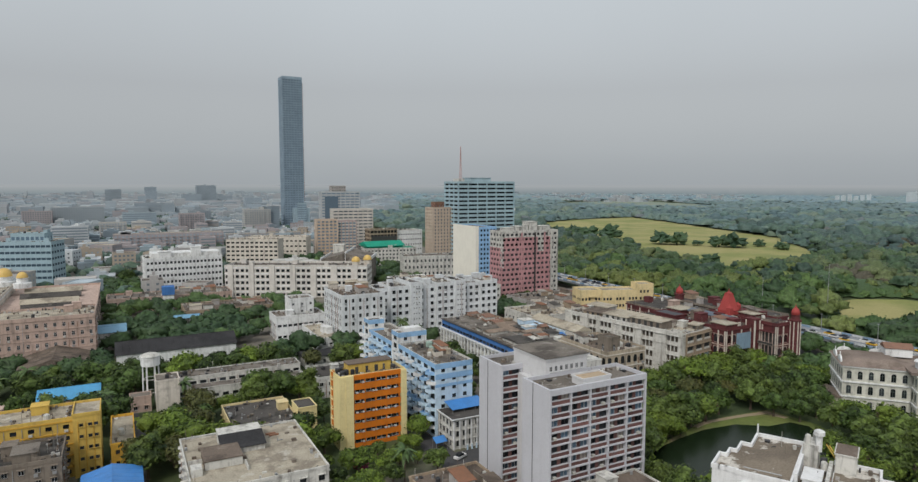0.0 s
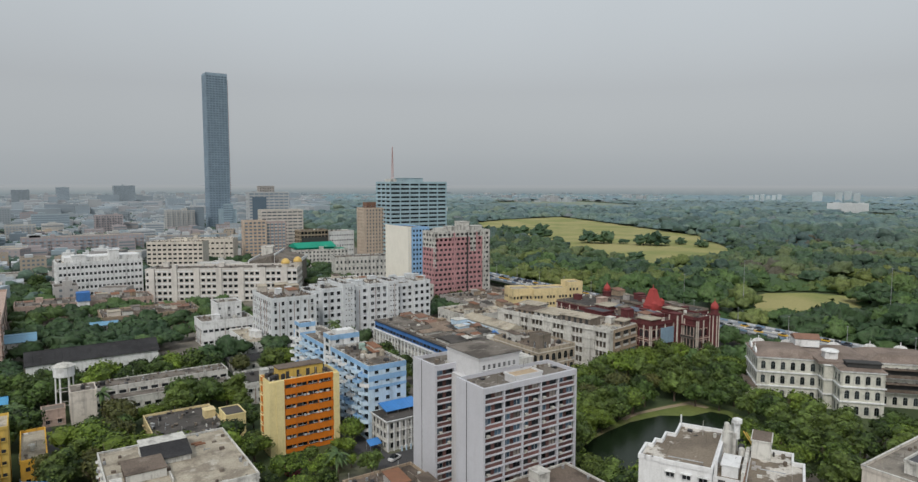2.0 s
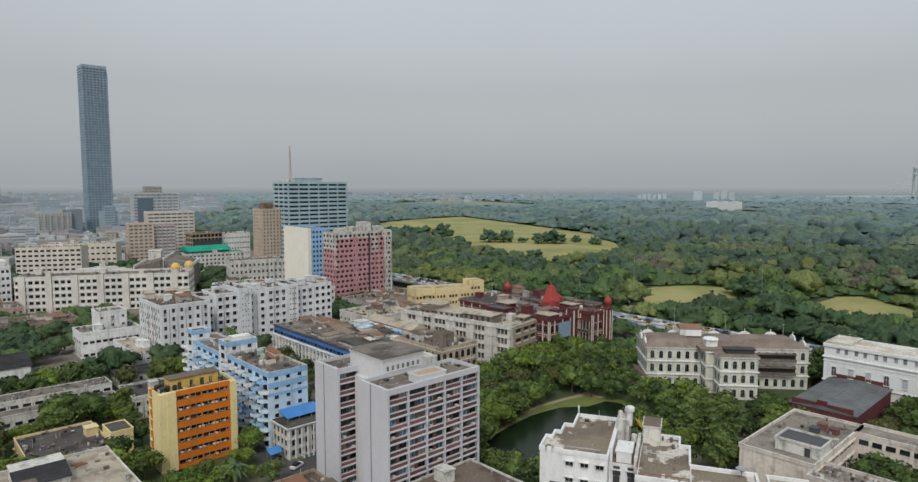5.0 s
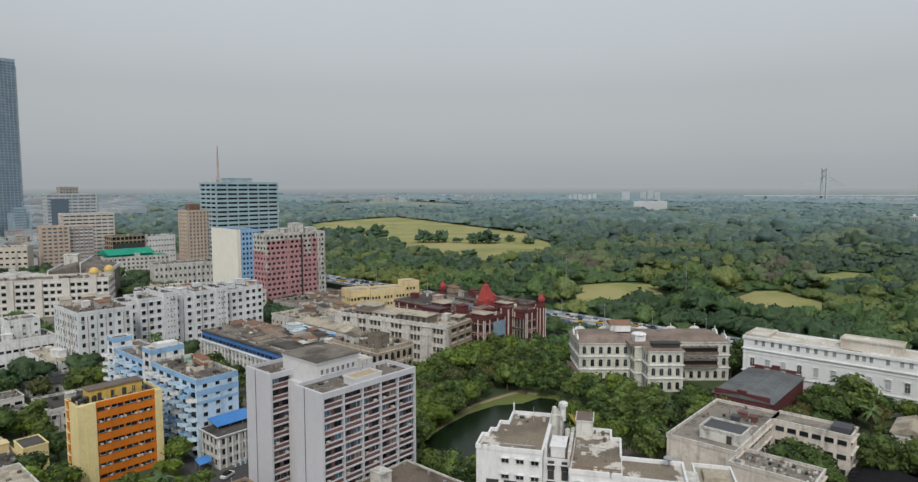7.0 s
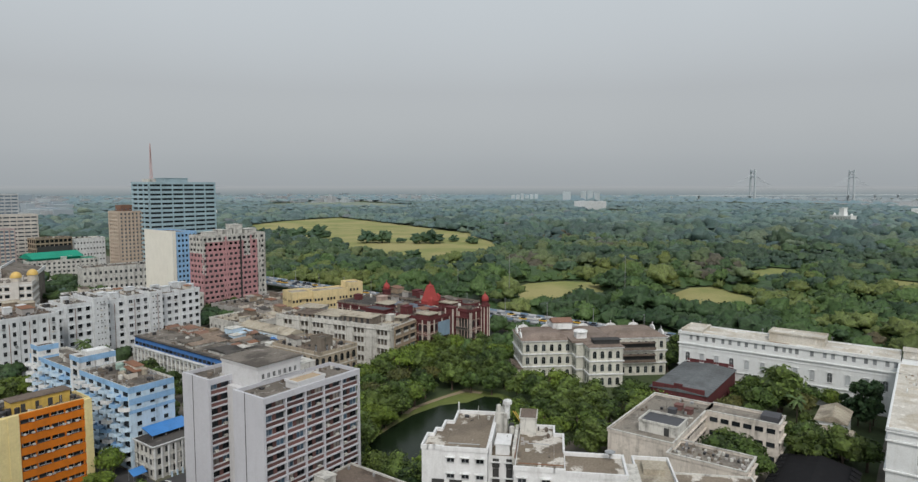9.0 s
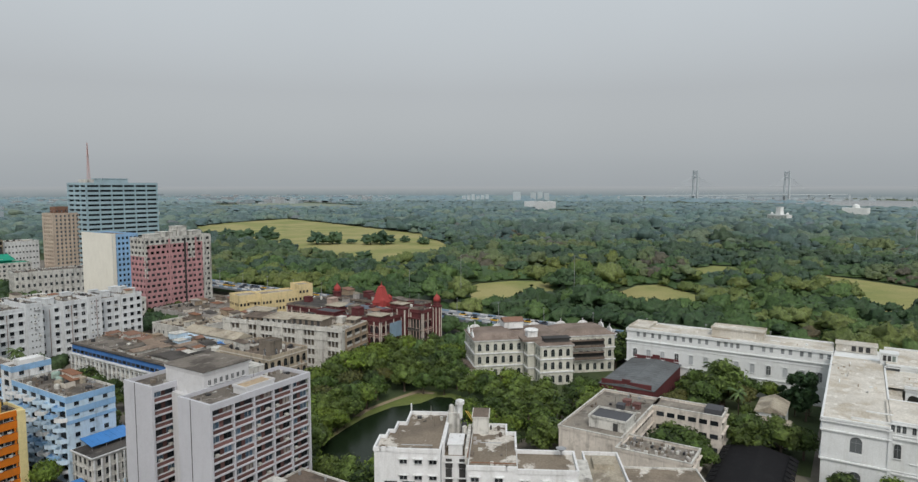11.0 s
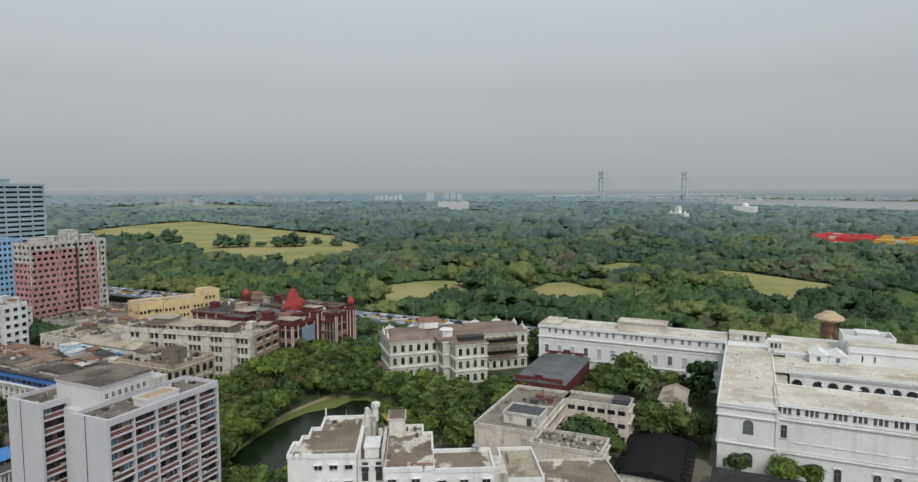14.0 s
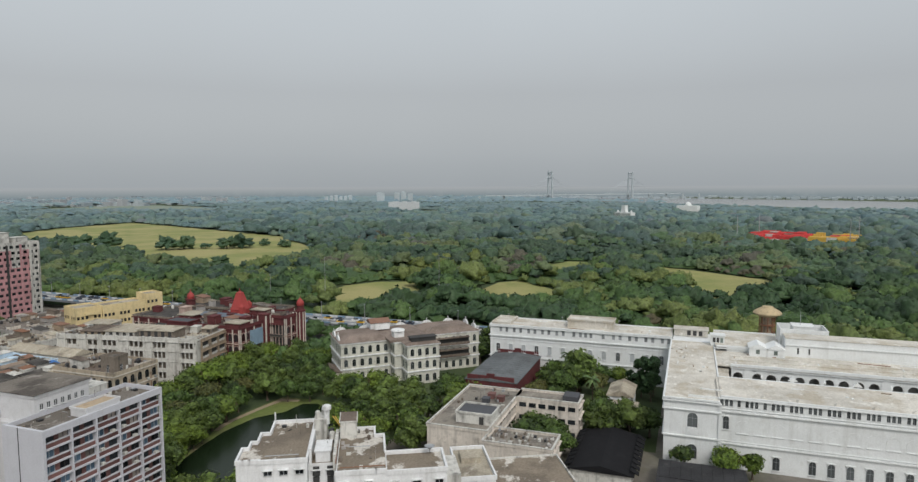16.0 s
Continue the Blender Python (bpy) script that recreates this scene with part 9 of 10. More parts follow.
CLEARINGS = FIELDS + [FAR_LAWN, [(845, -180), (926, -204), (978, -84), (875, -45)], [(1450, 80), (1450, 195), (1567, 225), (1600, 90)], [(1860, -40), (1860, 50), (2000, 60), (2010, -40)]] + [hull(p + [(x * 0.86, y * 0.86) for x, y in p]) for p in (
    [(1510, 190), (1610, 110), (1640, 150), (1550, 220)], [(1900, 900), (1935, 770), (1960, 780), (1930, 910)], [(1980, 40), (2020, -20), (2040, 0), (2000, 60)])]


def in_field(x, y):
    # ragged edges: the woods bite into the lawns and thin out round them
    w = 12 * noise.noise((x * 0.04, y * 0.04, 4.0)), 12 * noise.noise((x * 0.04, y * 0.04, 14.0))
    return any(inside(x + w[0], y + w[1], p) for p in CLEARINGS)


FIELD_LEAF = [leafy("leaves_lawn_tree_" + n, d, l, False, 0.03, (0.45, 1.5), 0.5, 0.6) for n, d, l in (("dark", (0.028, 0.058, 0.034), (0.045, 0.088, 0.046)), ("mid", (0.034, 0.07, 0.036), (0.058, 0.105, 0.05)))]
# the far shrub colour has haze painted in: lighter and bluer
UNDER_LEAF = [leafy("shrub_leaves_near", (0.03, 0.065, 0.024), (0.055, 0.10, 0.036), False, 0.03, (0.5, 1.5), 0.6), leafy("shrub_leaves_far_hazed", (0.075, 0.12, 0.12), (0.10, 0.155, 0.15), False, 0.008, (0.8, 1.2), 0.2)]
wr = random.Random(31)
bands = [[], [], [], [], []]


def plant(spot):
    """Into the band of woods, and so the haze tint, that its distance gives, with blurred borders."""
    x, y, r, z = spot
    reach = 76 / (76 - 0.8 * z - 0.6 * r)
    if any(inside(x * reach, y * reach, p) for p in OPEN_LAWNS):
        if wr.random() < 0.7 or any(inside(x * 1.03, y * 1.03, p) for p in OPEN_LAWNS):
            return
        spot = (x, y, r * 0.5, 0.3)
    if in_field(x * 0.965, y * 0.965):
        spot = (x, y, spot[2], min(spot[3], 0.6))
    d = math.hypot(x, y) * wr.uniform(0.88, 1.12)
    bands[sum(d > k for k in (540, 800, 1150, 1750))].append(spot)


y = -420.0
while y < 900:
    x = 304.0
    while x < 820:
        px_, py_ = x + wr.uniform(-4, 4), y + wr.uniform(-4, 4)
        lim = 306 if py_ < 430 else 306 + (py_ - 430) * 0.12
        if px_ > lim + 4 and in_view(px_, py_) and not in_field(px_, py_) and not in_field(px_ - 5, py_ - 3) and wr.random() < 0.9:
            spot = (px_, py_, wr.choice((0.62, 0.8, 0.95, 1.0, 1.15, 1.4)) * (7.0 + 4.0 * noise.noise((px_ * 0.022, py_ * 0.022, 2.0))), wr.uniform(1.0, 5.5) + 9 * max(0.0, noise.noise((px_ * 0.016, py_ * 0.016, 9.0)) + 0.15))
            plant(spot)
        x += 8.8
    y += 8.8
y = -1400.0
while y < 2600:
    x = 320.0
    while x < 2700:
        d = math.hypot(x, y)
        if (x >= 820 or y >= 900 or y < -420) and d < 2900 and in_view(x, y, 15, 112) and x > 300 + max(0, y - 430) * 0.16:
            px_, py_ = x + wr.uniform(-7, 7), y + wr.uniform(-7, 7)
            if not in_field(px_, py_) and not (px_ > 2050 and py_ < px_ - 2900) and not (px_ + 60 > 2200 and py_ < (px_ - 2500)):
                spot = (px_, py_, wr.choice((0.65, 0.85, 1.0, 1.2, 1.45)) * (11.0 + 4 * noise.noise((px_ * 0.012, py_ * 0.012, 2.0))), wr.uniform(0.0, 4.5) + 8 * max(0.0, noise.noise((px_ * 0.009, py_ * 0.009, 9.0)) + 0.2))
                plant(spot)
        x += 15 if d < 1500 else 21
    y += 15 if y < 1100 else 21
# each band further out has more haze in its leaf colour
for spots, (sub, bumps, depth, cards, size, low), mats, name, lab, k in zip(bands, ((3, 56, 0.4, 150, 0.085, -0.3), (3, 44, 0.38, 0, 0.1, -0.2), (2, 18, 0.32, 0, 0.1, -0.25), (2, 14, 0.3, 0, 0.1, -0.1), (1, 7, 0.3, 0, 0.1, -0.2)), (WOOD_LEAF, MID_HAZE_LEAF, WIDE_HAZE_LEAF, FAR_HAZE_LEAF, RIVER_HAZE_LEAF),
                                                                    ("park_woods", "park_woods", "park_woods", "far_woods", "far_woods"), ("dense mixed green park trees of many crowns", "mixed green park trees beyond the lawns", "further mixed green park trees of many crowns", "far woods of many crowns, leaf colours greyed for haze", "far woods towards the river, leaf colours blued for haze"), range(5)):
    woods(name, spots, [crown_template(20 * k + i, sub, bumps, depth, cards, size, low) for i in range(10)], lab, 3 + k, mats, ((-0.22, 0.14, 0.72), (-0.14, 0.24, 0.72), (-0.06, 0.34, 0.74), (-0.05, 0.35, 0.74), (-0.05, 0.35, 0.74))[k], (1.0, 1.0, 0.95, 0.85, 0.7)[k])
rim_spots = []
for i in range(5200):
    d, az = math.sqrt(wr.uniform(2850.0 ** 2, 4350.0 ** 2)), math.radians(wr.uniform(16, 112))
    px_, py_ = d * math.sin(az), d * math.cos(az)
    if not (px_ > 2050 and py_ < px_ - 2800) and not in_field(px_, py_):
        rim_spots.append((px_, py_, wr.uniform(18, 34), wr.uniform(0, 3)))
woods("far_woods", rim_spots, [crown_template(80 + k, 1, 6, 0.25, 0, 0.1, -0.2) for k in range(5)], "last woods before the horizon, leaf colours paled for haze", 9, RIM_HAZE_LEAF, (-0.14, 0.2, 0.72), 0.6)
woods("garden_trees", [(x, y, 5.6 * s, 3.6) for d, x, y, k, s, t in grove[255:]], [crown_template(30 + k, 3, 30, 0.34, 200, 0.11) for k in range(6)], "further green garden trees between the houses", 6, WOOD_LEAF[:3], (0.1, 0.6))
# shrubs and low boughs that close the woods between the crowns
def understorey(name, x0, x1, y0, y1, step, mat, rise, keep):
    nx, ny = int((x1 - x0) / step), int((y1 - y0) / step)
    v, f, at = [], [], {}
    rng = random.Random(int(step * 100))
    ok = {}
    for j in range(ny + 1):
        for i in range(nx + 1):
            x, y = x0 + i * step, y0 + j * step
            ok[i, j] = keep(x, y) and in_view(x, y) and not in_field(x, y) and x > 309 + max(0, y - 430) * 0.16
    for j in range(ny):
        for i in range(nx):
            if ok[i, j] and ok[i + 1, j] and ok[i, j + 1] and ok[i + 1, j + 1]:
                q = []
                for a, b in ((i, j), (i + 1, j), (i + 1, j + 1), (i, j + 1)):
                    if (a, b) not in at:
                        at[a, b] = len(v)
                        x, y = x0 + a * step + rng.uniform(-0.3, 0.3) * step, y0 + b * step + rng.uniform(-0.3, 0.3) * step
                        lift = 5 * max(0.0, noise.noise((x * 0.014, y * 0.014, 9.0)) + 0.2)
                        rim_at = any(not ok.get((a + c, b + d), False) for c in (-1, 0, 1) for d in (-1, 0, 1))
                        v.append((x, y, 0.25 * rise if rim_at else rise * rng.uniform(0.45, 1.3) + lift))
                    q.append(at[a, b])
                f.append(q)
    me = bpy.data.meshes.new(name)
    me.from_pydata(v, [], f)
    me.materials.append(mat)
    me.polygons.foreach_set("use_smooth", [True] * len(f))
    me.update()
    tagged(new(name, me), "dense shrubs and low boughs under the park trees", "shrubs", kind="stuff")


understorey("undergrowth", 306, 820, -420, 900, 5.0, UNDER_LEAF[0], 4.2, lambda x, y: math.hypot(x, y) < 900)
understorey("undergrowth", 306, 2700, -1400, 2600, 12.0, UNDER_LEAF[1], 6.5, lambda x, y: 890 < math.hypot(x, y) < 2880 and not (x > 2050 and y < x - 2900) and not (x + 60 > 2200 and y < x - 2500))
field_crowns = []
for k in range(6):
    v, f = crown_template(900 + k, 3, 50, 0.34, 160, 0.06, -0.8, 0.85)
    me = bpy.data.meshes.new("crown")
    me.from_pydata(v.tolist(), [], f.tolist())
    me.materials.append(FIELD_LEAF[k % 2])
    field_crowns.append(me)
field_trunk = trunk_shape(random.Random(3), 1.0, 0.07, 0.6).mesh("trunk", BARK)
for i, (x, y, r) in enumerate(FIELD_TREES):
    ob = thing("tree", x, y, 0, "broad dark spreading tree standing on the open lawn", "tree", "trees on the lawn", 57 * i)
    t = new("trunk", field_trunk)
    t.parent, t.scale = ob, (r * 0.8, r * 0.8, r * 0.45)
    c = new("crown", field_crowns[i % 6])
    c.parent, c.scale, c.location = ob, (r * 1.1, r * 1.1, r * 0.9), (0, 0, r * 0.36)


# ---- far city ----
# wall paints already mixed with distance haze: paler, greyer, less coloured
CITY_HAZE_PAINT = [surface("hazed_city_paint_" + n, c, (0.2, 0.2, 0.2), amount=0.35, patch=0.03) for n, c in (("white", (0.62, 0.64, 0.65)), ("grey", (0.46, 0.50, 0.53)), ("cream", (0.56, 0.555, 0.53)), ("tan", (0.49, 0.475, 0.46)), ("rose", (0.50, 0.475, 0.475)), ("blue", (0.44, 0.51, 0.56)))]
# the bridge's colour has haze painted in, so it stands out less
PYLON = surface("hazed_pylon_paint", (0.48, 0.53, 0.555), (0.3, 0.33, 0.35), 0.3)
cr = random.Random(99)


def far_house(x, y, a, b, z, mat, turn):
    fl = max(2, int(z / 3.3))
    ob = thing("city_house", x, y, 0, "far flat-roofed city building in the haze", "building", "far city buildings", turn)
    far = False
    body = Shape().box(-a, -b, 0, a, b, z).ring(-a, -b, a, b, z, z + 0.9, 0.4)
    w, d, h = a * cr.uniform(0.3, 0.7), b * cr.uniform(0.4, 0.9), cr.choice([z * 0.55, z * 0.7, z + 2.8, z + 3.4])
    u = cr.uniform(-a * 0.4, a * 0.4)
    if h < z:
        wing, paint = Shape(), cr.choice(CITY_HAZE_PAINT)
        wing.box(u - w, -b - d, 0, u + w, -b - 0.003, h).ring(u - w, -b - d, u + w, -b - 0.003, h, h + 0.8, 0.3)
        if not far:
            part("low_wing", wing, paint, ob)
    else:
        upper, paint = Shape(), cr.choice([mat, CITY_HAZE_PAINT[0]])
        upper.box(u - w, -d * 0.6, z, u + w, d * 0.8, h).box(u - w * 0.4, -d * 0.3, h, u + w * 0.3, d * 0.3, h + 2.4)
        if not far:
            part("upper_storey", upper, paint, ob)
    part("wall", body, mat, ob)
    part("roof", Shape().box(-a + 0.41, -b + 0.41, z, a - 0.41, b - 0.41, z + 0.3), cr.choice([ROOF_PALE, ROOF_GREY, ROOF_GREY, mat]), ob)
    fh = z / fl
    s = Shape()
    for k in range(fl):
        n = max(2, int(a / 2.2))
        for i in range(n):
            u = -a + 1 + (2 * a - 2) * (i + 0.5) / n
            s.box(u - 0.8, -b - 0.06, k * fh + 1, u + 0.8, -b - 0.003, k * fh + 2.5)
        n = max(2, int(b / 2.2))
        for i in range(n):
            u = -b + 1 + (2 * b - 2) * (i + 0.5) / n
            s.box(-a - 0.06, u - 0.8, k * fh + 1, -a - 0.003, u + 0.8, k * fh + 2.5)
            s.box(a + 0.003, u - 0.8, k * fh + 1, a + 0.06, u + 0.8, k * fh + 2.5)
    tagged(part("panes", s, FAR_HAZE_PANE, ob), kind="stuff")


# haze is put into these wall and glass colours, most in the distant set
FAR_HAZE_PAINT = [surface("hazed_distant_paint_" + n, c, (0.25, 0.28, 0.30), 0.25, patch=0.01, streak=False) for n, c in (("pale", (0.43, 0.475, 0.50)), ("grey", (0.36, 0.41, 0.445)), ("blue", (0.335, 0.395, 0.44)), ("warm", (0.39, 0.41, 0.425)), ("dark", (0.30, 0.35, 0.385)), ("rose", (0.385, 0.40, 0.42)))]
FAR_HAZE_PANE = glass_dark("hazed_far_glass", (0.14, 0.165, 0.185), 0.35)
HAZE_PANE = glass_dark("hazed_distant_glass", (0.15, 0.185, 0.215), 0.5, 0.3)
HAZE_PAINT = [surface("hazed_town_paint_" + n, c, (0.24, 0.26, 0.28), amount=0.3, patch=0.03) for n, c in (("white", (0.50, 0.53, 0.55)), ("grey", (0.31, 0.35, 0.375)), ("cream", (0.44, 0.44, 0.425)), ("tan", (0.35, 0.34, 0.335)), ("rose", (0.38, 0.345, 0.35)), ("blue", (0.33, 0.405, 0.45)), ("ochre", (0.42, 0.36, 0.29)), ("slate", (0.20, 0.25, 0.285)))]


def city_block(x, y, w, z, k, style, label, depth=18, turn=0.0, paints=HAZE_PAINT, panes=HAZE_PANE):
    """A larger town building: style 0 has single windows, 1 ribbon windows, 2 windows over balcony slabs, 3 a glazed front."""
    ob = thing("city_block", x, y + depth / 2, 0, label, "building", "", turn)
    a, b, mat = w / 2, depth / 2, paints[k]
    rng = random.Random(int(x * 3 + y))
    part("wall", Shape().box(-a, -b, 0, a, b, z).ring(-a, -b, a, b, z, z + 0.9, 0.4), mat, ob)
    part("roof", Shape().box(-a + 0.41, -b + 0.41, z, a - 0.41, b - 0.41, z + 0.3), rng.choice([ROOF_PALE, ROOF_GREY, mat]), ob)
    for i in range(max(1, int(w / 22))):
        u, rw = rng.uniform(-a + 1, a - 8), rng.uniform(4, 7)
        part("roof_room", Shape().box(u, -b * 0.5, z + 0.3, u + rw, b * 0.6, z + rng.uniform(2.5, 4.5)), rng.choice([mat, paints[0]]), ob)
    s, r = Shape(), (-a, -b, a, b)
    fl = max(2, round(z / 3.4))
    fh = z / fl
    for side in "SWE":
        L = length(side, r)
        n = max(2, int(L / 3.6))
        for f in range(fl):
            z0, z1 = f * fh + 0.9, f * fh + 2.5
            if style == 1:
                side_box(s, side, r, 0.8, L - 0.8, 0.003, 0.06, z0, z1)
            elif style == 3:
                side_box(s, side, r, L * 0.12, L * 0.5, 0.003, 0.06, f * fh + 0.2, (f + 1) * fh - 0.2)
                side_box(s, side, r, L * 0.55, L - 1, 0.003, 0.06, z0, z1)
            else:
                for i in range(n):
                    u = 1 + (L - 2) * (i + 0.5) / n
                    side_box(s, side, r, u - 0.9, u + 0.9, 0.003, 0.06, z0, z1)
    tagged(part("panes", s, panes, ob), kind="stuff")
    if style == 2:
        q = Shape()
        for f in range(1, fl):
            for i in range(0, max(2, int(w / 3.6)), 2):
                u = 1 + (w - 2) * (i + 0.5) / max(2, int(w / 3.6))
                side_box(q, "S", r, u - 1.5, u + 1.5, 0.07, 1.3, f * fh, f * fh + 0.9)
        tagged(part("balcony_band", q, mat, ob), kind="stuff")
    return (x - a, y, x + a, y + depth)


TOWN = [city_block(*row) for row in (
    (50, 775, 112, 22, 4, 2, "long mauve and tan apartment block in the haze"), (-51, 880, 38, 26, 0, 1, "pale grey office block in the haze"), (-7, 1010, 34, 23, 2, 2, "cream apartment block in the haze"),
    (32, 1215, 52, 28, 5, 1, "pale blue office block in the haze"), (101, 1070, 37, 31, 4, 2, "rose and white apartment block in the haze"), (-15, 745, 30, 16, 0, 0, "white house in the haze"),
    (-122, 1300, 44, 30, 4, 0, "rose-coloured block in the haze"), (-63, 1325, 82, 35, 1, 0, "grey-mauve block in the haze"), (-113, 1105, 58, 15, 6, 0, "ochre house row in the haze"))]
TOWN += [city_block(*row) for row in (
    (152, 1005, 25, 20, 0, 1, "pale office house in the haze"), (160, 815, 90, 15.5, 3, 0, "long tan house in the haze"), (204, 1095, 43, 35, 2, 2, "cream apartment block beside the skyscraper"),
    (155, 1030, 26, 19, 0, 1, "white house in the haze"), (229, 1100, 24, 39, 7, 3, "brown and slate block beside the skyscraper"), (65, 1655, 62, 33, 1, 1, "grey block in the haze"),
    (-45, 1500, 40, 30, 5, 0, "blue-grey block in the haze"), (5, 1480, 30, 22, 4, 0, "rose block in the haze"), (140, 1330, 40, 26, 1, 2, "grey apartment block in the haze"), (3, 616, 18, 17, 6, 0, "pink house between trees", 14))]
BLOCKED = CLEAR + TOWN + [(240, 520, 350, 570), (200, 330, 255, 425), (80, 560, 180, 660), (170, 540, 310, 700), (240, 850, 310, 890), (240, 1100, 300, 1160), (-80, 520, -30, 570), (195, 440, 245, 475), (10, 470, 66, 500), (176, 296, 262, 380), (150, 250, 222, 380), (-8, 510, 18, 530)]
spots = []
for i in range(5200):
    y = 455 + 620 * cr.random() ** 1.15
    x = cr.uniform(-0.32 * y - 60, min(0.27 * y + 40, 300 + 0.08 * y))
    a, b = cr.uniform(6, 14), cr.uniform(6, 11)
    if any(p - a < x < q + a and o - b < y < t + b for p, o, q, t in BLOCKED) or any(abs(x - c[0]) < a + c[2] + 1.5 and abs(y - c[1]) < b + c[3] + 1.5 for c in spots):
        continue
    spots.append((x, y, a, b))
    z = cr.choice([7, 9, 11, 12, 14, 16, 18]) if y < 700 else cr.choice([6, 7, 9, 10, 12, 14, 17])
    far_house(x, y, a, b, z, cr.choice(CITY_HAZE_PAINT if y < 640 else HAZE_PAINT[:7]), cr.choice([0, -28, -28, -20, 0]))
    if len(spots) > 170:
        break
# the seven skyline towers, with haze painted into their blue-grey walls
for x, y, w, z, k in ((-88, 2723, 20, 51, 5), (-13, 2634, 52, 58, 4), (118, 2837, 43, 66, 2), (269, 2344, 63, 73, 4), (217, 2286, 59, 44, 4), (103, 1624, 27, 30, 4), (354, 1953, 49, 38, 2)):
    TOWN.append(city_block(x, y, w, z, k, 0, "blue-grey tower in the haze of the skyline", 30, 0.0, FAR_HAZE_PAINT, HAZE_PANE))


def town_mass(name, n, y0, y1, label, seed, paints, panes):
    """Beyond counting: flat-roofed houses with ribbon windows, packed between the larger blocks."""
    rng = random.Random(seed)
    s, taken = Shape(), []
    for i in range(n):
        y = y0 + (y1 - y0) * rng.random()
        x = rng.uniform(-0.3 * y - 40, min(0.25 * y + 40, 300 + 0.08 * y))
        a, b = rng.uniform(5, 15), rng.uniform(5, 12)
        if any(p - a < x < q + a and o - b < y < t + b for p, o, q, t in BLOCKED + TOWN) or any(abs(x - c[0]) < a + c[2] and abs(y - c[1]) < b + c[3] for c in spots + taken):
            continue
        taken.append((x, y, a, b))
        z = rng.choice([5, 7, 8, 10, 11, 13, 15, 18])
        s.slot = rng.randrange(len(paints))
        s.box(x - a, y - b, 0, x + a, y + b, z).box(x - a * rng.uniform(0.2, 0.7), y - b * 0.5, z, x + a * rng.uniform(0.1, 0.6), y + b * 0.5, z + rng.uniform(1.5, 3))
        s.slot = len(paints)
        for k in range(int(z / 3.4)):
            if rng.random() < 0.85:
                s.box(x - a + 0.8, y - b - 0.08, 1 + 3.4 * k, x + a - 0.8, y - b - 0.003, 2.4 + 3.4 * k)
                s.box(x + a + 0.003, y - b + 0.8, 1 + 3.4 * k, x + a + 0.08, y + b - 0.8, 2.4 + 3.4 * k)
    tagged(new(name, s.mesh(name, *paints, panes)), label, "city", kind="stuff")


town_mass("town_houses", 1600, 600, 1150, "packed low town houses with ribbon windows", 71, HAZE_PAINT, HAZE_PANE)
town_mass("town_houses", 1500, 1150, 1750, "packed hazy town houses further off", 72, FAR_HAZE_PAINT, FAR_HAZE_PAINT[4])
street_spots = []
for i in range(3000):
    y = 440 + 1250 * cr.random() ** 1.2
    x = cr.uniform(-0.32 * y - 60, 0.27 * y + 60)
    if not any(p - 3 < x < q + 3 and o - 3 < y < t + 3 for p, o, q, t in BLOCKED + TOWN) and not any(abs(x - c[0]) < c[2] + 2 and abs(y - c[1]) < c[3] + 2 for c in spots):
        street_spots.append((x, y, cr.uniform(4, 8), cr.uniform(1.5, 5)))
woods("street_trees", street_spots, [crown_template(60 + k, 2, 12, 0.3, 10, 0.17) for k in range(6)], "green street trees between far houses", 8, WIDE_HAZE_LEAF[:3], (0.0, 0.6))


def skyline(name, n, zone, hmax, label, seed, paints=FAR_HAZE_PAINT):
    """Beyond counting: the low grey town out to the horizon."""
    rng = random.Random(seed)
    s = Shape()
    for i in range(n):
        d, az = zone[0] + (zone[1] - zone[0]) * rng.random() ** 0.8, math.radians(rng.uniform(zone[2], zone[3]))
        x, y = d * math.sin(az), d * math.cos(az)
        a, b, h = rng.uniform(8, 26), rng.uniform(8, 22), rng.uniform(7, hmax) * (1.6 if rng.random() < 0.06 else 1)
        s.slot = rng.randrange(len(paints))
        s.box(x - a, y - b, 0, x + a, y + b, h)
    return tagged(new(name, s.mesh(name, *paints)), label, "city", kind="stuff")


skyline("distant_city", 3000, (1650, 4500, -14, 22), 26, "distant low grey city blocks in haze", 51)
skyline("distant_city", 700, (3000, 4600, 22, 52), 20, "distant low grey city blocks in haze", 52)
# walls coloured close to the grey-blue sky, which stands for haze
BANK_HAZE_PAINT = [surface("hazed_bank_paint_" + n, c, (0.3, 0.34, 0.36), 0.2, patch=0.01, streak=False) for n, c in (("pale", (0.44, 0.50, 0.53)), ("grey", (0.40, 0.46, 0.495)), ("blue", (0.37, 0.43, 0.47)))]
skyline("distant_city", 420, (3900, 4650, 46, 112), 11, "distant town beyond the river", 53, BANK_HAZE_PAINT)


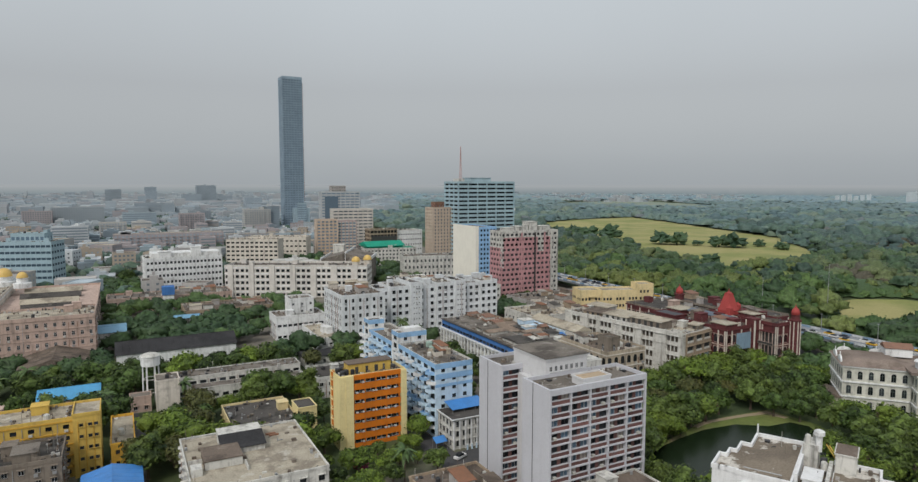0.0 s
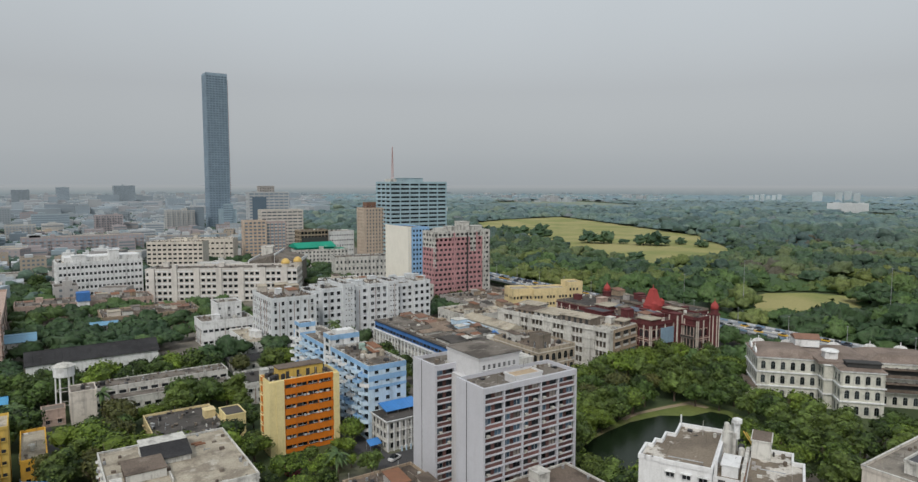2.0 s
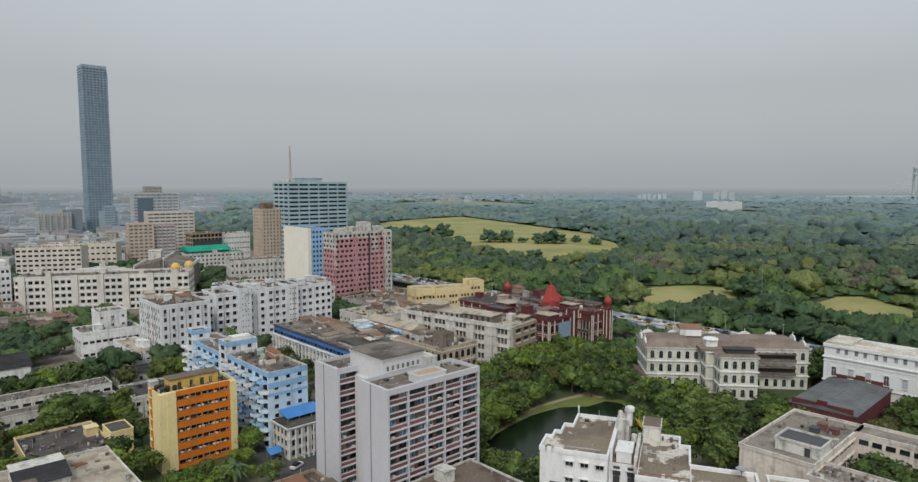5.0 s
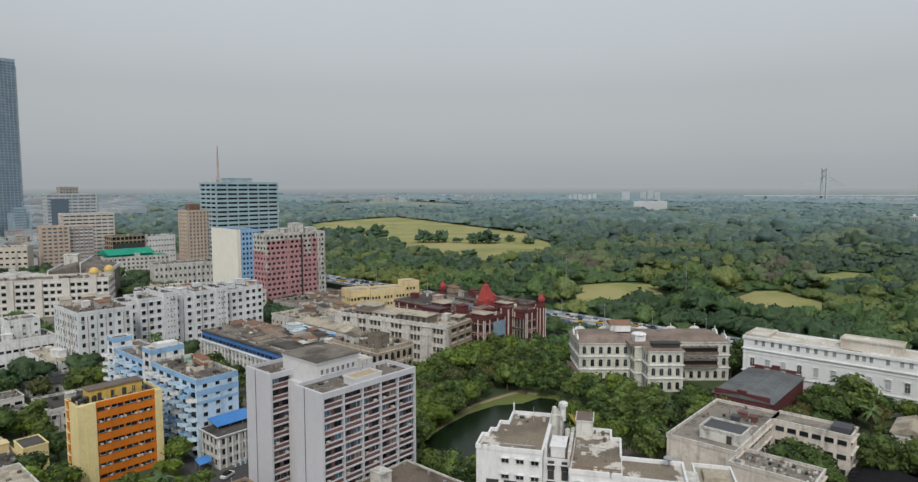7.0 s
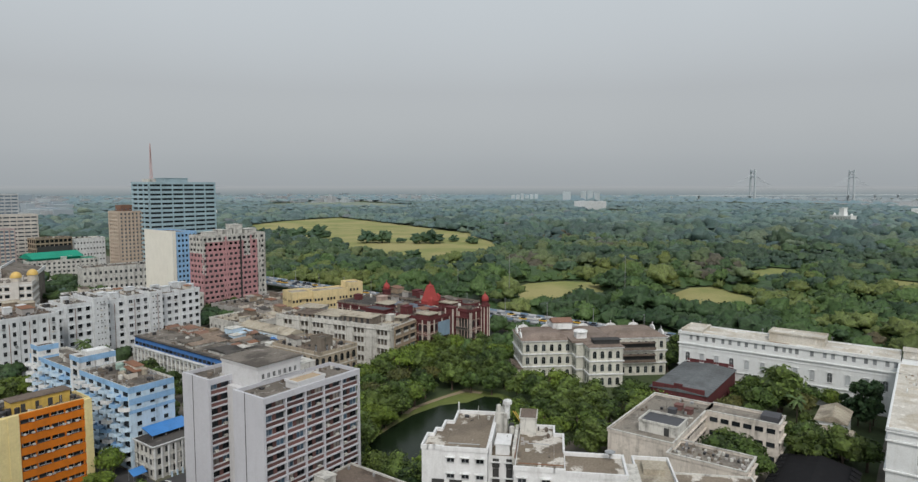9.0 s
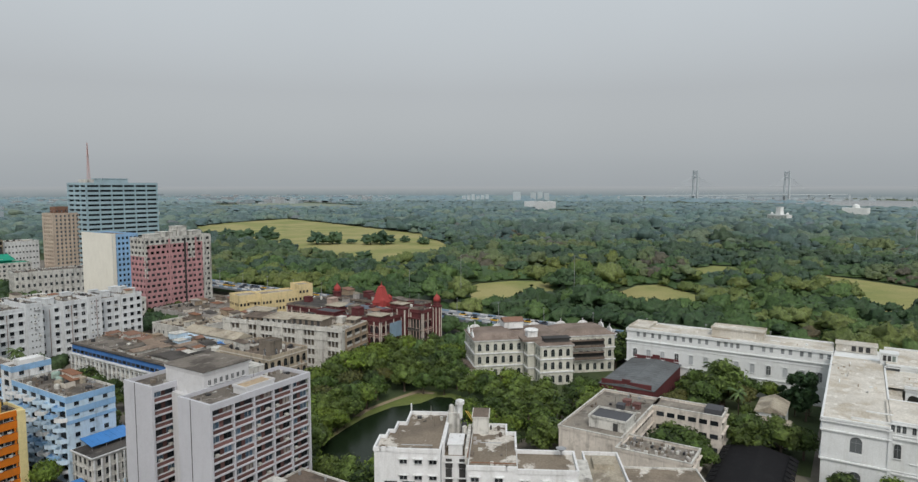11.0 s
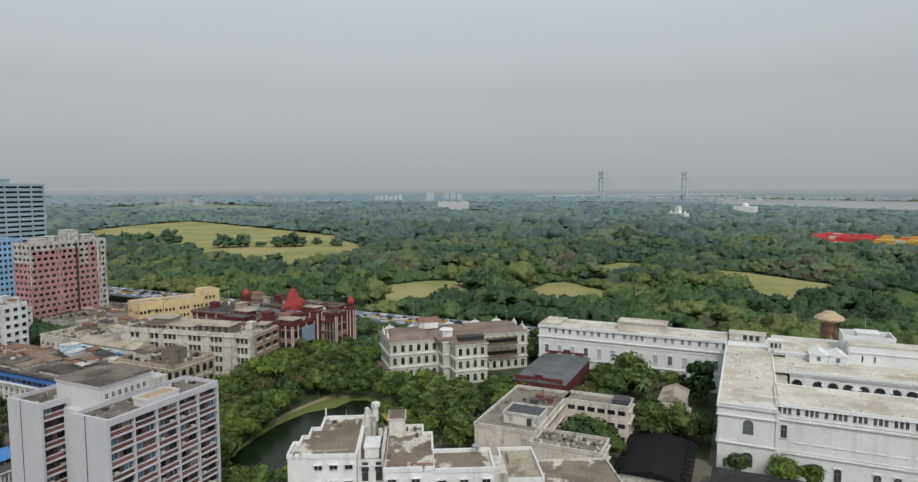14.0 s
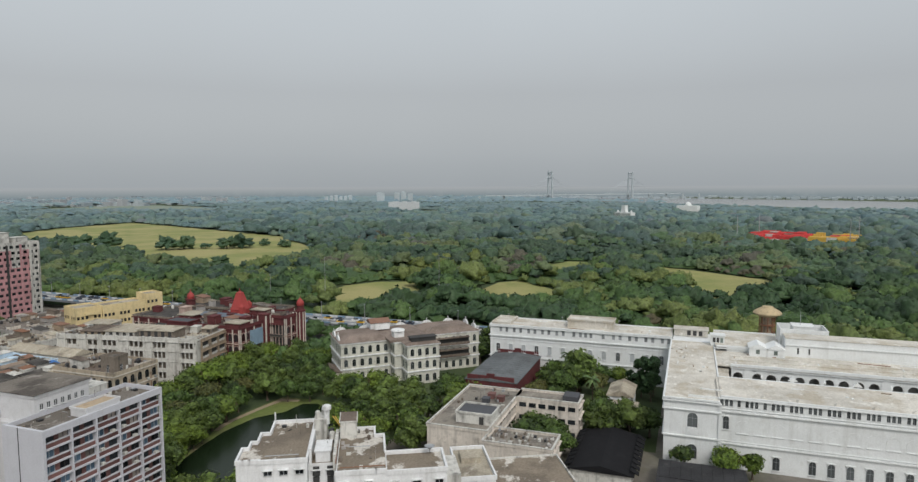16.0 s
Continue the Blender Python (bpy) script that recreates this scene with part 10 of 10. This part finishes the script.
def haze_backdrop():
    """A glowing ring between the last woods and the horizon: haze painted by height, fading into the sky."""
    m, nt, b = nodes_of("glowing_haze")
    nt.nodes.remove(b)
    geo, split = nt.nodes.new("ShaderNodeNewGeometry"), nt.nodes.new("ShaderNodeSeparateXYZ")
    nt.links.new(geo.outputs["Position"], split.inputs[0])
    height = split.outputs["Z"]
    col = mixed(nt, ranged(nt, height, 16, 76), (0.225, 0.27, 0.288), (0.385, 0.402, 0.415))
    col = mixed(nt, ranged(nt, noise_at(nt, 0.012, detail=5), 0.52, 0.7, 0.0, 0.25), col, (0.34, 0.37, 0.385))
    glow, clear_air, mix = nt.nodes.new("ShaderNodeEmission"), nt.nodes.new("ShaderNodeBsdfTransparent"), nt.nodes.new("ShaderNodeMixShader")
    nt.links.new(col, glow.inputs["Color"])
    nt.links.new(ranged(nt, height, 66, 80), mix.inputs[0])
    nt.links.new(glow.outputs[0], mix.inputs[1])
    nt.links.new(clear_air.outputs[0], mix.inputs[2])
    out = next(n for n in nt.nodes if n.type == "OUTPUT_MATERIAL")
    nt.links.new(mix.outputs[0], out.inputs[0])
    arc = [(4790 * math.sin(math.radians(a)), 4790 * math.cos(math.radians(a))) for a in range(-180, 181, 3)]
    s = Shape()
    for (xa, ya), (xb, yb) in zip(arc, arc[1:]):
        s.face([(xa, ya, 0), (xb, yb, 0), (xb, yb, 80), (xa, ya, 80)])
    setting("backdrop", s, m, "glowing backdrop of painted haze fading into the sky", "backdrop")


haze_backdrop()


def far_slab(x, y, L, z, turn, mat, label):
    ob = thing("far_block", x, y, 0, label, "building", turn=turn)
    part("wall", Shape().box(-6, -L / 2, 0, 6, L / 2, z), mat, ob)
    rows = Shape()
    for k in range(int(z / 3.4)):
        rows.box(-6.1, -L / 2 + 2, 1 + 3.4 * k, -6.003, L / 2 - 2, 2.2 + 3.4 * k)
    tagged(part("panes", rows, CITY_HAZE_PAINT[1], ob), kind="stuff")
    for k in range(3):
        part("roof_room", Shape().box(-4, -L / 2 + 0.1 * L + k * 0.3 * L, z, 4, -L / 2 + 0.26 * L + k * 0.3 * L, z + 1.6), mat, ob)


far_slab(1906, 882, 100, 27.5, 25, CITY_HAZE_PAINT[0], "long white barrack block rising from the woods")
for i in range(6):
    far_slab(2556 + i * 10, 1570 - i * 19, 15, 33 + 3 * (i % 3), 30, BANK_HAZE_PAINT[0], "cluster of far pale apartment slabs")
far_slab(2676, 1356, 36, 50, 27, BANK_HAZE_PAINT[0], "far pale apartment slab")
for i in range(3):
    far_slab(2708 + i * 13, 1288 - i * 28, 24, (50, 53, 46)[i], 27, BANK_HAZE_PAINT[0], "far pale apartment slabs in the woods")


def bridge_tower(x, y, turn):
    ob = thing("bridge_tower", x, y, 0, "far pale blue bridge pylon of two legs", "bridge", "two pylons of one bridge", turn)
    for sgn in (-1, 1):
        part("leg", Shape().raw([(-4, sgn * 18 - 4, 0), (4, sgn * 18 - 4, 0), (4, sgn * 18 + 4, 0), (-4, sgn * 18 + 4, 0), (-3, sgn * 15 - 3.4, 158), (3, sgn * 15 - 3.4, 158), (3, sgn * 15 + 3.4, 158), (-3, sgn * 15 + 3.4, 158)], [(4, 5, 6, 7), (0, 1, 5, 4), (1, 2, 6, 5), (2, 3, 7, 6), (3, 0, 4, 7)]), PYLON, ob)
    for z in (30, 118, 146):
        part("cross_beam", Shape().box(-3, -14, z, 3, 14, z + 6), PYLON, ob)


bridge_tower(3425, 720, -40)
bridge_tower(3885, 342, -40)


def bridge_deck():
    ob = thing("bridge_deck", 0, 0, 0, "long thin bridge deck with stay cables over the river", "bridge")
    a, b = Vector((3425, 720, 32)), Vector((3885, 342, 32))
    d = (b - a).normalized()
    n = Vector((-d.y, d.x, 0)) * 14
    p, q = a - d * 420, b + d * 420
    part("deck", Shape().raw([p - n, p + n, q + n, q - n] + [v - Vector((0, 0, 4)) for v in (p - n, p + n, q + n, q - n)], [(0, 3, 2, 1), (4, 5, 6, 7), (0, 1, 5, 4), (1, 2, 6, 5), (2, 3, 7, 6), (3, 0, 4, 7)]), PYLON, ob)
    for t in (a, b):
        for sgn in (-1, 1):
            for k in range(1, 8):
                part("stay_cable", Shape().rod(t + Vector((0, 0, 118 - k * 2)), t + d * sgn * k * 28, 0.35, 4), PYLON, ob)
    for k in range(-3, 9):
        c = a + d * (k * 150)
        if (c - a).length > 30 and (c - b).length > 30 and not 30 < (c - a).dot(d) < 560:
            part("deck_pier", Shape().box(c.x - 4, c.y - 4, 0, c.x + 4, c.y + 4, 28), PYLON, ob)


bridge_deck()


def stadium():
    ob = thing("stadium_stand", 893, -121, 0, "red and yellow seating stands among trees", "stadium", turn=-23)
    rng = random.Random(17)
    for k, (y0, y1, mat) in enumerate(((-9, 66, RED_STAND), (-62, -10, YEL_STAND))):
        n = 7 - 2 * k
        w = (y1 - y0) / n
        for i in range(7):
            for j in range(n):
                drop = rng.choice([0, 0, 0, 0.6, 3.5]) if 0 < i < 6 else rng.choice([0, 0, 5])
                part("seat_tier", Shape().box(20 + i * 6.0, y0 + j * w, 0, 20 + i * 6.0 + 5.98, y0 + (j + 1) * w - 0.3, 11.5 + i * 0.6 - drop), rng.choices([mat, WHITE_OLD, SOOT, RED_STAND], (6, 1.6, 1.0, 0.6))[0], ob)
    for x, y in ((-16, -64), (-10, 66), (50, -60), (56, 60)):
        part("floodlight_mast", Shape().turned(x, y, [(0.6, 0), (0.35, 38)], 6), STEEL, ob)


stadium()


def domed_hall(x, y, s, label):
    ob = thing("white_hall", x, y, 0, label, "building", turn=-35)
    part("wall", Shape().box(-10 * s, -32 * s, 0, 10 * s, 32 * s, 17 * s).box(-10.6 * s, -32.6 * s, 17 * s, 10.6 * s, 32.6 * s, 18.4 * s), LIME, ob)
    for k in range(13):
        part("opening", Shape().box(-10.2 * s, (-30 + k * 4.8) * s, 5 * s, -10.003 * s, (-27.6 + k * 4.8) * s, 15 * s), SHUTTER, ob)
    part("tower", Shape().box(-7 * s, -8 * s, 18.4 * s, 7 * s, 8 * s, 27 * s).box(-6 * s, -7 * s, 27 * s, 6 * s, 7 * s, 38 * s), LIME, ob)
    part("tower_cap", Shape().box(-6.6 * s, -7.6 * s, 38 * s, 6.6 * s, 7.6 * s, 39.4 * s), LIME, ob)
    for yy in (-26, 26):
        part("corner_dome", Shape().turned(0, yy * s, [(3.4 * s, 18.4 * s), (3.4 * s, 21 * s), (2.4 * s, 23.4 * s), (0.3, 24.6 * s)], 10), LIME, ob)


def low_dome(x, y, s, label):
    ob = thing("white_hall", x, y, 0, label, "building", turn=-20)
    part("wall", Shape().box(-12 * s, -30 * s, 0, 12 * s, 30 * s, 19 * s), LIME, ob)
    part("drum", Shape().turned(0, 0, [(9 * s, 19 * s), (9 * s, 22 * s)], 16), LIME, ob)
    part("dome", Shape().dome(0, 0, 22 * s, 8.4 * s, 7 * s), LIME, ob)


domed_hall(1567, 150, 0.78, "white hall with a square tower among the woods")
low_dome(2000, 10, 1.0, "low white domed hall in the far woods")
low_dome(880, 1390, 1.0, "white domed hall beyond the lawn")
